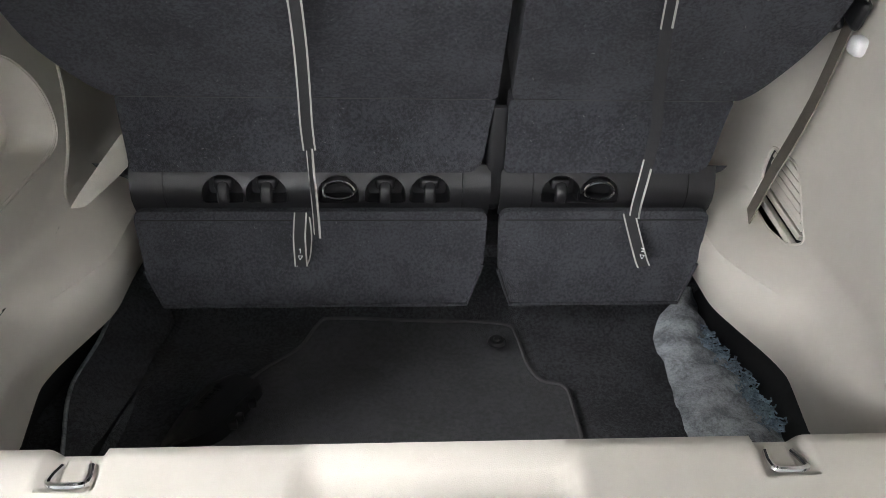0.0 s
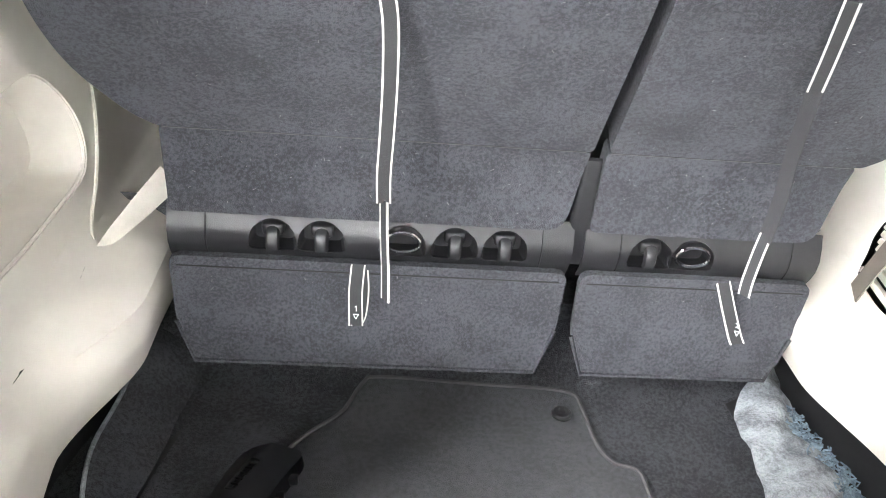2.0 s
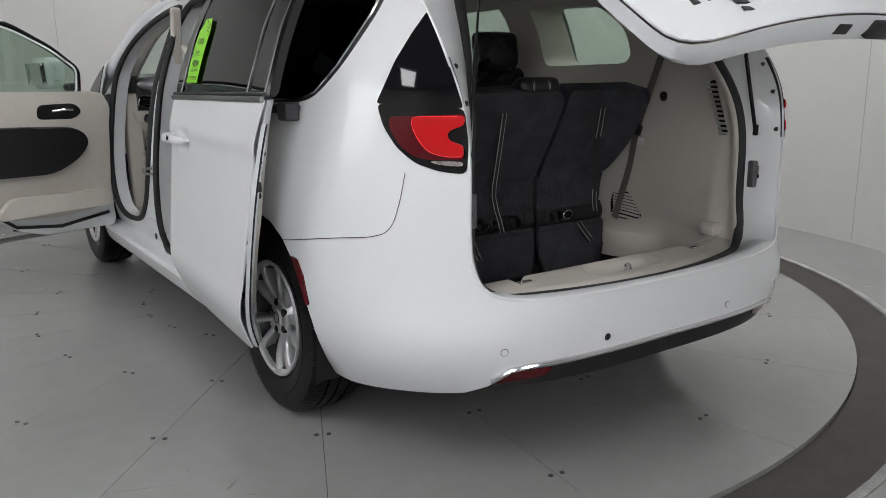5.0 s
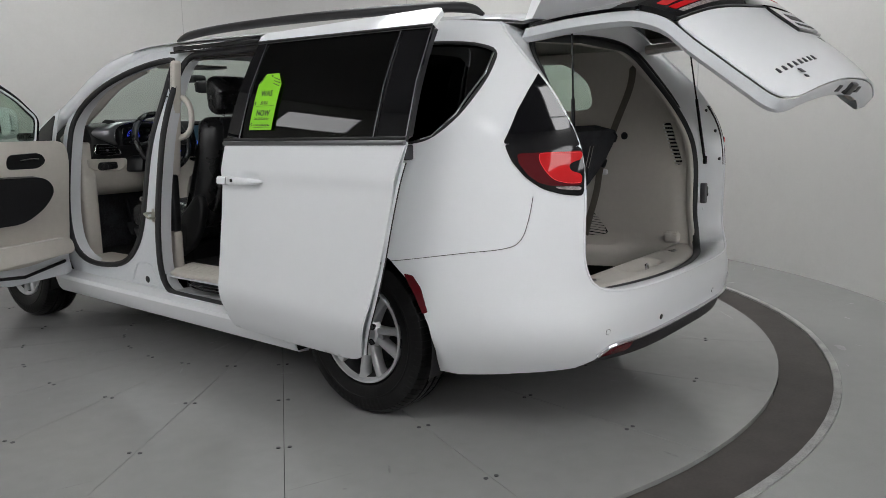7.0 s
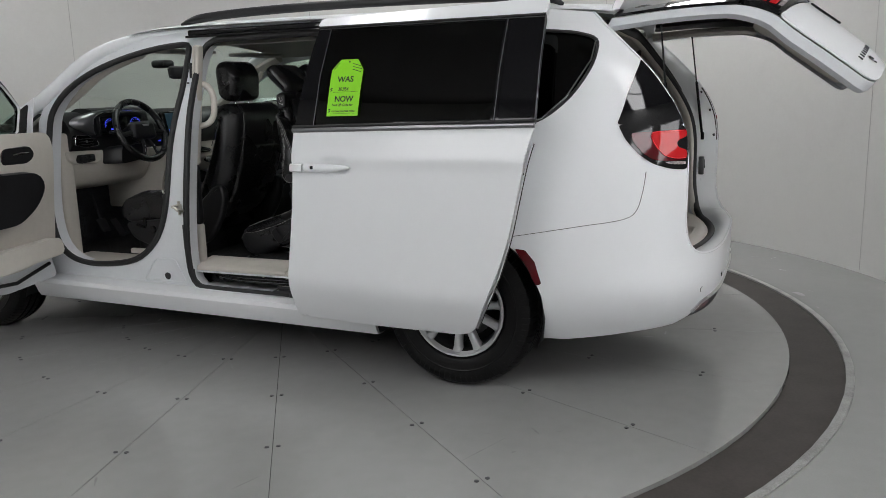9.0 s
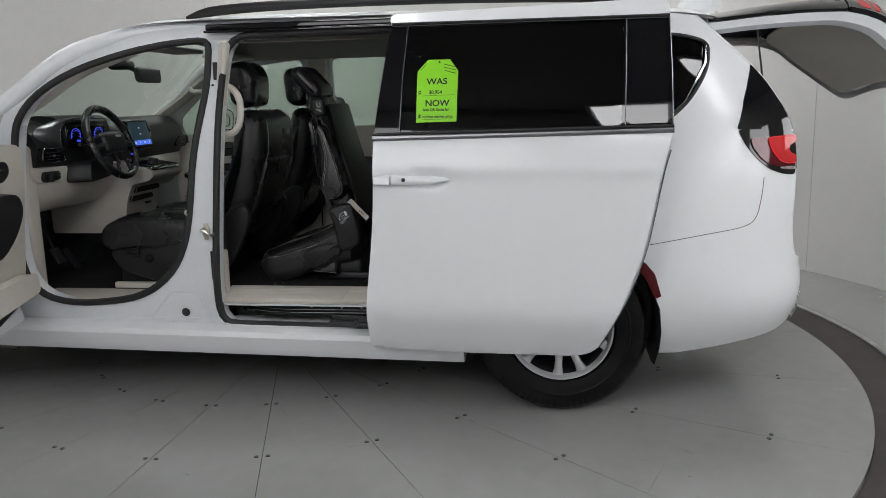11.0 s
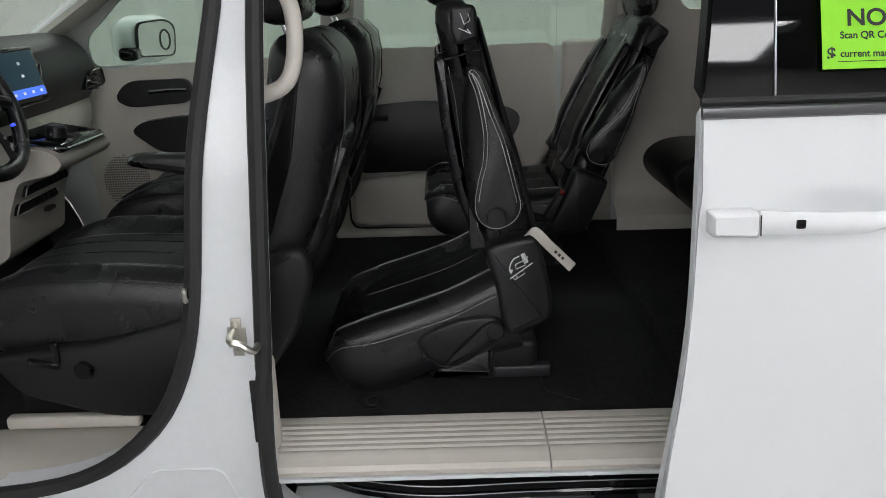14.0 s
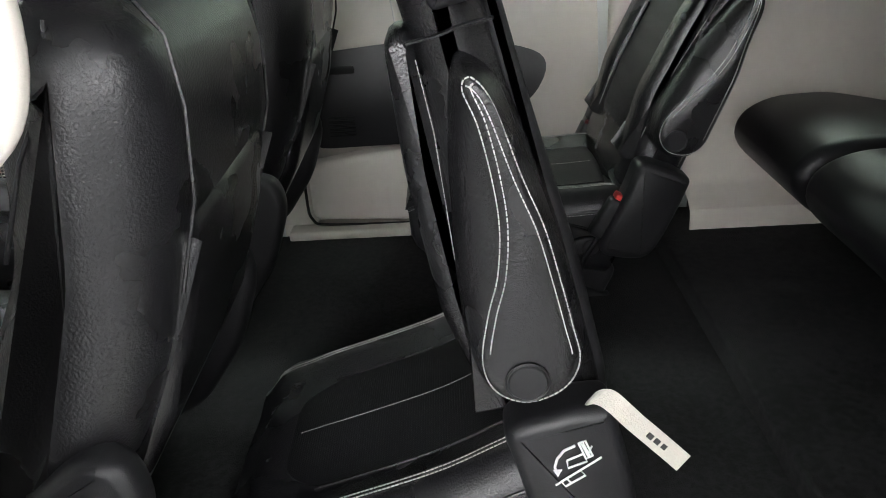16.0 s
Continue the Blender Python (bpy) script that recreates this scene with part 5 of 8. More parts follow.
# storage bins on the left
for b_ol, dep in ((BIN, .085), (BIN2, .13)):
    o = split(b_ol, .04)
    cy, cz = sum(p[0] for p in o) / len(o), sum(p[1] for p in o) / len(o)
    rows = [[Vector((-1, 1, 1)) * trim(cy + (a - cy) * k, cz + (b - cz) * k, d) for a, b in o] for k, d in ((1, 0), (.985, .004), (.95, dep * .9), (.88, dep))]
    m = Mesh().loft(rows, cap=False)
    n0 = len(m.v) - len(o)
    m.f.append(tuple(range(n0, n0 + len(o))))
    vpart(m, "storage_bin", BEIGE, None, "recessed storage bin in the trim")
    vpart(Mesh().tube([Vector((-1, 1, 1)) * trim(a, b, .0015) for a, b in o], .0035, 6, closed=True), "bin_rim", BEIGE)
vpart(Mesh().tube([Vector((-1, 1, 1)) * trim(p.x, p.y, -.006) for p in smoothed([(1.06, 1.2, 0), (1.03, .93, 0), (.985, .75, 0), (.95, .67, 0), (.875, .614, 0)], 5)], .0035, 6), "trim_bead", LOOP)
vpart(Mesh().tube([Vector((-1, 1, 1)) * trim(p.x, p.y, -.004) for p in smoothed([(.875, .612, 0), (.80, .606, 0), (.566, .592, 0), (.42, .594, 0), (.35, .60, 0)], 5)], .0022, 5), "trim_gap", CAVITY)
# accessory socket and hook on the right
q = trim(.64, 1.16)
vpart(Mesh().cyl(q + Vector((.01, 0, 0)), q - Vector((.006, 0, 0)), .021, n=20, bevel=.003).cyl(q - Vector((.004, 0, 0)), q - Vector((.008, 0, 0)), .012, n=16), "power_socket", PLASTIC, None, "round black power socket")

# sill plate over the latch
sill = []
for k in range(132):
    x = -.655 + .01 * k
    y0 = .10 + .28 * x * x
    tray = 1 - ease(.027, .034, abs(abs(x) - .43))
    prof = [Vector((x, y0, .572)), Vector((x, y0 + .02, .585)), Vector((x, y0 + .04, .592))]
    y1 = max(.246, y0 + .05)
    for j in range(1, 10):
        y = y0 + .04 + (y1 - y0 - .04) * j / 9
        e = (x / .175) ** 4 + max(0, (.238 - y) / .062) ** 4
        prof.append(Vector((x, y, .592 + .007 * j / 9 - .028 * (1 - ease(.35, 1.0, e)) - .012 * tray * (j == 9))))
    dip = .026 * (1 - ease(.35, 1.0, (x / .175) ** 4))
    prof += [Vector((x, y1 + .022, .602 - dip * .55 - .014 * tray)), Vector((x, y1 + .04, .603 - dip * .1 - .014 * tray)), Vector((x, .302, .603 - .014 * tray)), Vector((x, .312, .590 - .010 * tray)), Vector((x, .322, .35))]
    sill.append(prof)
vpart(Mesh().loft(sill, closed=False, cap=False), "sill_plate", BEIGE, None, "beige moulded sill plate", angle=55)
vpart(Mesh().tube(smoothed([(-.012, .20, .568), (-.012, .205, .592), (-.007, .207, .602), (.007, .207, .602), (.012, .205, .592), (.012, .20, .568)], 4), .005, 8), "gate_striker", CHROME, None, "chrome gate striker loop")
for sx in (-1, 1):
    vpart(Mesh().box((sx * .43, .278, .584), (.030, .04, .016), .005), "latch_tray", BEIGE)
    vpart(Mesh().tube(smoothed([(sx * .43 - .017, .285, .592), (sx * .43 - .022, .262, .597), (sx * .43 - .017, .250, .599), (sx * .43 + .017, .250, .599), (sx * .43 + .022, .262, .597), (sx * .43 + .017, .285, .592)], 5), .0042, 8), "tie_down_ring", CHROME, None, "chrome tie-down ring")

# cabin floor and cargo well
for y, z, w, l in ((2.19, .44, 1.50, 1.14), (3.30, .40, 1.40, 1.20), (1.335, .49, 1.40, .73)):
    vpart(Mesh().box((0, y, z), (w, l, .06), .01), "cabin_carpet", CABINPILE, None, "black cabin carpet")
well = Mesh()
wn = 14
rows = []
for j in range(10):
    y = .315 + .70 * j / 9
    row = []
    for i in range(wn + 1):
        x = -.66 + 1.32 * i / wn
        edge = max(0, abs(x) - .46) / .2
        z = .325 + .012 * math.sin(3 * x + 5 * y) + .05 * edge * edge + .09 * ease(.86, 1.0, y) - .02 * ease(.25, .45, y) * 0
        row.append(Vector((x, y, z)))
    rows.append(row)
well.loft(rows, closed=False, cap=False)
well.loft([[p + Vector((0, 0, 0)) for p in rows[-1]], [Vector((p.x, p.y + .01, .62)) for p in rows[-1]]], closed=False, cap=False)
for sx in (-1, 1):
    well.loft([[Vector((sx * .66, r[0].y, r[0].z)) for r in rows], [Vector((sx * .68, r[0].y, .50)) for r in rows]], closed=False, cap=False)
vpart(well, "cargo_well", CARPET, None, "black carpeted cargo well")
for sx in (-1, 1):
    g = Mesh()
    g.loft([[Vector((sx * (x + .05 * ease(.95, .45, y)), y, z + .02 * math.sin(9 * y + x * 20))) for x, z in ((.47, .345), (.53, .352), (.58, .37), (.63, .46))] for y in [.33 + .07 * k for k in range(11)]], closed=False, cap=False)
    vpart(g, "well_liner", mat("black_liner", (.010, .010, .011), .35, var=.3, scale=8, bump=.3, bump_scale=25), None, "glossy black liner beside the carpet", angle=60)
cord = smoothed([(-.392, .50, .340), (-.385, .575, .340), (-.30, .725, .342), (-.235, .80, .344), (-.20, .868, .347), (-.165, .885, .348), (0, .88, .348), (.165, .872, .348), (.195, .84, .345), (.205, .76, .342), (.225, .715, .341), (.262, .70, .341), (.270, .66, .340), (.268, .50, .340)], 6)
mat_thing = thing("cargo_mat", "black carpet mat with corded edge lying in the cargo well", "floor mat", at=(0, .68, .335))
v, fa, _ = sheet([(p.x, p.y) for p in cord], [], lambda a, b: Vector((a, b, .334 + .012 * math.sin(3 * a + 5 * b) + .028 * ease(.80, .95, b))), .05, .006)
on(solid("mat", v, fa, MATPILE, None), mat_thing)
on(Mesh().tube([Vector((p.x, p.y, .339 + .012 * math.sin(3 * p.x + 5 * p.y) + .028 * ease(.80, .95, p.y))) for p in cord], .0035, 6).out("cord_edge", mat("grey_cord", (.075, .075, .078), .8), None, "grey corded edge"), mat_thing)
on(Mesh().cyl((.150, .808, .340), (.150, .808, .351), .018, n=20, bevel=.004).cyl((.150, .808, .349), (.150, .808, .354), .007, n=14, bevel=.002).out("fastener", PLASTIC, None, "round black fastener"), mat_thing)

# carpet edge curled up on the left, grey felt on the right
fe = Mesh()
rows = []
f_in = curve([(.497, .444), (.60, .444), (.70, .448), (.78, .455), (.84, .475), (.875, .505), (.91, .545)])
f_out = curve([(.497, .600), (.60, .598), (.66, .587), (.72, .572), (.78, .562), (.86, .566), (.91, .570)])
for k in range(25):
    t = k / 24
    y = .912 - .415 * t
    xi, xo = f_in(y) + .004 * math.sin(13 * t), f_out(y) + .004 * math.sin(31 * t)
    rows.append([Vector((xi + (xo - xi) * u, y + .006 * math.sin(9 * u + 3 * t), .352 + .034 * math.sin(math.pi * min(1, .12 + u * .8)) + .012 * (1 - t) + .006 * math.sin(17 * t + 5 * u) + .004 * math.sin(41 * t - 7 * u))) for u in [j / 8 for j in range(9)]])
fe.loft(rows, closed=False, cap=False).loft([[p - Vector((0, 0, .006)) for p in r] for r in rows], closed=False, cap=False)
felt = thing("felt_flap", "grey insulation felt turned back at the carpet edge", "felt", at=(.52, .7, .34))
on(fe.out("felt_sheet", FELT, None, angle=60), felt)
fz = Mesh()
for k in range(420):
    t = random.random()
    y = .80 - .27 * t
    x = f_out(y) - .012 + random.uniform(-.020, .014)
    a = random.uniform(0, 6.28)
    p = Vector((x, y, .372 + random.uniform(-.004, .010)))
    fz.tube([p, p + Vector((.008 * math.cos(a), .008 * math.sin(a), .004)), p + Vector((.012 * math.cos(a + 1), .012 * math.sin(a + 1), .002))], .0016, 4)
on(tagged(fz.out("frayed_fibre", mat("blue_grey_fibre", (.20, .26, .32), .95, var=.5, scale=60), None, "blue-grey frayed fibre"), kind="stuff"), felt)
cu = Mesh()
rows = []
for k in range(25):
    t = k / 24
    y = .925 - .43 * t
    xo = -.578 + .012 * t + .008 * math.sin(7 * t) - .01 * math.sin(3.1 * t)
    xi = -.512 - .032 * t + .006 * math.sin(9 * t + 1)
    h = .07 - .022 * t + .006 * math.sin(11 * t)
    rows.append([Vector((xo + (xi + .03 - xo) * u, y + .008 * math.sin(6 * u), .342 + h * (1 - u) ** .6 * (1 - .25 * u))) for u in (0, .15, .3, .5, .7, .85, 1)])
cu.loft(rows, closed=False, cap=False)
vpart(cu, "carpet_edge", CARPET, None, "black carpet edge curled up", angle=60)
vpart(Mesh().tube([r[0] + Vector((0, 0, .002)) for r in rows], .0035, 6), "carpet_selvedge", FELT)

# loose plastic vent cover lying in the well
cover = thing("vent_cover", "loose black plastic vent cover with slotted grille lying on the carpet", "vent cover", at=(-.37, .655, .345))
cm = pose(-.355, .622, .352, -5, -6, 0)
ol = rounded([(-.074, -.082), (-.066, -.092), (.020, -.066), (.070, .052), (.066, .072), (-.006, .076), (-.022, .062)], [.01, .01, .03, .012, .012, .012, .02], 4)
GR = rounded([(-.034, -.026), (-.018, -.032), (.012, .030), (-.004, .036)], .004, 2)
v, fa, _ = sheet(ol, [GR], lambda a, b: cm @ Vector((a, b, .022 - 1.6 * (a * a + b * b) + .010 * max(0, 1 - abs(a + .012 - .45 * b) / .03))), .012, .005)
on(solid("shell", v, fa, PLASTIC), cover)
rim = split(ol, .02)
on(Mesh().loft([[cm @ Vector((a, b, .021 - 1.6 * (a * a + b * b))) for a, b in rim], [cm @ Vector((a * 1.02, b * 1.02, -.014)) for a, b in rim]], cap=False).out("rim", PLASTIC), cover)
for k in range(6):
    on(Mesh().box(cm @ Vector((-.026 + .0057 * k, -.024 + .0105 * k, .023)), (.022, .003, .004), .001, cm.to_3x3().to_4x4() @ Matrix.Rotation(radians(-20), 4, "Z")).out("grille_slat", PLASTIC), cover)
on(Mesh().box(cm @ Vector((-.011, .002, .021)), (.003, .068, .004), .001, cm.to_3x3().to_4x4() @ Matrix.Rotation(radians(-26), 4, "Z")).out("grille_bar", PLASTIC), cover)
for a, b in ((.044, -.02), (.036, -.036), (.060, .016)):
    on(Mesh().box(cm @ Vector((a, b, -.002)), (.014, .012, .016), .003, cm.to_3x3().to_4x4()).out("clip", PLASTIC), cover)

# headliner, pillars, side panels of the cabin
hl = []
for k in range(15):
    y = .60 + 2.5 * k / 14
    hl.append([Vector((x, y, 1.60 + .06 * (1 - (x / .72) ** 2) - .015 * abs(x) ** 4)) for x in [-.72 + .12 * i for i in range(13)]])
vpart(Mesh().loft(hl, closed=False, cap=False).loft([[p + Vector((0, 0, .012)) for p in r] for r in hl], closed=False, cap=False), "headliner", HEADLINER, None, "grey cloth headliner", angle=60)
for sx in (-1, 1):
    # third-row side panels and pillar
    vpart(Mesh().box((sx * .76, 1.70 if sx > 0 else 1.52, .82), (.05, .20 if sx > 0 else .08, .75), .02), "side_panel", BEIGE, None, "beige panel beside the third row")
    vpart(Mesh().puff(rounded([(1.46, 1.14), (1.66, 1.14), (1.62, 1.62), (1.42, 1.62)], .03, 3), sx * .76, .035, .015), "pillar_trim", TRIM, None, "grey-beige pillar trim")
# right sliding door, inside
vpart(plate("door_trim", rounded([(1.80, .46), (2.64, .46), (2.60, 1.175), (1.82, 1.18)], .04, 4), [], lambda a, b: Vector((.815 + .03 * ((b - .8) / .35) ** 2, a, b)), BEIGE, None, "beige inner trim of the closed sliding door", .06, .05, flip=False), "door_trim", BEIGE)
vpart(plate("door_armrest", rounded([(2.60, .71), (2.60, .965), (2.35, .985), (2.05, .97), (1.94, .93), (1.99, .82), (2.10, .77), (2.25, .715)], .06, 5), [], lambda a, b: Vector((.775 - .02 * math.sin(3.1 * (b - .7) / .28), a, b)), PLASTIC, None, "black door armrest panel", .04, .05), "door_armrest", PLASTIC)
for k in range(6):
    vpart(Mesh().box((.757, 2.50, .80 - .010 * k), (.006, .07, .004), .001), "armrest_slot", CAVITY)
vpart(Mesh().box((.757, 2.50, .925), (.012, .09, .022), .006), "armrest_switch", CAVITY)
vpart(Mesh().puff(rounded([(2.61, .51), (2.61, .67), (2.45, .695), (2.30, .705), (2.25, .70), (2.25, .50), (2.35, .495)], .03, 4), .785, .035, .02), "door_pocket", BEIGE, None, "beige door pocket", )
vpart(Mesh().tube(smoothed([(.748, 2.615, .98), (.748, 2.62, .60), (.748, 2.61, .515), (.748, 2.56, .497), (.748, 2.35, .492), (.748, 2.22, .490)], 4), .004, 6), "door_gap", CAVITY)
vpart(Mesh().box((.755, 2.2, .478), (.10, .95, .03), .01), "door_sill", BEIGE, None, "beige right door sill")
vpart(Mesh().box((.80, 2.65, .80), (.07, .10, .72), .02).puff(rounded([(2.58, 1.14), (2.70, 1.14), (2.66, 1.62), (2.54, 1.62)], .02, 3), .77, .03, .012), "pillar_trim", BEIGE, None, "beige centre pillar trim")
vpart(plate("front_door_trim", rounded([(2.72, .46), (3.62, .46), (3.62, 1.12), (3.3, 1.14), (2.70, 1.16)], .05, 4), [], lambda a, b: Vector((.80 + .03 * ((b - .8) / .35) ** 2, a, b)), BEIGE, None, "beige inner trim of the closed front door", .06, .05), "front_door_trim", BEIGE)
vpart(plate("handle_bezel", rounded([(3.495, 1.02), (3.44, 1.085), (3.20, 1.09), (3.20, 1.0), (3.44, .985)], .04, 4), [], lambda a, b: Vector((.785, a, b)), PLASTIC, None, "black handle bezel", .04, .03), "handle_bezel", PLASTIC)
vpart(Mesh().tube([(.77, 3.21, 1.05), (.765, 3.27, 1.052), (.77, 3.35, 1.045)], .008, 8), "inner_handle", CHROME)
vpart(plate("door_armrest", rounded([(3.435, .90), (3.39, .935), (3.26, .95), (2.75, .95), (2.75, .80), (3.22, .80), (3.34, .825)], .03, 4), [], lambda a, b: Vector((.75, a, b)), PLASTIC, None, "black padded armrest", .05, .06), "door_armrest", PLASTIC)
spk = Mesh()
for i in range(-10, 11):
    for j in range(-11, 12):
        a, b = i * .0095, j * .0095
        if (a / .09) ** 2 + (b / .105) ** 2 < 1:
            spk.box((.792, 3.49 + a, .70 + b), (.004, .0045, .0045))
vpart(spk, "speaker_grille", mat("speaker_dots", (.13, .12, .11), .8), None, "perforated speaker grille", smooth=False)
vpart(plate("door_pull", rounded([(3.51, .645), (3.42, .695), (3.28, .735), (2.80, .745), (2.80, .68), (3.28, .655)], .02, 3), [], lambda a, b: Vector((.735, a, b)), PLASTIC, None, "black door pull cup", .05, .05), "door_pull", PLASTIC)
# right mirror, seen through the front window
MM = pose(1.10, 3.46, 1.225, 0, 0, -26)
MR = MM.to_3x3().to_4x4()
vpart(Mesh().box(MM @ Vector((0, .0, 0)), (.25, .13, .19), .062, MR).box(MM @ Vector((-.01, .045, -.005)), (.20, .09, .15), .043, MR), "mirror_housing", PAINT, None, "white right-hand mirror housing")
face_ol = rounded([(-.112, -.066), (.10, -.074), (.116, .05), (.06, .078), (-.10, .068)], .035, 5)
for nm, dy, q, mt, lb in (("mirror_rim", -.066, 1.0, PLASTIC, "black mirror rim"), ("mirror_glass", -.0685, .91, MIRROR, "mirror glass")):
    vpart(Mesh().loft([[MM @ Vector((a * q, dy + .006, b * q)) for a, b in face_ol], [MM @ Vector((a * q, dy, b * q)) for a, b in face_ol]]), nm, mt, None, lb)
vpart(Mesh().tube([MM @ Vector((.045 + .028 * math.cos(k * .5236), -.069, -.005 + .040 * math.sin(k * .5236))) for k in range(12)], .004, 5, closed=True), "blind_spot_ring", PLASTIC)
vpart(Mesh().box((.955, 3.47, 1.175), (.09, .07, .05), .018), "mirror_foot", BLACKGLOSS)
# left centre pillar inside, grab handle, step
vpart(Mesh().puff(rounded([(2.62, .98), (2.66, .98), (2.58, 1.60), (2.54, 1.60)], .02, 3), -.79, .025, .012), "pillar_trim", BEIGE, None, "beige centre pillar trim")
vpart(Mesh().box((-.81, 2.66, .83), (.05, .10, .32), .015), "pillar_lower_trim", PLASTIC, None, "black lower pillar trim")
vpart(Mesh().box((-.81, 2.66, .55), (.05, .10, .25), .015), "pillar_foot_trim", BEIGE)
vpart(Mesh().tube(smoothed([(-.775, 2.62, 1.41), (-.755, 2.56, 1.40), (-.74, 2.53, 1.35), (-.74, 2.53, 1.26), (-.755, 2.555, 1.205), (-.775, 2.62, 1.185)], 5), .016, 10), "grab_handle", BEIGE, None, "beige grab handle")
for y0, y1 in ((1.58, 2.0515), (2.054, 2.63)):
    st = Mesh()
    pr = [(-.722, .483), (-.735, .483)]
    for k in range(6):
        x = -.745 - .018 * k
        pr += [(x, .4802 - .0022 * k), (x - .004, .4815 - .0022 * k), (x - .013, .4815 - .0022 * k)]
    pr += [(-.86, .466), (-.882, .460), (-.888, .450), (-.884, .438), (-.722, .43)]
    st.loft([[Vector((x, y, z)) for x, z in pr] for y in (y0, y0 + .004, y1 - .004, y1)])
    vpart(st, "step_plate", BEIGE, None, "beige ribbed door step", angle=30)
vpart(Mesh().box((-.86, 2.06, .350), (.16, 1.06, .012), .003), "step_well", JAMB, None, "white metal step well")
vpart(Mesh().box((-.79, 2.06, .395), (.02, 1.06, .07), .004), "step_riser", PLASTIC, None, "black riser under the step")
edge_x = curve([(1.55, -.904), (1.92, -.904), (2.10, -.906), (2.30, -.911), (2.44, -.882), (2.51, -.845), (2.55, -.815)])
track = []
for k in range(41):
    y = 1.56 + .985 * k / 40
    e = edge_x(y)
    track.append([Vector((x, y, z)) for x, z in ((-.785, .424), (e + .045 if e < -.84 else -.80, .421), (e + .020, .412), (e + .012, .404), (e + .003, .406), (e, .402), (e, .392), (e + .02, .386), (-.785, .384))])
vpart(Mesh().loft(track), "lower_track", BLACKGLOSS, None, "black curved lower sliding track", angle=25)
for off, z in ((.001, .4045), (.019, .4135)):
    vpart(Mesh().tube([(edge_x(y) + off, y, z) for y in [1.58 + .02 * k for k in range(46)]], .0014, 5), "track_ridge", SATIN)
# hinge plates of the door arm
vpart(Mesh().box((-.912, 2.03, .3655), (.044, .148, .010), .002).box((-.893, 2.03, .378), (.014, .13, .020), .004), "arm_hinge", DARKMETAL, None, "dark metal hinge of the door arm")
vpart(Mesh().cyl((-.892, 1.965, .389), (-.892, 2.10, .389), .0055, n=12), "hinge_pin", STEEL)
for y in (1.985, 2.08):
    vpart(Mesh().cyl((-.918, y, .370), (-.918, y, .3735), .006, n=12, bevel=.001), "hinge_bolt", STEEL)
# seal along the foot of the sliding opening, white ledge under the step
vpart(Mesh().tube(smoothed([(-.930, 2.603, .45), (-.930, 2.597, .405), (-.930, 2.575, .372), (-.930, 2.53, .361), (-.930, 2.38, .357), (-.930, 2.1, .354), (-.930, 1.56, .351)], 5), .0125, 8), "seal", RUBBER, None, "black rubber door seal")
vpart(Mesh().box((-.872, 2.07, .4315), (.036, 1.08, .008), .002), "step_ledge", JAMB)
for k in range(6):
    y0 = 2.56 - .13 * k
    vpart(Mesh().tube([(-.858, y0, .3575), (-.925, y0 - .055, .3575), (-.928, y0 - .07, .3575), (-.858, y0 - .125, .3575)], .0022, 5), "pressed_rib", JAMB)
for y in (2.20, 2.06, 1.97):
    vpart(Mesh().cyl((-.868, y, .414), (-.868, y, .421), .006, n=10), "track_bolt", STEEL)
# front left sill and footwell sides
vpart(Mesh().box((-.78, 3.15, .425), (.22, .85, .05), .012), "front_step", BEIGE, None, "beige front door step")
vpart(Mesh().box((-.68, 3.10, .47), (.03, .30, .03), .008), "seat_rail_cover", BEIGE)
vpart(Mesh().box((-.78, 3.62, .78), (.10, .10, .75), .02), "kick_panel", BEIGE, None, "beige footwell side panel")
# body hardware round the openings
vpart(Mesh().box(skin(2.640, .776, .057), (.004, .034, .04), .012).box(skin(2.640, .776, .0565), (.004, .02, .075), .009).cyl(skin(2.640, .803, .056), skin(2.640, .803, .05), .005, n=10).cyl(skin(2.640, .749, .056), skin(2.640, .749, .05), .005, n=10).tube(smoothed([skin(2.645, .79, .05), skin(2.64, .79, .005), skin(2.62, .785, .0), skin(2.60, .77, .005), skin(2.60, .765, .05)], 4), .0065, 8), "door_striker", STEEL, None, "zinc door striker")
vpart(Mesh().tube(smoothed([skin(2.725, .87, .07), skin(2.722, .87, .035), skin(2.72, .855, .035), skin(2.725, .85, .07)], 4), .005, 8), "front_striker", STEEL)
for z, h in ((.625, .13), (1.452, .12)):
    vpart(Mesh().box(skin(2.615 if z < 1 else 2.605, z, .056), (.006, .022, h), .004).cyl(skin(2.613, z + .04, .056), skin(2.613, z + .04, .049), .005, n=10).cyl(skin(2.613, z - .04, .056), skin(2.613, z - .04, .049), .005, n=10), "contact_plate", PLASTIC, None, "black contact plate on the pillar")
q = skin(2.775, .403, .058)
vpart(Mesh().cyl(q, q - Vector((.004, 0, 0)), .020, n=24, bevel=.002).cyl(q - Vector((.003, 0, 0)), q - Vector((.006, 0, 0)), .012, n=20, bevel=.002), "body_plug", RUBBER, None, "black rubber body plug")
emb = rounded([(2.66, .372), (2.95, .372), (2.92, .40), (2.83, .50), (2.70, .50)], .025, 4)
vpart(Mesh().tube([skin(a, b, .0585) for a, b in split(emb, .03)], .003, 6, closed=True), "pressed_panel", JAMB)


# ---- dashboard ----
def across_x(m, prof, x0, x1, n=8, bow=0.0):
    rings = []
    for k in range(n + 1):
        x = x0 + (x1 - x0) * k / n
        rings.append([Vector((x, y + bow * (x / .75) ** 2, z)) for y, z in prof])
    return m.loft(rings)


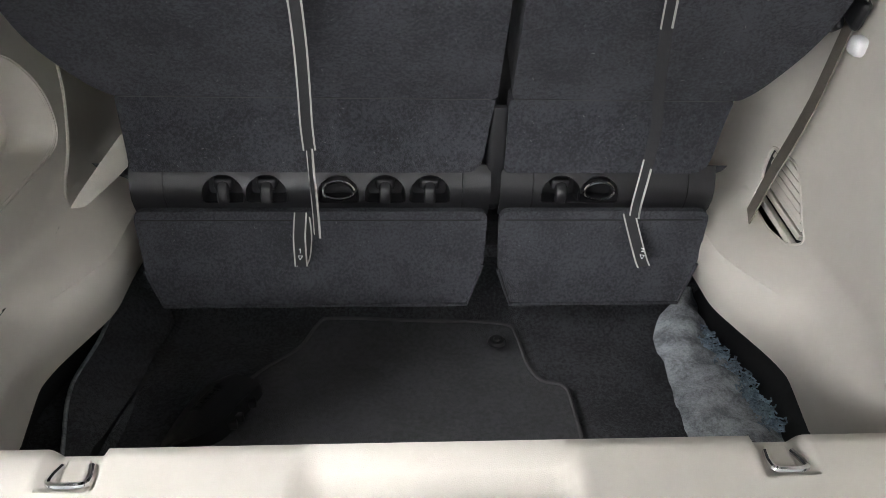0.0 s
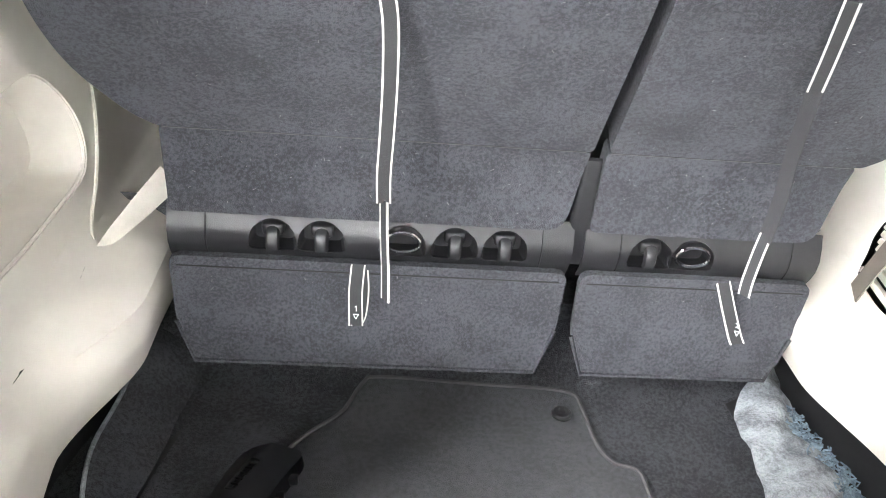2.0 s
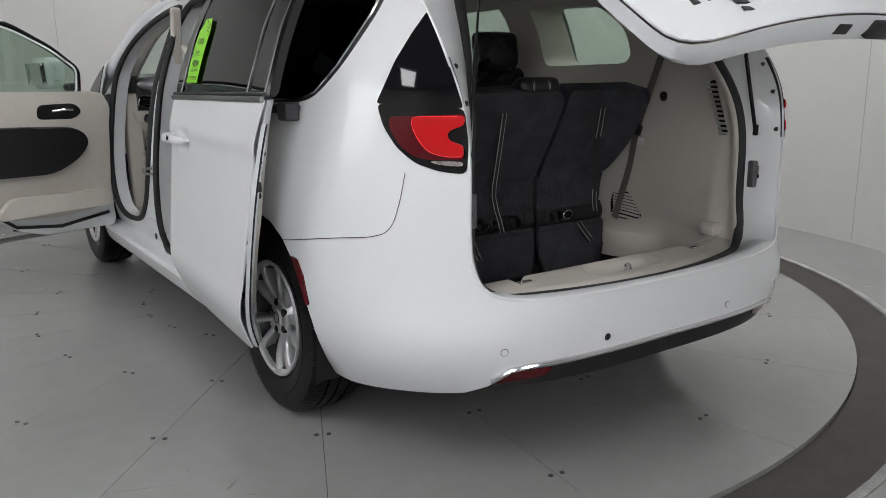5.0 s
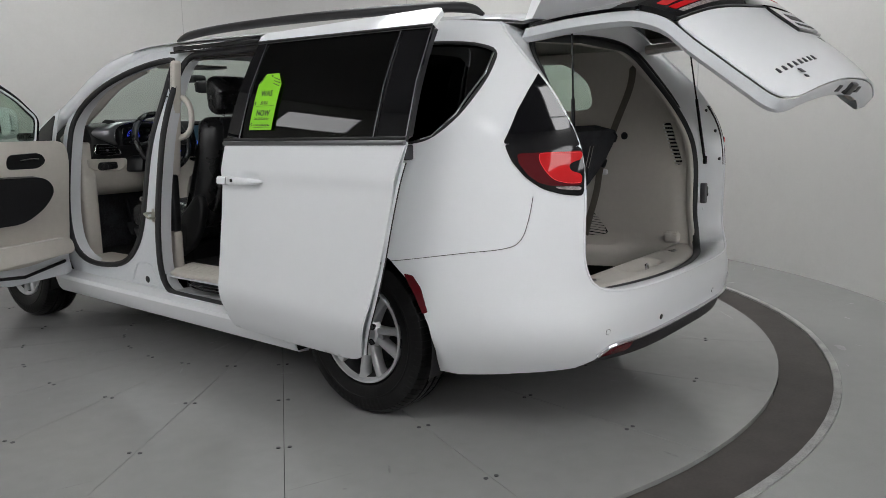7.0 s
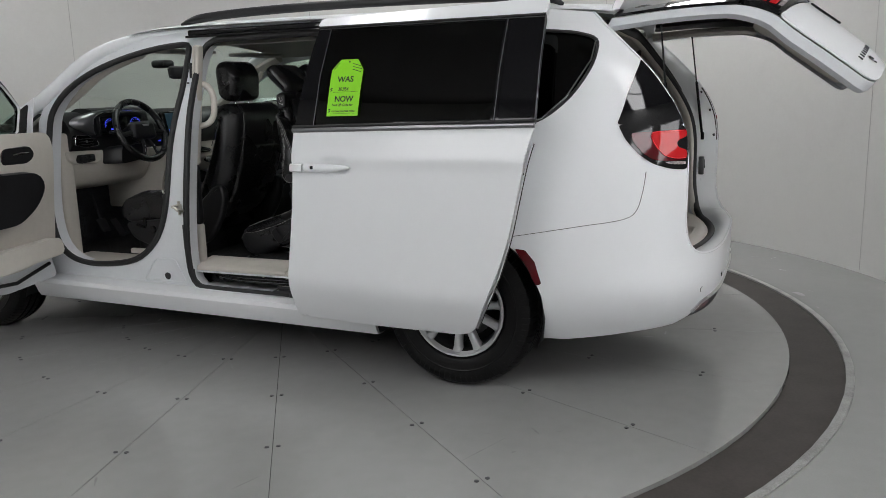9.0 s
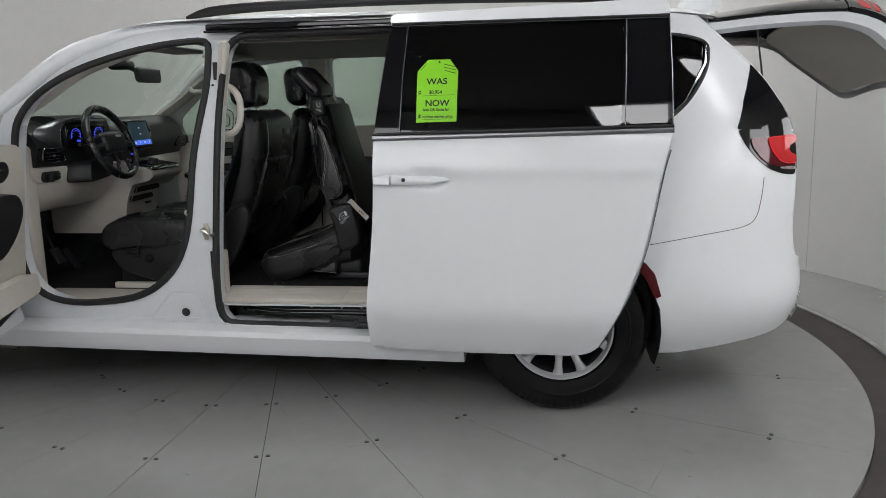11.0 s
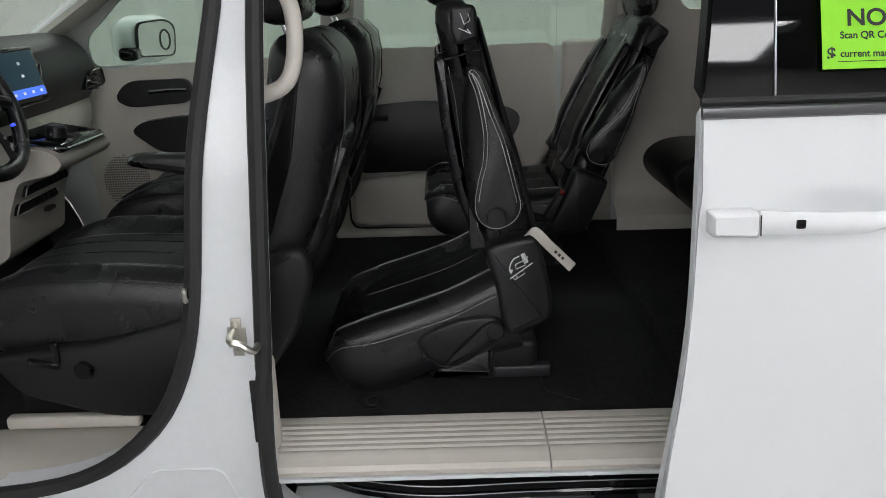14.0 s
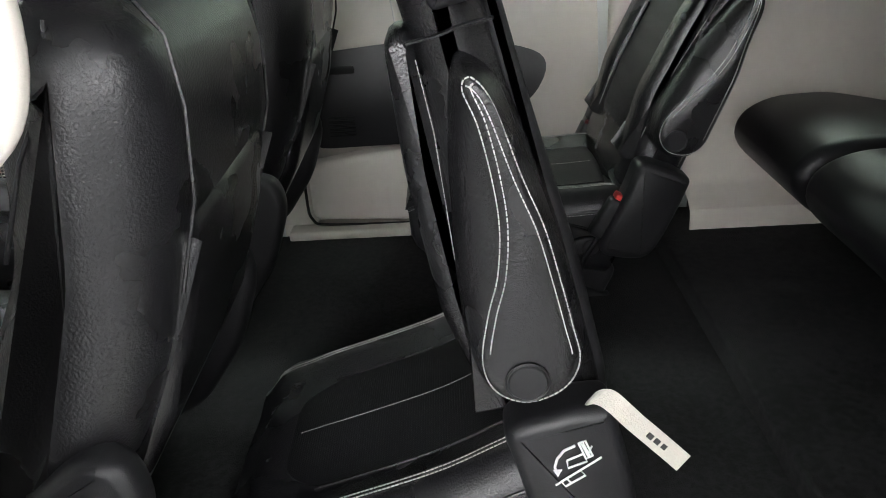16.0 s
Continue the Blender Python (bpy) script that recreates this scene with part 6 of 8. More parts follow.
dash = under_van(new("dashboard"))
dash["label"] = "black and beige dashboard"
across_x(Mesh(), rounded([(3.52, 1.03), (3.475, 1.12), (3.515, 1.22), (3.60, 1.275), (3.85, 1.26), (4.12, 1.13), (4.12, .95), (3.62, .95)], .05, 4), -.76, .76, 12, .05).out("upper_dash", PLASTIC, dash, "black upper dash pad")
across_x(Mesh(), rounded([(3.515, 1.055), (3.52, .94), (3.58, .84), (3.74, .80), (4.05, .79), (4.05, 1.02)], .05, 4), -.75, .75, 12, .05).out("lower_dash", BEIGE, dash, "beige lower dash")
across_x(Mesh(), rounded([(3.50, 1.12), (3.50, 1.235), (3.53, 1.285), (3.66, 1.295), (3.75, 1.24), (3.75, 1.10)], .04, 4), -.60, -.18, 6).out("cluster_hood", PLASTIC, dash, "black instrument hood")
Mesh().box((-.41, 3.499, 1.185), (.34, .01, .11), .03).out("instrument_panel", BLACKGLOSS, dash, "dark instrument cluster")
for x in (-.505, -.30):
    Mesh().tube([(x + .040 * math.cos(a), 3.492, 1.19 + .036 * math.sin(a)) for a in [radians(-20 + 11 * k) for k in range(21)]], .0013, 5).out("gauge_arc", BLUELED, dash, "blue lit gauge")
    for k in range(7):
        a = radians(-10 + 32 * k)
        Mesh().box((x + .031 * math.cos(a), 3.4915, 1.19 + .027 * math.sin(a)), (.005, .002, .0035), .0005).out("gauge_mark", BLUELED, dash)
Mesh().box((-.485, 3.4915, 1.165), (.030, .004, .010), .002).out("gauge_screen", BLUELED, dash)
# silver crescent round the cluster, broad towards the door
outer_ = smoothed([(-.628, 3.52, 1.135), (-.735, 3.545, 1.186), (-.752, 3.55, 1.218), (-.712, 3.545, 1.245), (-.62, 3.52, 1.272), (-.50, 3.505, 1.282), (-.36, 3.505, 1.281), (-.24, 3.505, 1.270)], 5)
inner_ = smoothed([(-.618, 3.497, 1.137), (-.634, 3.492, 1.172), (-.632, 3.492, 1.205), (-.622, 3.492, 1.235), (-.578, 3.492, 1.258), (-.50, 3.492, 1.269), (-.36, 3.492, 1.272), (-.24, 3.492, 1.264)], 5)
Mesh().loft([outer_, [p.lerp(q, .5) + Vector((0, -.016, .002)) for p, q in zip(outer_, inner_)], inner_, [q + Vector((.006, .02, -.002)) for q in inner_]], closed=False, cap=False).out("cluster_bezel", SATIN, dash, "satin silver crescent round the cluster", angle=70)
Mesh().tube(inner_, .0022, 6).out("bezel_line", CHROME, dash)
shield = rounded([(-.752, 1.142), (-.768, 1.086), (-.70, 1.071), (-.588, 1.076), (-.603, 1.108), (-.668, 1.138)], .014, 3)
vents = [(shield, 3.508, -.675, 1.105), ([(-x, z) for x, z in reversed(shield)], 3.508, .675, 1.105), (rounded([(.17, 1.11), (.21, 1.11), (.215, 1.20), (.175, 1.215)], .012, 3), 3.475, .19, 1.16)]
for ol, y, x, z in vents:
    vn = Mesh().loft([[Vector((a, y + .03, b)) for a, b in ol], [Vector((a, y, b)) for a, b in ol], [Vector((x + (a - x) * .88, y + .004, z + (b - z) * .88)) for a, b in ol]]).out("air_vent", BLACKGLOSS, dash, "black air vent")
    Mesh().tube([Vector((a, y, b)) for a, b in split(ol, .012)], .0024, 6, closed=True).out("vent_ring", CHROME, vn, "chrome vent outline")
    w = max(a for a, b in ol) - min(a for a, b in ol)
    for k in range(3):
        Mesh().box((x - .008, y - .001, z - .018 + .016 * k), (w * .62, .006, .003), .001).out("vane", PLASTIC, vn)
    Mesh().box((x - .01, y - .006, z - .002), (.010, .012, .012), .002).out("vent_tab", SATIN, vn)
sc = pose(.02, 3.455, 1.172, -12, 0, 0)
Mesh().box((0, 0, 0), (.25, .035, .165), .012).out("screen_bezel", BLACKGLOSS, dash, "gloss black screen bezel").matrix_basis = sc
Mesh().box((0, -.0185, .004), (.20, .003, .13), .002).out("screen", SCREENLIT, dash, "lit touch screen").matrix_basis = sc
Mesh().box((0, -.0205, -.048), (.20, .002, .026), .001).out("screen_bar", SCREENBLUE, dash, "blue screen menu bar").matrix_basis = sc
icon_mat = glow("icon_white", (.7, .75, .8), .5)
for x, z in ((-.075, -.048), (-.025, -.048), (.025, -.048), (.075, -.048), (0, .035), (0, 0.0)):
    Mesh().box((x, -.022, z), (.014, .001, .008), .002).out("screen_icon", icon_mat, dash).matrix_basis = sc
# light switch, knee panel
pod = rounded([(-.79, 1.052), (-.535, 1.045), (-.552, .992), (-.59, .966), (-.74, .972), (-.785, 1.0)], .016, 3)
Mesh().loft([[Vector((a, 3.58, b)) for a, b in pod], [Vector((a, 3.512 + .05 * (a / .75) ** 2, b)) for a, b in pod], [Vector((-.665 + (a + .665) * .93, 3.503 + .05 * (a / .75) ** 2, 1.01 + (b - 1.01) * .86)) for a, b in pod]]).out("switch_panel", BEIGE, dash, "raised beige switch panel")
plate_ = rounded([(-.735, .992), (-.722, 1.028), (-.61, 1.026), (-.606, .985), (-.72, .976)], .012, 3)
Mesh().loft([[Vector((x, y, z)) for x, z in plate_] for y in (3.56, 3.532)]).out("switch_plate", PLASTIC, dash)
Mesh().cyl((-.70, 3.54, 1.0), (-.70, 3.512, 1.0), .022, n=24, bevel=.004).out("light_knob", PLASTIC, dash, "round black light knob")
Mesh().box((-.70, 3.510, 1.0), (.006, .004, .036), .001).out("knob_grip", PLASTIC, dash)
for z in (1.012, .996):
    Mesh().box((-.637, 3.526, z), (.036, .012, .012), .003).out("dimmer_switch", PLASTIC, dash)
Mesh().loft([[Vector((x, y, z)) for x, z in rounded([(-.55 * k - .37 * (1 - k), .955), (-.53 * k - .37 * (1 - k), 1.06), (-.27, 1.07), (-.29, .975)], .03, 4)] for y, k in ((3.60, 1), (3.50, .95), (3.44, .7))]).out("column_cover", PLASTIC, dash, "black column cover")
# centre stack and console
across_x(Mesh(), rounded([(3.30, .99), (3.27, .958), (3.30, .93), (3.40, .91), (3.44, .82), (3.46, .70), (3.56, .64), (3.9, .64), (3.9, 1.02), (3.5, 1.03)], .02, 4), -.17, .17, 6, .03).out("console_front", BEIGE, dash, "beige centre stack")
Mesh().box((0, 3.36, 1.005), (.28, .16, .025), .01, Matrix.Rotation(radians(10), 4, "X")).out("shifter_panel", BLACKGLOSS, dash, "gloss black control panel")
Mesh().cyl((-.04, 3.34, 1.01), (-.04, 3.335, 1.045), .03, .027, 24, .005).out("shift_dial", PLASTIC, dash, "round shift dial")
Mesh().tube([(-.04 + .033 * math.cos(a), 3.338, 1.022 + .006 * math.sin(a)) for a in [k * math.pi / 10 for k in range(20)]], .003, 6, closed=True).out("dial_ring", CHROME, dash)
rim_ = rounded([(-.155, 3.275), (.155, 3.275), (.14, 3.44), (-.14, 3.44)], .045, 5)
Mesh().tube([Vector((x, y, .993 + (y - 3.275) * .16)) for x, y in split(rim_, .02)], .004, 6, closed=True).out("shelf_rim", CHROME, dash, "chrome rim of the control panel")
for z, x, w in ((.876, .0, .26), (.828, -.03, .24)):
    y = 3.417 + (.88 - z) * .44
    Mesh().box((x, y, z), (w, .03, .032), .008, Matrix.Rotation(radians(-22), 4, "X")).out("console_slot", CAVITY, dash, "dark console slot")
    Mesh().tube([Vector((x + a, y - .014 - b * .4, z + b)) for a, b in rounded([(-w / 2, -.018), (w / 2, -.018), (w / 2, .018), (-w / 2, .018)], .008, 3)], .0022, 5, closed=True).out("slot_rim", BEIGE, dash)
    for k in range(3):
        Mesh().cyl((x + .02 + .035 * k, y - .012, z), (x + .02 + .035 * k, y - .020, z), .010, n=12, bevel=.001).out("socket", PLASTIC, dash)
Mesh().box((.03, 3.428, .79), (.05, .014, .012), .003).out("bin_latch", PLASTIC, dash, "dark bin latch")
# steering wheel
wm = pose(-.37, 3.385, 1.15, -22, 0, 0)
whl = under_van(new("steering_wheel"))
whl["label"] = "black leather steering wheel"
Mesh().tube([wm @ Vector((.185 * math.cos(a), 0, .185 * math.sin(a))) for a in [2 * math.pi * k / 40 for k in range(40)]], .0195, 12, closed=True).out("wheel_rim", LEATHER, whl)
Mesh().puff(rounded([(-.03, -.06), (-.045, .03), (-.02, .055), (.02, .05), (.02, -.06)], .02, 3), 0, .098, .035).out("airbag_cover", PLASTIC, whl, "black horn pad").matrix_basis = wm
for a in (188, -8, 250, 290):
    d = Vector((math.cos(radians(a)), 0, math.sin(radians(a))))
    Mesh().tube([wm @ (d * .06), wm @ (d * .12 + Vector((0, -.012, 0))), wm @ (d * .18)], .015 if a in (188, -8) else .010, 8).out("spoke", PLASTIC, whl)
for a in (250, 290):
    d = Vector((math.cos(radians(a)), 0, math.sin(radians(a))))
    Mesh().tube([wm @ (d * .11 + Vector((0, -.018, 0))), wm @ (d * .15 + Vector((0, -.012, 0)))], .005, 6).out("spoke_trim", ALLOY, whl, "silver spoke trim")
Mesh().box((0, -.05, .015), (.05, .004, .012), .002).out("wheel_badge", ALLOY, whl).matrix_basis = wm
Mesh().box((.085, -.03, -.085), (.02, .004, .008), .002).out("button_light", BLUELED, whl).matrix_basis = wm
Mesh().cyl((-.37, 3.40, 1.14), (-.37, 3.62, 1.08), .05, .06, 20).out("column_shroud", PLASTIC, whl)
for sx in (-1, 1):
    Mesh().tube([(-.37 + sx * .05, 3.46, 1.13), (-.37 + sx * .14, 3.45, 1.14), (-.37 + sx * .19, 3.445, 1.15)], .009, 8).out("stalk", PLASTIC, whl)
# pedals
pd = Mesh().box((-.42, 3.72, .56), (.07, .015, .09), .006, Matrix.Rotation(radians(-30), 4, "X")).tube([(-.42, 3.74, .60), (-.40, 3.82, .75)], .008, 8)
vpart(pd, "brake_pedal", DARKMETAL, None, "dark brake pedal")
vpart(Mesh().box((-.28, 3.74, .52), (.05, .012, .13), .005, Matrix.Rotation(radians(-35), 4, "X")), "accelerator_pedal", DARKMETAL)
vpart(Mesh().box((0, 3.95, .75), (1.45, .05, .75), .01), "firewall", CARPET, None, "black firewall carpet")
# inside mirror, visors, windscreen pillar trims
vpart(Mesh().puff(rounded([(3.335, 1.455), (3.35, 1.535), (3.375, 1.54), (3.37, 1.455)], .012, 3), .02, .125, .03).tube([(.02, 3.37, 1.50), (.02, 3.46, 1.54), (.02, 3.52, 1.55)], .014, 8).box((.0, 3.50, 1.555), (.10, .12, .05), .02), "inside_mirror", PLASTIC, None, "black inside mirror")
for sx in (-1, 1):
    vpart(Mesh().tube(smoothed([(sx * .66, 3.05, 1.59), (sx * .70, 3.30, 1.50), (sx * .735, 3.52, 1.36), (sx * .77, 3.85, 1.16)], 5), .035, 8, flat=.8), "pillar_trim", TRIM, None, "grey-beige windscreen pillar trim")
    if sx > 0:
        vpart(Mesh().tube(smoothed([(sx * .63, 3.18, 1.50), (sx * .615, 3.22, 1.44), (sx * .63, 3.36, 1.41), (sx * .66, 3.42, 1.43)], 5), .016, 8), "assist_grip", TRIM)
    vpart(Mesh().box((sx * .36, 3.02, 1.60), (.40, .16, .02), .008), "sun_visor", HEADLINER, None, "grey sun visor")


def seam(m, pts, r=.0016):
    """A double row of stitches along a line."""
    pts = [Vector(p) for p in pts]
    for e in (-.0032, .0032):
        row = []
        for i, p in enumerate(pts):
            d = (pts[min(i + 1, len(pts) - 1)] - pts[max(i - 1, 0)]).normalized()
            side = Vector((0, -d.z, d.y)) if abs(p.x) > .21 else Vector((1, 0, 0))
            row.append(p + side * e)
        m.tube(row, .0008, 5)
    return m


def stitches(pts, side, rows=(-.0036, .0036), length=.0042, gap=.0016, r=.0009):
    """Single thread stitches laid end to end along a line, in one or more rows set apart along side."""
    m = Mesh()
    pts = [Vector(p) for p in pts]
    run = sum((b - a).length for a, b in zip(pts, pts[1:]))
    n = max(2, int(run / (length + gap)) * 4)
    line = resample(pts, n + 1)
    for e in rows:
        for k in range(0, n - 3, 4):
            a, b = line[k], line[k + 3]
            d = (line[k + 3] - line[k]).normalized()
            s_ = Vector((0, -d.z, d.y)) if side == "flat" else Vector(side)
            m.tube([a + s_ * e, (a + b) / 2 + s_ * e, b + s_ * e], r, 4)
    return m


def hide_dots(name, base, pitch):
    """Perforated hide: rows of small dark holes."""
    m = mat(name, base, .42, var=.2, scale=6, bump=.3, bump_scale=420, spec=.3)
    nt = m.node_tree
    bsdf = nt.nodes["Principled BSDF"]
    co = nt.nodes.new("ShaderNodeTexCoord")
    vo = nt.nodes.new("ShaderNodeTexVoronoi")
    vo.voronoi_dimensions = "2D"
    vo.inputs["Scale"].default_value = 1 / pitch
    vo.inputs["Randomness"].default_value = 0.0
    nt.links.new(co.outputs["Object"], vo.inputs["Vector"])
    st = nt.nodes.new("ShaderNodeMapRange")
    st.inputs["From Min"].default_value, st.inputs["From Max"].default_value = .20, .28
    st.inputs["To Min"].default_value, st.inputs["To Max"].default_value = .12, 1.0
    nt.links.new(vo.outputs["Distance"], st.inputs["Value"])
    old = bsdf.inputs["Base Color"].links[0].from_socket
    sc_ = nt.nodes.new("ShaderNodeVectorMath")
    sc_.operation = "SCALE"
    nt.links.new(old, sc_.inputs[0])
    nt.links.new(st.outputs["Result"], sc_.inputs["Scale"])
    nt.links.new(sc_.outputs["Vector"], bsdf.inputs["Base Color"])
    bp = bsdf.inputs["Normal"].links[0].from_node
    b2 = nt.nodes.new("ShaderNodeBump")
    b2.inputs["Strength"].default_value = .5
    b2.inputs["Distance"].default_value = .001
    nt.links.new(st.outputs["Result"], b2.inputs["Height"])
    nt.links.new(bp.outputs["Normal"], b2.inputs["Normal"])
    nt.links.new(b2.outputs["Normal"], bsdf.inputs["Normal"])
    return m


PERF = hide_dots("perforated_leather", (.012, .012, .0135), .0036)
SEAT_EDGE = curve([(.0, .03), (.07, .006), (.157, -.037), (.26, -.073), (.375, -.108), (.43, -.122), (.467, -.140)])
SEAT_LOW = curve([(.0, -.15), (.07, -.165), (.208, -.20), (.268, -.229), (.339, -.252), (.39, -.249), (.43, -.226), (.455, -.18), (.467, -.150)])
SEAT_BOW = curve([(0, .006), (.06, .004), (.12, -.001), (.14, .004), (.165, .013), (.185, .019), (.20, .017), (.214, .008), (.226, -.006), (.235, -.024)])


def seat_top(x, y):
    """The upper face of a second-row cushion: raised bolsters round a flatter middle."""
    w = .235 - .022 * ease(.40, .467, y) ** 2
    k = abs(x) / w * .235
    front = ease(.33, .43, y)
    return SEAT_EDGE(y) + .012 * (1 - ease(.42, .466, y)) + SEAT_BOW(k) * (1 - .45 * front) - .010 * ease(.43, .467, y) * (k / .235) ** 2


def second_row_seat(at, label, lean=0.0, marked=True):
    """A captain's chair; its hinge is the origin, and lean tips its back rearwards."""
    st = thing("captain_chair", label, "car seat", "second-row seats", at=at)
    tip = Matrix.Translation((0, .02, 0)) @ Matrix.Rotation(radians(lean), 4, "X") @ Matrix.Translation((0, -.02, 0))

    def back(m, name, material, lab="", angle=38):
        m.v = [tip @ p for p in m.v]
        return m.out(name, material, st, lab, angle)

    # cushion: sections from the hinge to the front lip
    rings = []
    for y in [.0, .03, .07, .12, .17, .22, .27, .32, .36, .39, .415, .435, .448, .457, .463, .467]:
        w = .235 - .022 * ease(.40, .467, y) ** 2
        ring = [Vector((x * w, y, seat_top(x * w, y))) for x in (-1, -.97, -.93, -.87, -.8, -.72, -.62, -.55, -.48, -.3, 0, .3, .48, .55, .62, .72, .8, .87, .93, .97, 1)]
        zt, zb = seat_top(w, y), min(SEAT_LOW(y), seat_top(w, y) - .004)
        side = [(w + .003 * math.sin(math.pi * t), zt + (zb - zt) * t) for t in (.12, .35, .6, .82)] + [(w * .95, zb + (zt - zb) * .04), (w * .85, zb)]
        ring += [Vector((a, y, b)) for a, b in side] + [Vector((-a, y, b)) for a, b in reversed(side)]
        rings.append(ring)
    Mesh().loft(rings).out("cushion", LEATHER, st, "black leather cushion", angle=50)
    for sx in (-1, 1):
        edge_y = [.462 - .0235 * k for k in range(18)]
        Mesh().tube([Vector((sx * (.2355 - .022 * ease(.40, .467, y) ** 2), y, seat_top(.235, y) - .002)) for y in edge_y], .0028, 6).out("piping", LEATHER, st)
        stitches([Vector((sx * (.238 - .022 * ease(.40, .467, y) ** 2), y, seat_top(.235, y) - .008)) for y in edge_y], "flat", (0,), r=.0006).out("stitching", LEATHER if sx > 0 else THREAD, st)
        stitches([Vector((sx * .187, y, seat_top(.187, y) + .0012)) for y in [.435 - .0235 * k for k in range(17)]], (1, 0, 0)).out("stitching", THREAD, st)
        stitches([Vector((sx * (.187 + .0215 * t), .437 + .022 * t * (1 - .4 * t), seat_top(.187 + .0215 * t, .437 + .022 * t * (1 - .4 * t)) + .001)) for t in (0, .3, .6, 1)], (1, 0, 0), (0,), r=.0006).out("stitching", THREAD, st)
        Mesh().tube([Vector((sx * (.128 - .0 * k), y, seat_top(.128, y) + .0015)) for k, y in enumerate([.335 - .02 * k for k in range(14)])], .0022, 6).out("piping", LEATHER, st)
    INS = rounded([(-.126, .33), (-.085, .385), (.085, .385), (.126, .33), (.126, .06), (-.126, .06)], [.03, .03, .03, .03, .005, .005], 4)
    plate("seat_insert", INS, [], lambda a, b: Vector((a, b, seat_top(a, b) - .001)), PERF, st, "perforated black insert", .03, .0035)
    stitches([Vector((0, y, seat_top(0, y) + .0032)) for y in [.375 - .02 * k for k in range(16)]], (1, 0, 0), (0,), r=.0006).out("stitching", THREAD, st)

    # backrest
    prof = [(.075, .03), (.098, .12), (.122, .22), (.140, .30), (.152, .38), (.160, .49), (.178, .56), (.186, .60), (.176, .632), (.115, .632), (.098, .57), (.072, .475), (.045, .395), (.018, .315), (-.004, .225), (-.026, .135), (-.040, .05), (-.02, .0)]
    back(Mesh().puff(rounded(prof, .02, 3), 0, .225, .05, 7), "backrest", LEATHER, "black leather backrest", 50)
    back(Mesh().puff(rounded([(.10, .12), (.138, .25), (.160, .40), (.176, .55), (.16, .56), (.12, .35), (.08, .12)], .02, 3), 0, .125, .014, 4), "back_insert", PERF, "perforated black insert")
    for sx in (-1, 1):
        back(Mesh().puff(rounded([(.095, .08), (.150, .22), (.178, .38), (.190, .52), (.165, .53), (.10, .25)], .02, 3), sx * .177, .040, .024, 5), "bolster", LEATHER)
        back(stitches([Vector((sx * .135, y + .004, z)) for y, z in ((.10, .12), (.138, .25), (.161, .40), (.180, .55))], (1, 0, 0)), "stitching", THREAD)
        back(stitches([Vector((sx * .2262, y, z)) for y, z in ((.158, .50), (.145, .43), (.138, .36), (.132, .30), (.118, .22), (.100, .15))], "flat", (0,), r=.0007), "stitching", THREAD)
        back(Mesh().tube([Vector((sx * .2255, y, z)) for y, z in ((.166, .515), (.14, .520), (.11, .530), (.085, .534))], .0022, 6), "fold_seam", LEATHER)
    back(Mesh().puff(rounded([(.09, .60), (.05, .45), (.0, .28), (-.035, .13), (-.045, .05), (-.03, .05), (.0, .12), (.08, .45), (.105, .60)], .01, 2), 0, .19, .012, 3), "back_shell", PLASTIC, "black plastic seatback shell")
    hr = rounded([(.300, .762), (.258, .782), (.232, .776), (.150, .690), (.141, .655), (.150, .628), (.183, .616), (.290, .714)], [.03, .03, .03, .03, .02, .02, .03, .03], 4)
    back(Mesh().puff(hr, 0, .135, .042, 6), "headrest", LEATHER, "black leather headrest", 50)
    for sx in (-1, 1):
        back(stitches([Vector((sx * .1275, y, z)) for y, z in ((.282, .745), (.245, .758), (.17, .685), (.158, .655))], "flat", (0,), r=.0007), "stitching", THREAD)
        back(Mesh().cyl((sx * .055, .140, .60), (sx * .055, .165, .66), .0065, n=12), "headrest_post", CHROME, "chrome headrest post")
    # folded-up armrest: a broad teardrop with a turned front edge
    face = [(.110, .498), (.092, .475), (.068, .407), (.048, .357), (.034, .306), (.021, .253), (.013, .212), (.028, .180), (.064, .165), (.096, .179), (.109, .214), (.102, .267), (.092, .308), (.089, .359), (.095, .408), (.106, .457), (.118, .488)]
    rim = [(.115, .506), (.084, .480), (.058, .407), (.038, .357), (.022, .306), (.010, .253), (.003, .212), (.020, .168), (.064, .153), (.102, .168), (.122, .214), (.128, .267), (.131, .308), (.132, .359), (.133, .408), (.131, .457), (.126, .495)]
    fc, rm = (smoothed([(0, a, b) for a, b in o], 4, closed=True) for o in (face, rim))
    cy = sum(p.y for p in fc) / len(fc)
    arm = Mesh().loft([[Vector((-.226, p.y, p.z)) for p in rm], [Vector((-.262, p.y, p.z)) for p in rm], [Vector((-.280, p.y + (q.y - p.y) * .3, p.z + (q.z - p.z) * .3)) for p, q in zip(rm, fc)], [Vector((-.292, p.y + (q.y - p.y) * .75, p.z + (q.z - p.z) * .75)) for p, q in zip(rm, fc)], [Vector((-.2955, q.y, q.z)) for q in fc], [Vector((-.2985, cy + (q.y - cy) * .72, .32 + (q.z - .32) * .93)) for q in fc]])
    back(arm, "armrest", LEATHER, "folded-up black leather armrest", 60)
    loop = fc + [fc[0]]
    back(stitches([Vector((-.2962, q.y, q.z)) for q in loop], "flat", (0,)), "stitching", THREAD)
    back(stitches([Vector((-.2984, q.y, q.z)) for q in fc[29:] + fc[:25] if q.z > .215], "flat", (.0075,)), "stitching", THREAD)
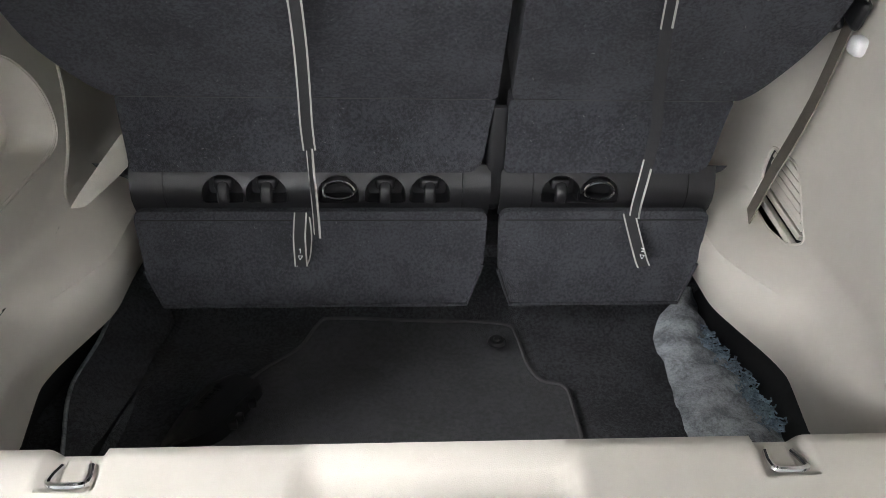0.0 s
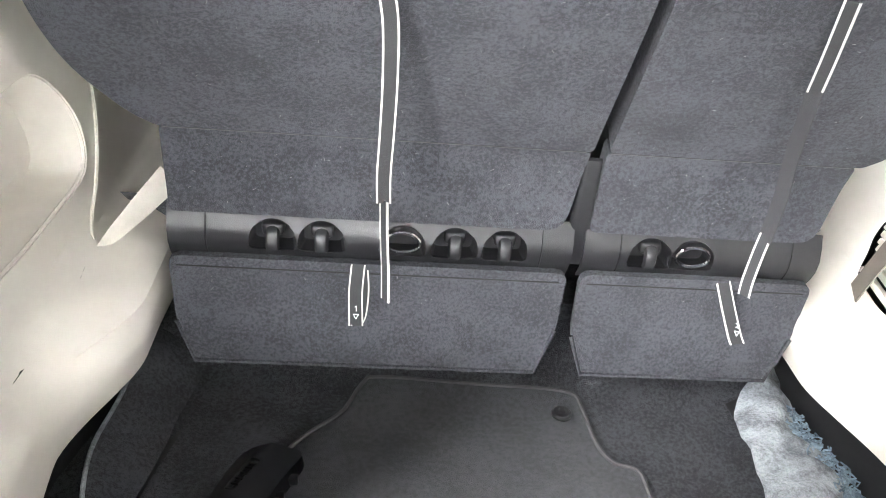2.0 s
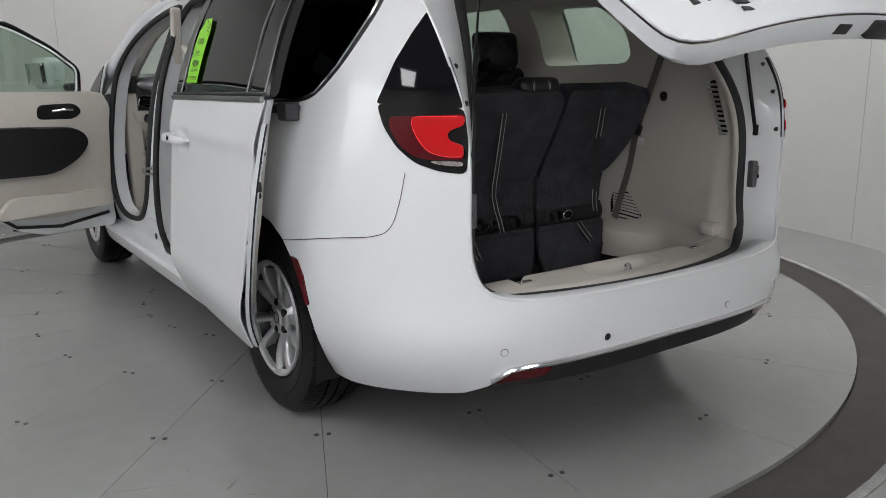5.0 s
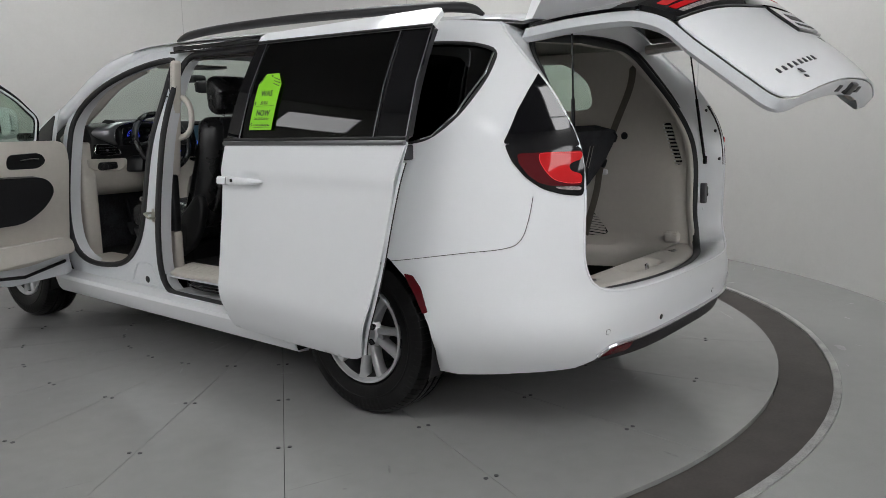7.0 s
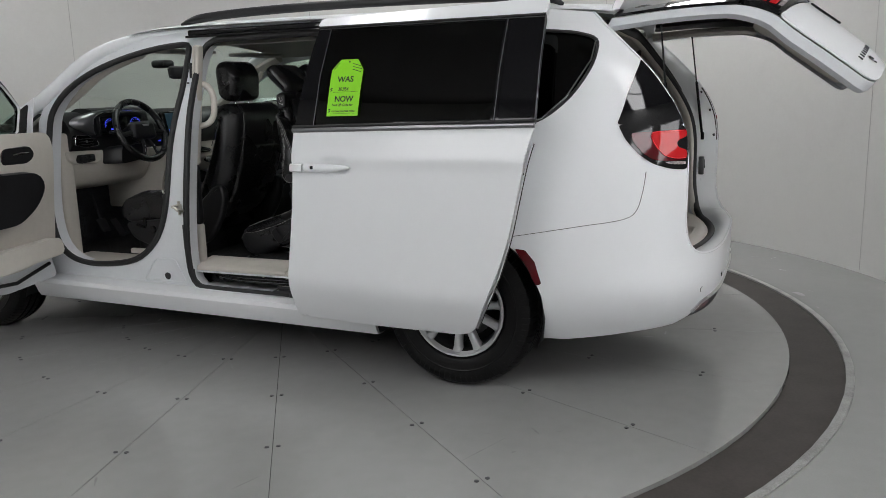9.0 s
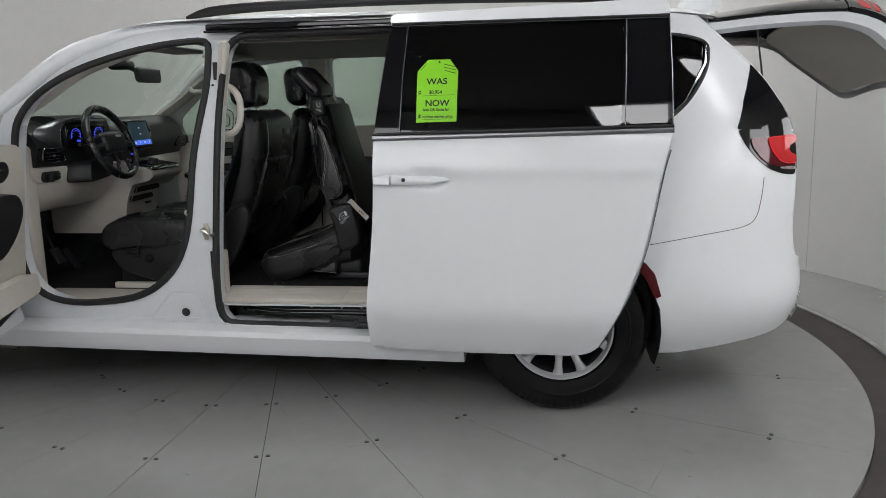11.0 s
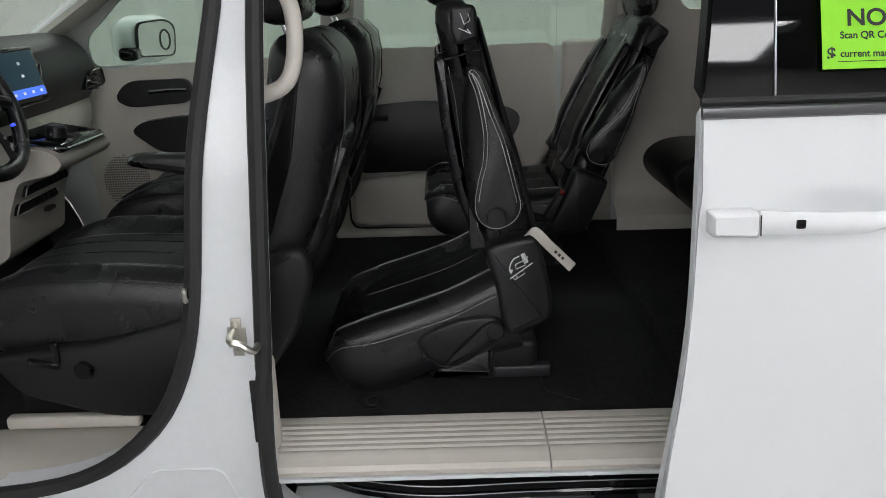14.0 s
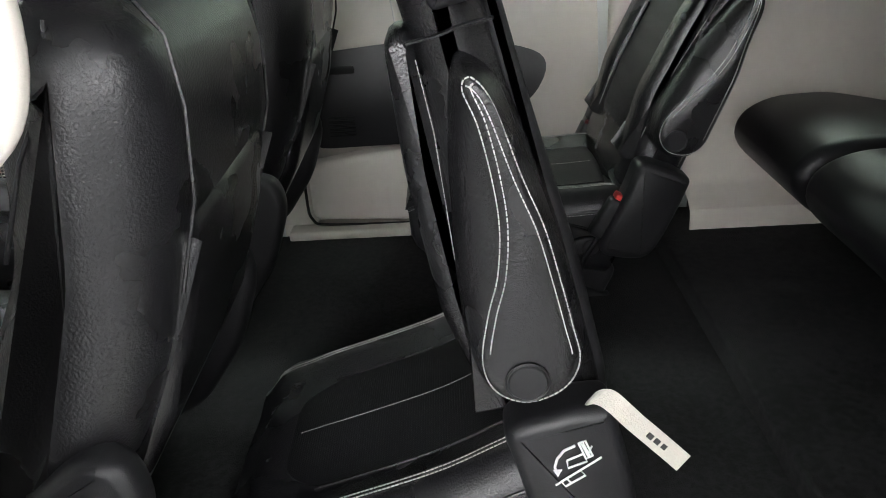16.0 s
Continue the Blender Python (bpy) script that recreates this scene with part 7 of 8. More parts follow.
    back(Mesh().cyl((-.28, .065, .191), (-.3025, .065, .191), .0215, n=28, bevel=.003).tube([(-.3005, .065 + .0215 * math.cos(k * .2618), .191 + .0215 * math.sin(k * .2618)) for k in range(24)], .0014, 5, closed=True), "armrest_pivot", PLASTIC, "round pivot cap")
    cap = rounded([(.153, .612), (.150, .622), (.105, .624), (.098, .612), (.097, .555), (.141, .543), (.153, .573)], .008, 3)
    back(Mesh().puff(cap, -.226, .02, .010, 4), "release_cap", PLASTIC, "black release cap with white symbol")
    if marked:
        sy = Mesh()
        for pts in (((.132, .607), (.124, .585)), ((.124, .585), (.112, .592), (.116, .606)), ((.136, .578), (.110, .566)), ((.110, .566), (.118, .575))):
            sy.tube([Vector((-.2462, y, z)) for y, z in pts], .0012, 4)
        back(sy, "symbol", WHITEMARK)
    # hinge covers, lever and skirts
    for sx in (-1, 1):
        hc = rounded([(.090, .108), (.076, .124), (.016, .140), (-.025, .143), (-.044, .077), (-.059, .006), (-.062, -.040), (-.036, -.068), (.026, -.094), (.048, -.075), (.060, .0), (.075, .060)], [.012, .012, .01, .012, .05, .05, .025, .03, .02, .02, .05, .03], 4)
        (back if lean else lambda m, *q: m.out(q[0], q[1], st, q[2], 40))(Mesh().puff(hc, sx * .252, .034, .017, 5), "hinge_cover", PLASTIC, "black plastic hinge cover")
        ov = rounded([(.246, -.114), (.215, -.089), (.147, -.064), (.08, -.056), (.044, -.070), (.040, -.106), (.069, -.128), (.104, -.152), (.15, -.180), (.19, -.182), (.224, -.156)], .02, 4)
        Mesh().puff(ov, sx * .228, .018, .009, 4).out("recliner_cover", PLASTIC, st, "black recliner cover")
        Mesh().tube([Vector((sx * .2405, y, z)) for y, z in ov], .0024, 6, closed=True).out("cover_piping", LEATHER, st)
        lv = rounded([(.044, -.078), (.052, -.104), (.078, -.116), (.105, -.142), (.15, -.174), (.184, -.174), (.168, -.150), (.13, -.112), (.095, -.076), (.066, -.064)], .012, 3)
        Mesh().puff(lv, sx * .240, .016, .008, 4).out("recline_lever", PLASTIC, st, "black recline lever")
        Mesh().cyl((sx * .245, .066, -.090), (sx * .2585, .066, -.090), .0205, n=24, bevel=.003).out("hinge_cap", PLASTIC, st)
        Mesh().tube([Vector((sx * .247, y, z)) for y, z in ((.206, -.094), (.195, -.112), (.172, -.135))], .0012, 5).out("cover_gap", CAVITY, st)
    if marked:
        sy = Mesh()
        mark = lambda *q: [Vector((-.2875, .016 - (a - 918) * .00118, .075 - (b - 512) * .00118)) for a, b in q]
        sy.tube(mark((919, 491), (909, 496), (903, 505), (901, 514), (903, 520)), .0016, 5)
        sy.add(mark((899, 517), (908, 517), (904, 526)), [(0, 1, 2)])
        sy.tube(mark((902, 535), (943, 505)), .0013, 5)
        sy.tube(mark((922, 488), (928, 486), (935, 503), (929, 506), (922, 488)), .0013, 5).tube(mark((925, 488), (932, 504)), .0022, 5)
        sy.tube(mark((912, 507), (927, 500), (930, 509), (913, 516), (912, 507)), .0013, 5)
        sy.tube(mark((907, 531), (924, 519), (929, 525), (911, 537), (907, 531)), .0013, 5).tube(mark((912, 528), (916, 533)), .0011, 5)
        sy.tube(mark((931, 500), (934, 492)), .0011, 5)
        sy.out("symbol", WHITEMARK, st)
        Mesh().ribbon(smoothed([(-.262, .004, .126), (-.270, -.004, .146), (-.276, -.020, .150), (-.280, -.048, .122), (-.284, -.075, .096), (-.287, -.101, .070)], 5), (.18, -.68, .70), .0110, .0012).out("pull_loop", LOOP, st, "cream fabric pull loop")
        for k in range(5):
            q = Vector((-.2845, -.062 - .0075 * k, .108 - .0072 * k))
            Mesh().ribbon([q, q + Vector((-.0004, -.0045, -.0043))], (.18, -.68, .70), .0030, .0016).out("printed_bar", BLACKMARK, st)
        Mesh().box((-.255, .012, .128), (.02, .018, .012), .003).out("loop_anchor", PLASTIC, st)
    Mesh().puff(rounded([(.226, -.206), (.16, -.178), (.10, -.148), (.068, -.125), (.066, -.216), (.12, -.223), (.18, -.221)], .012, 3), 0, .232, .016, 4).out("base_flap", LEATHER, st, "black leather skirt")
    stitches([Vector((-.2325, y, z)) for y, z in ((.19, -.192), (.13, -.198), (.078, -.200), (.074, -.15))], "flat", (0,), r=.0006).out("stitching", THREAD, st)
    Mesh().box((0, .09, -.19), (.38, .26, .10), .02).out("seat_base", PLASTIC, st, "black seat base")
    for x in (-.18, .18):
        Mesh().box((x, .03, -.222), (.03, .20, .03), .006).out("floor_rail", DARKMETAL, st, "dark steel floor rail")
    Mesh().box((.215, .06, .02), (.05, .03, .09), .008).out("buckle", PLASTIC, st, "black belt buckle")
    Mesh().box((.215, .062, .068), (.04, .022, .014), .004).out("buckle_button", REDLENS, st, "red buckle button")
    return st


chair = second_row_seat((-.36, 2.08, .72), "black leather captain's chair with grey stitching, tipped forward")
other = second_row_seat((.503, 1.824, .679), "black leather captain's chair with grey stitching, upright", 12.0, False)
other.rotation_euler.x = radians(24)
bk = thing("belt_buckle", "black seat belt buckle with red button beside the seat", "belt buckle", at=(.245, 1.885, .690))
Mesh().box((0, 0, 0), (.03, .05, .095), .008, Matrix.Rotation(radians(30), 4, "X")).out("buckle_body", PLASTIC, bk)
Mesh().box((0, -.026, .047), (.026, .036, .014), .004, Matrix.Rotation(radians(30), 4, "X")).out("buckle_button", mat("red_button", (.45, .02, .02), .4), bk, "red push button")
Mesh().tube([(0, .02, -.04), (0, .05, -.09), (.02, .06, -.14)], .010, 8, flat=.5).out("buckle_stalk", PLASTIC, bk)


def front_seat():
    st = thing("front_seat", "black leather front seat with grey stitching", "car seat", "front seats", at=(-.415, 2.95, .42))
    o = Vector((0, 2.95, .42))
    L = lambda pts: [(y - o.y, z - o.z) for y, z in pts]
    edge_z = curve([(2.74, .735), (2.85, .757), (3.0, .768), (3.15, .768), (3.25, .755), (3.31, .728), (3.345, .690)])
    low_z = curve([(2.74, .60), (3.0, .605), (3.2, .625), (3.30, .65), (3.345, .680)])
    bow = curve([(0, .010), (.05, .009), (.11, .004), (.135, .001), (.15, .010), (.18, .030), (.205, .036), (.225, .029), (.243, .008), (.255, -.018)])
    half = lambda y: .255 - .03 * ease(3.26, 3.345, y) ** 2
    top_z = lambda x, y: edge_z(y) + .016 * (1 - ease(3.26, 3.344, y)) + bow(abs(x) / half(y) * .255) * (1 - .75 * ease(3.12, 3.30, y))
    rings = []
    for y in (2.74, 2.80, 2.87, 2.94, 3.01, 3.08, 3.14, 3.19, 3.23, 3.265, 3.29, 3.31, 3.325, 3.336, 3.345):
        w = half(y)
        ring = [Vector((x * w, y - o.y, top_z(x * w, y) - o.z)) for x in (-1, -.96, -.9, -.84, -.78, -.7, -.62, -.56, -.5, -.3, 0, .3, .5, .56, .62, .7, .78, .84, .9, .96, 1)]
        zt = top_z(w, y)
        zb = min(low_z(y), zt - .004)
        side = [(w + .005 * math.sin(math.pi * t), zt + (zb - zt) * t) for t in (.15, .4, .65, .88)] + [(w * .94, zb)]
        ring += [Vector((p, y - o.y, q - o.z)) for p, q in side] + [Vector((-p, y - o.y, q - o.z)) for p, q in reversed(side)]
        rings.append(ring)
    Mesh().loft(rings).out("cushion", LEATHER, st, "black leather cushion", angle=50)
    INF = rounded([(-.132, 3.20), (-.10, 3.25), (.10, 3.25), (.132, 3.20), (.132, 2.78), (-.132, 2.78)], [.03, .03, .03, .03, .005, .005], 4)
    plate("seat_insert", INF, [], lambda p, q: Vector((p, q - o.y, top_z(p, q) - o.z - .001)), PERF, st, "perforated black insert", .03, .0035)
    for x in (-.045, .045):
        Mesh().tube([Vector((x, y - o.y, top_z(x, y) - o.z + .0015)) for y in [3.235 - .03 * k for k in range(15)]], .0026, 6).out("piping", LEATHER, st)
    for sx in (-1, 1):
        stitches([Vector((sx * .140, y - o.y, top_z(.140, y) - o.z + .001)) for y in [3.25 - .03 * k for k in range(15)]], (1, 0, 0), (0,)).out("stitching", THREAD, st)
        Mesh().tube([Vector((sx * (half(y) - .012), y - o.y, top_z(half(y) - .012, y) - o.z + .0005)) for y in [3.335 - .03 * k for k in range(19)]], .0026, 6).out("piping", LEATHER, st)
    Mesh().puff(rounded(L([(2.74, .66), (2.65, .70), (2.565, .82), (2.508, .95), (2.468, 1.10), (2.458, 1.20), (2.475, 1.262), (2.53, 1.305), (2.60, 1.29), (2.64, 1.05), (2.78, .80)]), .04, 4), 0, .268, .085, 8).out("backrest", LEATHER, st, "black leather backrest")
    Mesh().puff(rounded(L([(2.68, .66), (2.60, .72), (2.53, .84), (2.484, .98), (2.470, 1.06), (2.482, 1.075), (2.52, .98), (2.60, .80), (2.72, .66)]), .01, 3), 0, .185, .03, 4).out("map_pocket", LEATHER, st, "seatback map pocket")
    for sx in (-1, 1):
        Mesh().tube([Vector((sx * x, y - o.y, z - o.z)) for x, y, z in ((.150, 2.500, 1.293), (.165, 2.465, 1.255), (.176, 2.455, 1.19), (.182, 2.461, 1.10), (.186, 2.49, 1.0))], .0022, 6).out("seam", LEATHER, st)
        Mesh().tube([Vector((sx * x, y - o.y, z - o.z)) for x, y, z in ((.240, 2.535, 1.283), (.254, 2.54, 1.235), (.264, 2.575, 1.17), (.268, 2.61, 1.08))], .0024, 6).out("seam", LEATHER, st)
        Mesh().puff(rounded(L([(2.78, .50), (2.66, .56), (2.575, .68), (2.535, .80), (2.55, .86), (2.60, .87), (2.68, .80), (2.80, .70)]), .035, 4), sx * .262, .026, .018, 4).out("recliner_shell", PLASTIC, st, "black plastic recliner shell")
    Mesh().puff(rounded(L([(2.545, 1.32), (2.535, 1.46), (2.575, 1.525), (2.645, 1.53), (2.68, 1.49), (2.665, 1.335), (2.61, 1.305)]), .03, 4), 0, .13, .045, 5).out("headrest", LEATHER, st, "black leather headrest")
    for x in (-.06, .06):
        Mesh().cyl((x, 2.575 - o.y, 1.25 - o.z), (x, 2.60 - o.y, 1.33 - o.z), .007, n=12).out("headrest_post", CHROME, st, "chrome headrest post")
    for sx in (-1, 1):
        Mesh().puff(rounded(L([(3.26, .64), (3.20, .545), (3.0, .485), (2.78, .49), (2.70, .56), (2.68, .70), (2.78, .72), (3.0, .665)]), .04, 4), sx * .265, .03, .018, 4).out("side_shield", PLASTIC, st, "black plastic side shield")
        Mesh().cyl((sx * .29, 3.045 - o.y, .608 - o.z), (sx * .306, 3.045 - o.y, .608 - o.z), .021, n=20, bevel=.004).out("lumbar_knob", BLACKGLOSS, st)
        Mesh().box((sx * .297, 3.13 - o.y, .625 - o.z), (.012, .07, .016), .005, Matrix.Rotation(radians(12), 4, "X")).box((sx * .297, 3.10 - o.y, .65 - o.z), (.012, .018, .05), .005).out("seat_switch", BLACKGLOSS, st)
    Mesh().box((0, 3.0 - o.y, .50 - o.z), (.42, .50, .16), .02).out("seat_base", PLASTIC, st, "black seat base")
    Mesh().puff(rounded(L([(2.80, .90), (2.84, .97), (3.10, .975), (3.12, .945), (2.9, .90)]), .025, 3), .285, .03, .02, 4).out("armrest", LEATHER, st, "fold-down armrest")
    return st


fs = front_seat()
copy_thing(fs, pose(.40, 2.95, .42))

# ---- third row, seen from behind: two sections ----
yback = curve([(.38, .862), (.62, .852), (.80, .854), (.84, .842), (1.12, .676), (1.20, .655)])


def back_pt(d):
    return lambda x, z: Vector((x, yback(z) + d, z))


def third_row(x0, x1, wide, upper, hooks, rings, strap, label):
    st = thing("third_row_seat", label, "car seat", "third-row sections", at=((x0 + x1) / 2, 1.15, .47))

    def p(name, ol, d, material, lab="", thick=.02, step=.035, holes=()):
        return on(plate(name, ol, list(holes), back_pt(d), material, None, lab, step, thick, flip=True), st)

    p("backrest", rounded(upper, [.008] + [.035] * (len(upper) - 2) + [.008], 4), 0, PILE, "black carpeted seatback", .11)
    p("lower_back", rounded([(x0 + .005, .690), (x1 - .02, .690), (x1 - .002, .8295), (x0 + .004, .8295)], [.01, .03, .006, .006], 3), .001, PILE, "", .03)
    ra = [(x0, .60), (x1, .60), (x1, .70), (x0, .70)]
    arches = []
    for hx in hooks + rings:
        arches.append(rounded([(hx - .038, .632), (hx - .034, .668), (hx - .014, .684), (hx + .014, .684), (hx + .034, .668), (hx + .038, .632)], .012, 3))
    rail = lambda x, z: Vector((x, .866 - .020 * math.sin(math.pi * min(1, max(0, (z - .60) / .10))), z))
    on(plate("hook_rail", ra, arches, rail, PLASTIC, None, "black plastic hook rail", .02, .004, flip=True), st)
    for ex in (x0 + .058, x1 - .05):
        on(Mesh().tube([rail(ex, .605 + .0092 * k) - Vector((0, .0015, 0)) for k in range(11)], .0012, 5).out("rail_joint", CAVITY), st)
    for hx, ar in zip(hooks + rings, arches):
        m = Mesh().loft([[Vector((a, .850, b)) for a, b in ar], [Vector((hx + (a - hx) * .85, .885, b)) for a, b in ar]], cap=False)
        n0 = len(ar)
        m.f.append(tuple(range(n0, 2 * n0)))
        on(m.out("hook_recess", PLASTIC), st)
        if hx in hooks:
            on(Mesh().tube(smoothed([(hx, .882, .668), (hx, .862, .668), (hx, .850, .660), (hx, .846, .645), (hx, .848, .636)], 4), .011, 8, flat=.7, up=(0, 1, 0)).box((hx, .868, .665), (.034, .03, .022), .006).out("hook", PLASTIC, None, "black bag hook"), st)
        else:
            on(Mesh().tube([Vector((hx + .027 * math.cos(a), .846, .655 + (.022 if math.sin(a) > 0 else .014) * math.sin(a))) for a in [k * math.pi / 12 for k in range(24)]], .003, 6, closed=True).out("anchor_ring", CHROME, None, "chrome anchor ring"), st)
    fx0, fx1 = x0 + .0, x1 - .003
    fl = [(fx0, .622), (fx1, .622), (fx1 - .002, .51), (fx1 - .03, .425), (fx0 + .03, .425), (fx0 + .004, .50)]
    on(plate("seat_flap", rounded(fl, .02, 3), [], lambda x, z: Vector((x, yback(z) - .016 - .022 * max(0, (.60 - z) / .175) ** 2, z)), PILE, None, "black carpeted lower flap", .025, .014, flip=True), st)
    on(Mesh().tube([Vector((fx0 + .012 + (fx1 - fx0 - .024) * k / 12, yback(.604) - .0165, .604)) for k in range(13)], .0016, 5).out("flap_seam", CAVITY), st)
    on(Mesh().tube([Vector((x, yback(z) - .017 - .022 * max(0, (.60 - z) / .175) ** 2, z)) for x, z in ((fx0 + .004, .50), (fx0 + .03, .427), (fx1 - .03, .427), (fx1 - .004, .51))], .004, 6).out("flap_hem", PILE), st)
    on(Mesh().tube([Vector((x0 + .01 + (x1 - x0 - .02) * k / 12, yback(.831) + .002, .831)) for k in range(13)], .002, 5).out("fold_seam", RUBBER), st)
    # pale lint and rub marks
    rg = random.Random(int(1000 * (x1 - x0)))
    li = Mesh()
    for k in range(int(330 * (x1 - x0))):
        zl = rg.choice((rg.uniform(.84, 1.17), rg.uniform(.45, .60), rg.uniform(.70, .815)))
        q = Vector((rg.uniform(x0 + .03, x1 - .03), yback(zl) - (.018 if zl < .62 else .002), zl))
        a, l = rg.uniform(0, 3.14), rg.uniform(.001, .006)
        li.tube([q, q + Vector((l * math.cos(a), -.0004, l * math.sin(a)))], rg.uniform(.0002, .0004), 3)
    on(tagged(li.out("lint", LINT), kind="stuff"), st)
    # cushion and front of the seat
    on(Mesh().puff(rounded([(1.55, .765), (1.54, .83), (1.47, .868), (1.34, .872), (1.0, .80), (.93, .62), (1.0, .58), (1.48, .70)], .045, 4), (x0 + x1) / 2, (x1 - x0) / 2 - .003, .03).out("cushion", PLASTIC, None, "black leather cushion"), st)
    on(Mesh().box(((x0 + x1) / 2, 1.12, .52), (x1 - x0 - .1, .30, .16), .02).out("seat_base", PLASTIC), st)
    # straps
    for nm, path, side, half in strap:
        b = on(Mesh().ribbon(smoothed(path, 5), side, half, .0009).out(nm, WEB, None, "black webbing strap with white edges"), st)
        s_ = Vector(side).normalized()
        for e in (-1, 1) if nm != "strap_twist" else ():
            ed = Mesh().ribbon([q + s_ * e * (half - .0010) for q in smoothed(path, 5)], side, .0013, .0013).out("strap_edge", WEBEDGE, b, "white strap edge")
            ed.matrix_parent_inverse = Matrix()
    return st


S1 = [("strap", [(-.199, .650, 1.12), (-.186, .678, 1.06), (-.182, .70, .98), (-.182, .718, .90), (-.183, .731, .835), (-.181, .735, .79)], (1, .05, 0), .0098),
      ("strap", [(-.181, .735, .795), (-.178, .722, .745), (-.174, .705, .70), (-.172, .692, .66)], (.62, -.78, 0), .0082),
      ("pull_tab", [(-.214, .836, .620), (-.216, .812, .585), (-.214, .792, .555), (-.213, .785, .540)], (1, .0, 0), .0112),
      ("pull_tab", [(-.208, .838, .618), (-.204, .825, .58), (-.206, .80, .55), (-.212, .786, .540)], (1, .2, 0), .009)]
S2 = [("strap", [(.317, .655, 1.12), (.325, .675, 1.05), (.330, .69, 1.0)], (.75, -.65, 0), .009), ("strap_twist", [(.330, .69, 1.005), (.345, .715, .90), (.354, .722, .84), (.352, .722, .77)], (.55, -.83, 0), .0105), ("strap", [(.352, .722, .78), (.350, .722, .75), (.342, .71, .71), (.338, .70, .69)], (.75, -.65, 0), .0085),
      ("pull_tab", [(.376, .838, .620), (.384, .815, .59), (.394, .785, .555), (.399, .774, .543)], (1, .0, .22), .0112)]
t60 = third_row(-.505, .122, True, [(-.502, .832), (-.535, .855), (-.585, .93), (-.60, 1.0), (-.60, 1.19), (.090, 1.195), (.112, 1.16), (.122, .832)], [-.347, -.272, -.065, .014], [-.147], S1, "wide black carpeted third-row seatback, upright, with straps")
t40 = third_row(.140, .530, True, [(.146, .832), (.130, 1.16), (.150, 1.195), (.60, 1.195), (.61, 1.0), (.595, .93), (.56, .855), (.535, .832)], [.249], [.318], S2, "narrow black carpeted third-row seatback, upright, with straps")
for c, num, st_, tl in ((Vector((-.2135, .7865, .560)), 1, t60, 0), (Vector((.3945, .7815, .562)), 2, t40, 12)):
    R = Matrix.Translation(c) @ Matrix.Rotation(radians(-58), 4, "X") @ Matrix.Rotation(radians(tl), 4, "Y")
    mk = Mesh()
    bars = [((0, 0, .0095), (.0012, .0008, .009)), ((-.0012, 0, .0125), (.003, .0008, .0011))] if num == 1 else [((0, 0, .0135), (.005, .0008, .0011)), ((.001, 0, .0105), (.0012, .0008, .006)), ((0, 0, .007), (.005, .0008, .0011))]
    for q, d in bars:
        mk.box(R @ Vector((q[0], -.0022, q[2])), d, .0001, R.to_3x3().to_4x4())
    for a, b in (((-.004, 0), (.004, 0)), ((.004, 0), (0, -.008)), ((0, -.008), (-.004, 0))):
        mk.tube([R @ Vector((a[0], -.0022, a[1])), R @ Vector((b[0], -.0022, b[1]))], .0006, 4)
    on(mk.out("tab_mark", WHITEMARK), st_)
on(Mesh().puff(rounded([(.66, 1.19), (.67, 1.245), (.72, 1.25), (.76, 1.22), (.75, 1.18)], .02, 3), 0.0, .10, .03).out("folded_headrest", PLASTIC, None, "folded black headrest"), t60)
for x in (-.045, .035):
    on(Mesh().tube(smoothed([(x, .70, 1.165), (x, .675, 1.19), (x, .668, 1.215), (x, .675, 1.235)], 4), .0075, 8).out("headrest_post", CHROME, None, "chrome headrest post"), t60)
on(Mesh().puff(rounded([(.88, .62), (.91, .72), (.885, .80), (.86, .82), (.86, .62)], .02, 3), .131, .018, .01).out("hinge_tower", PLASTIC, None, "black hinge tower in the gap"), t40)
on(Mesh().tube(smoothed([(.56, .655, 1.185), (.575, .645, 1.16), (.585, .66, 1.13)], 5), .006, 6).out("release_loop", WEB), t40)

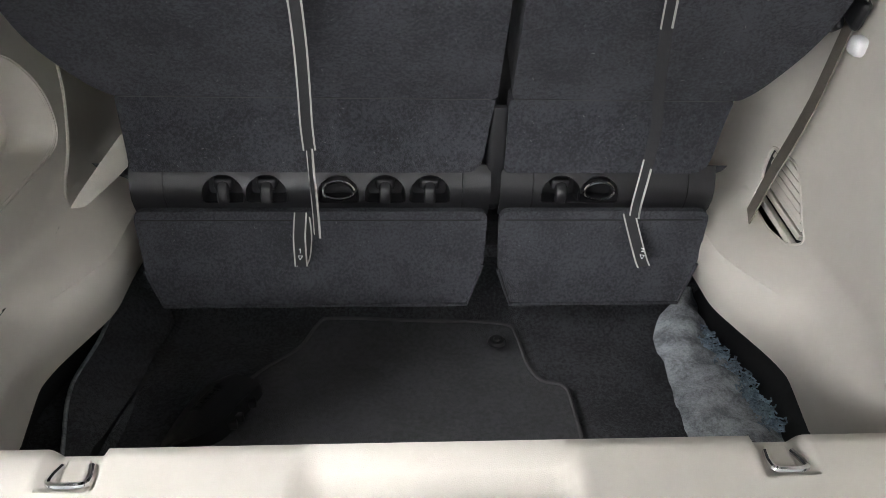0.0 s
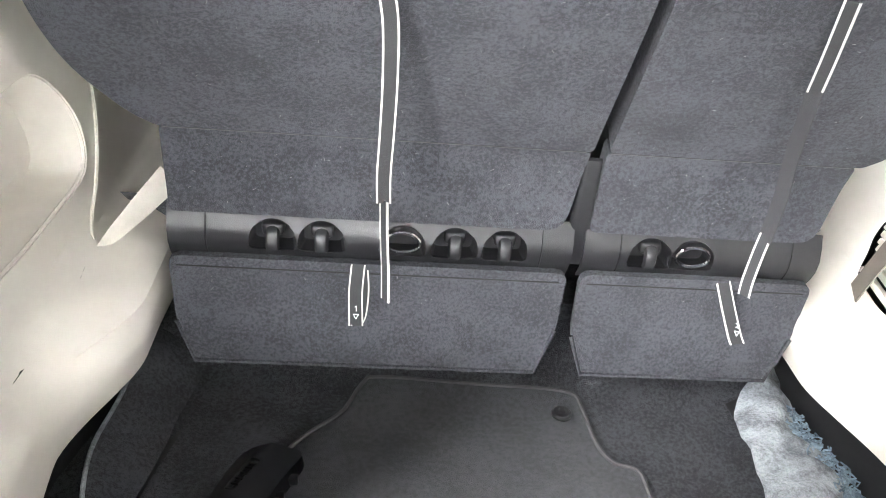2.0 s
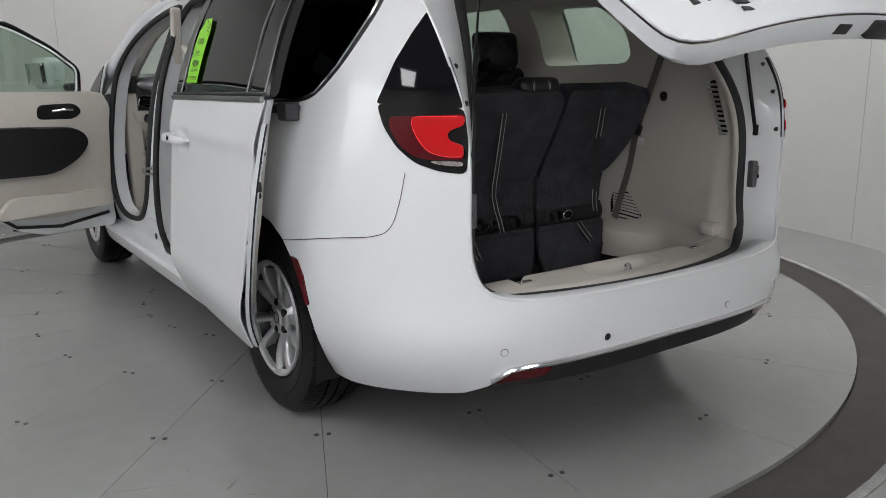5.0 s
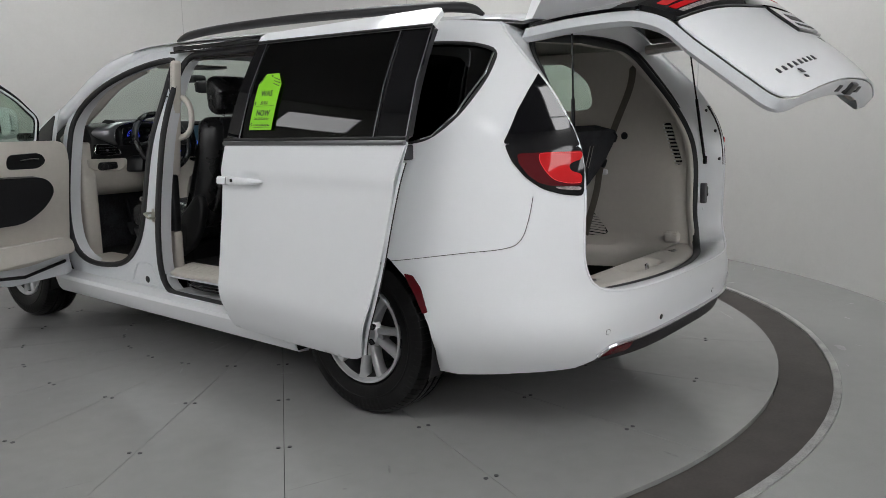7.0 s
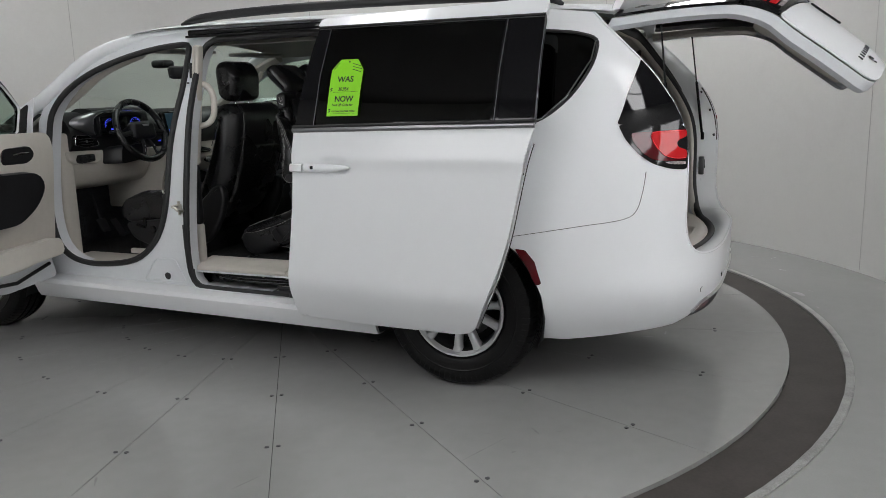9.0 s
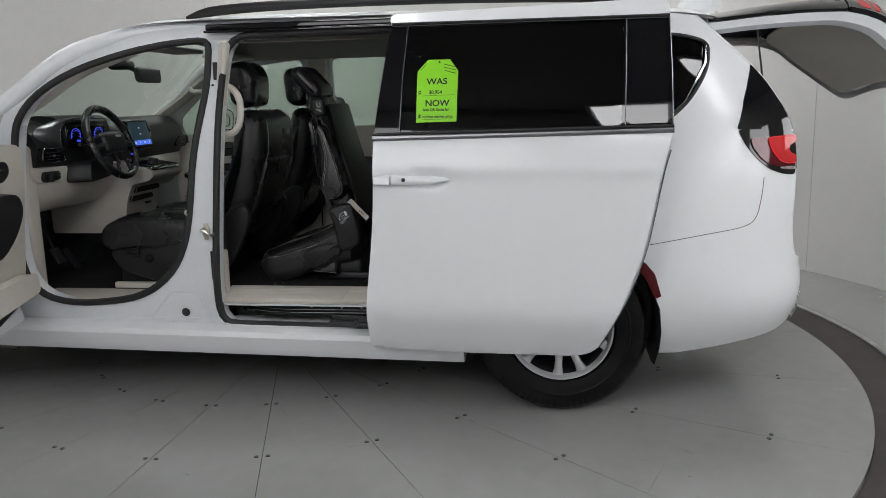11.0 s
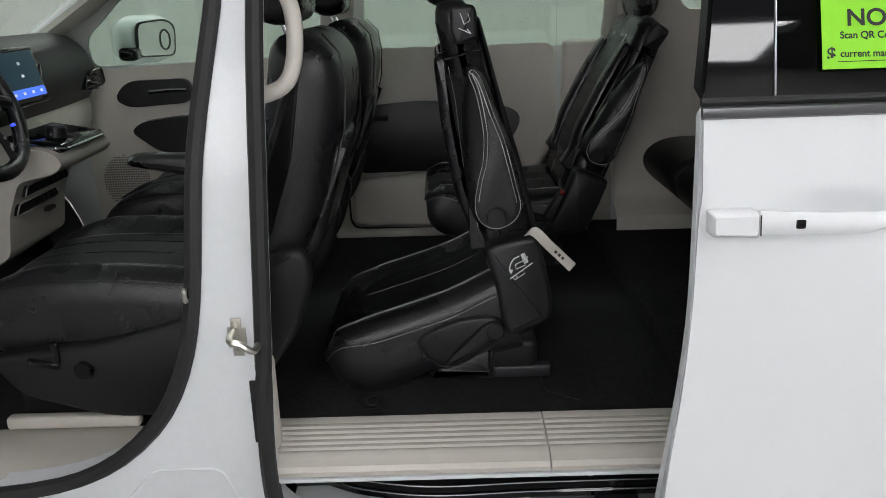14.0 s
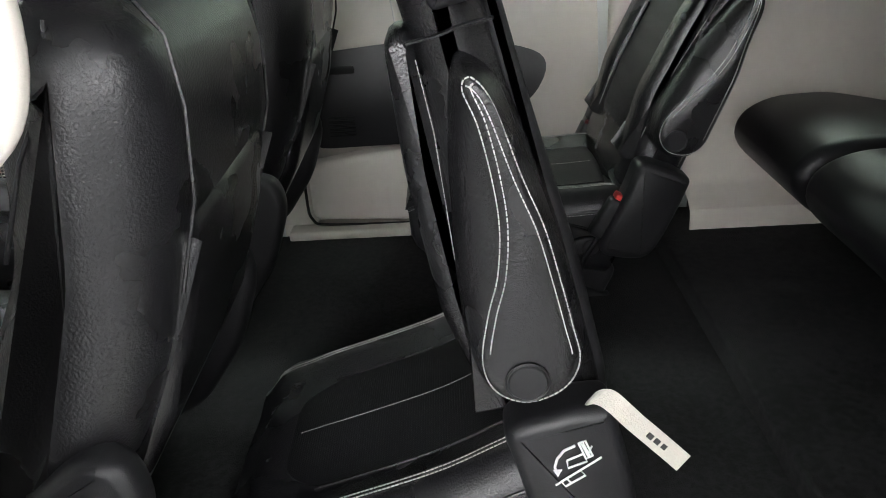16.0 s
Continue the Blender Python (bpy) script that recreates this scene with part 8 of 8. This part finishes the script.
# ---- seat belts of the third row ----
b1 = thing("seat_belt", "taupe seat belt running up the cargo side", "seat belt", "third-row belts", at=(.61, .84, .62))
on(Mesh().ribbon(smoothed([(.600, .835, .612), (.610, .818, .70), (.628, .785, .85), (.640, .762, 1.01), (.635, .68, 1.22), (.615, .59, 1.42), (.58, .56, 1.56)], 6), (.25, .95, .18), .022, .0012).out("webbing", BELT, None), b1)
on(Mesh().box((.636, .763, 1.018), (.018, .066, .05), .010, Matrix.Rotation(radians(20), 4, "X")).out("latch_plate", PLASTIC, None, "black latch plate"), b1)
on(Mesh().box((.628, .79, .985), (.014, .034, .026), .006, Matrix.Rotation(radians(-30), 4, "X")).out("belt_stop", PLASTIC, None, "black plastic belt stop"), b1)
on(Mesh().box((.652, .748, .962), (.026, .034, .030), .010).out("belt_guide", WHITEMARK, None, "pale belt guide"), b1)
b2 = thing("seat_belt", "pale seat belt strap disappearing behind the third-row seat", "seat belt", "third-row belts", at=(-.60, .90, .58))
on(Mesh().loft([[Vector((-.628, .862, .600)), Vector((-.626, .872, .590))], [Vector((-.60, .872, .640)), Vector((-.590, .890, .612))], [Vector((-.56, .890, .690)), Vector((-.548, .915, .645))], [Vector((-.520, .905, .738)), Vector((-.506, .94, .682))]], closed=False, cap=False).out("webbing", LOOP, angle=60), b2)
b3 = thing("seat_belt", "beige centre seat belt hanging from the headliner", "seat belt", "third-row belts", at=(-.23, .9, 1.2))
on(Mesh().ribbon([(-.235, .98, 1.62), (-.235, .92, 1.4), (-.235, .84, 1.17)], (1, 0, 0), .023, .0012).out("webbing", LOOP), b3)
fl = vpart(Mesh().cyl((-.64, 2.43, .471), (-.64, 2.43, .474), .028, n=22, bevel=.001).tube([(-.64 + .02 * math.cos(a), 2.43 + .014 * math.sin(a), .476) for a in [k * math.pi / 8 for k in range(16)]], .003, 6, closed=True), "floor_latch", PLASTIC, None, "black floor latch cover")
vpart(Mesh().tube([(-.30, 2.03, .4715), (-.60, 2.03, .4715), (-.66, 1.95, .4715)], .003, 5), "floor_hatch_gap", CAVITY)
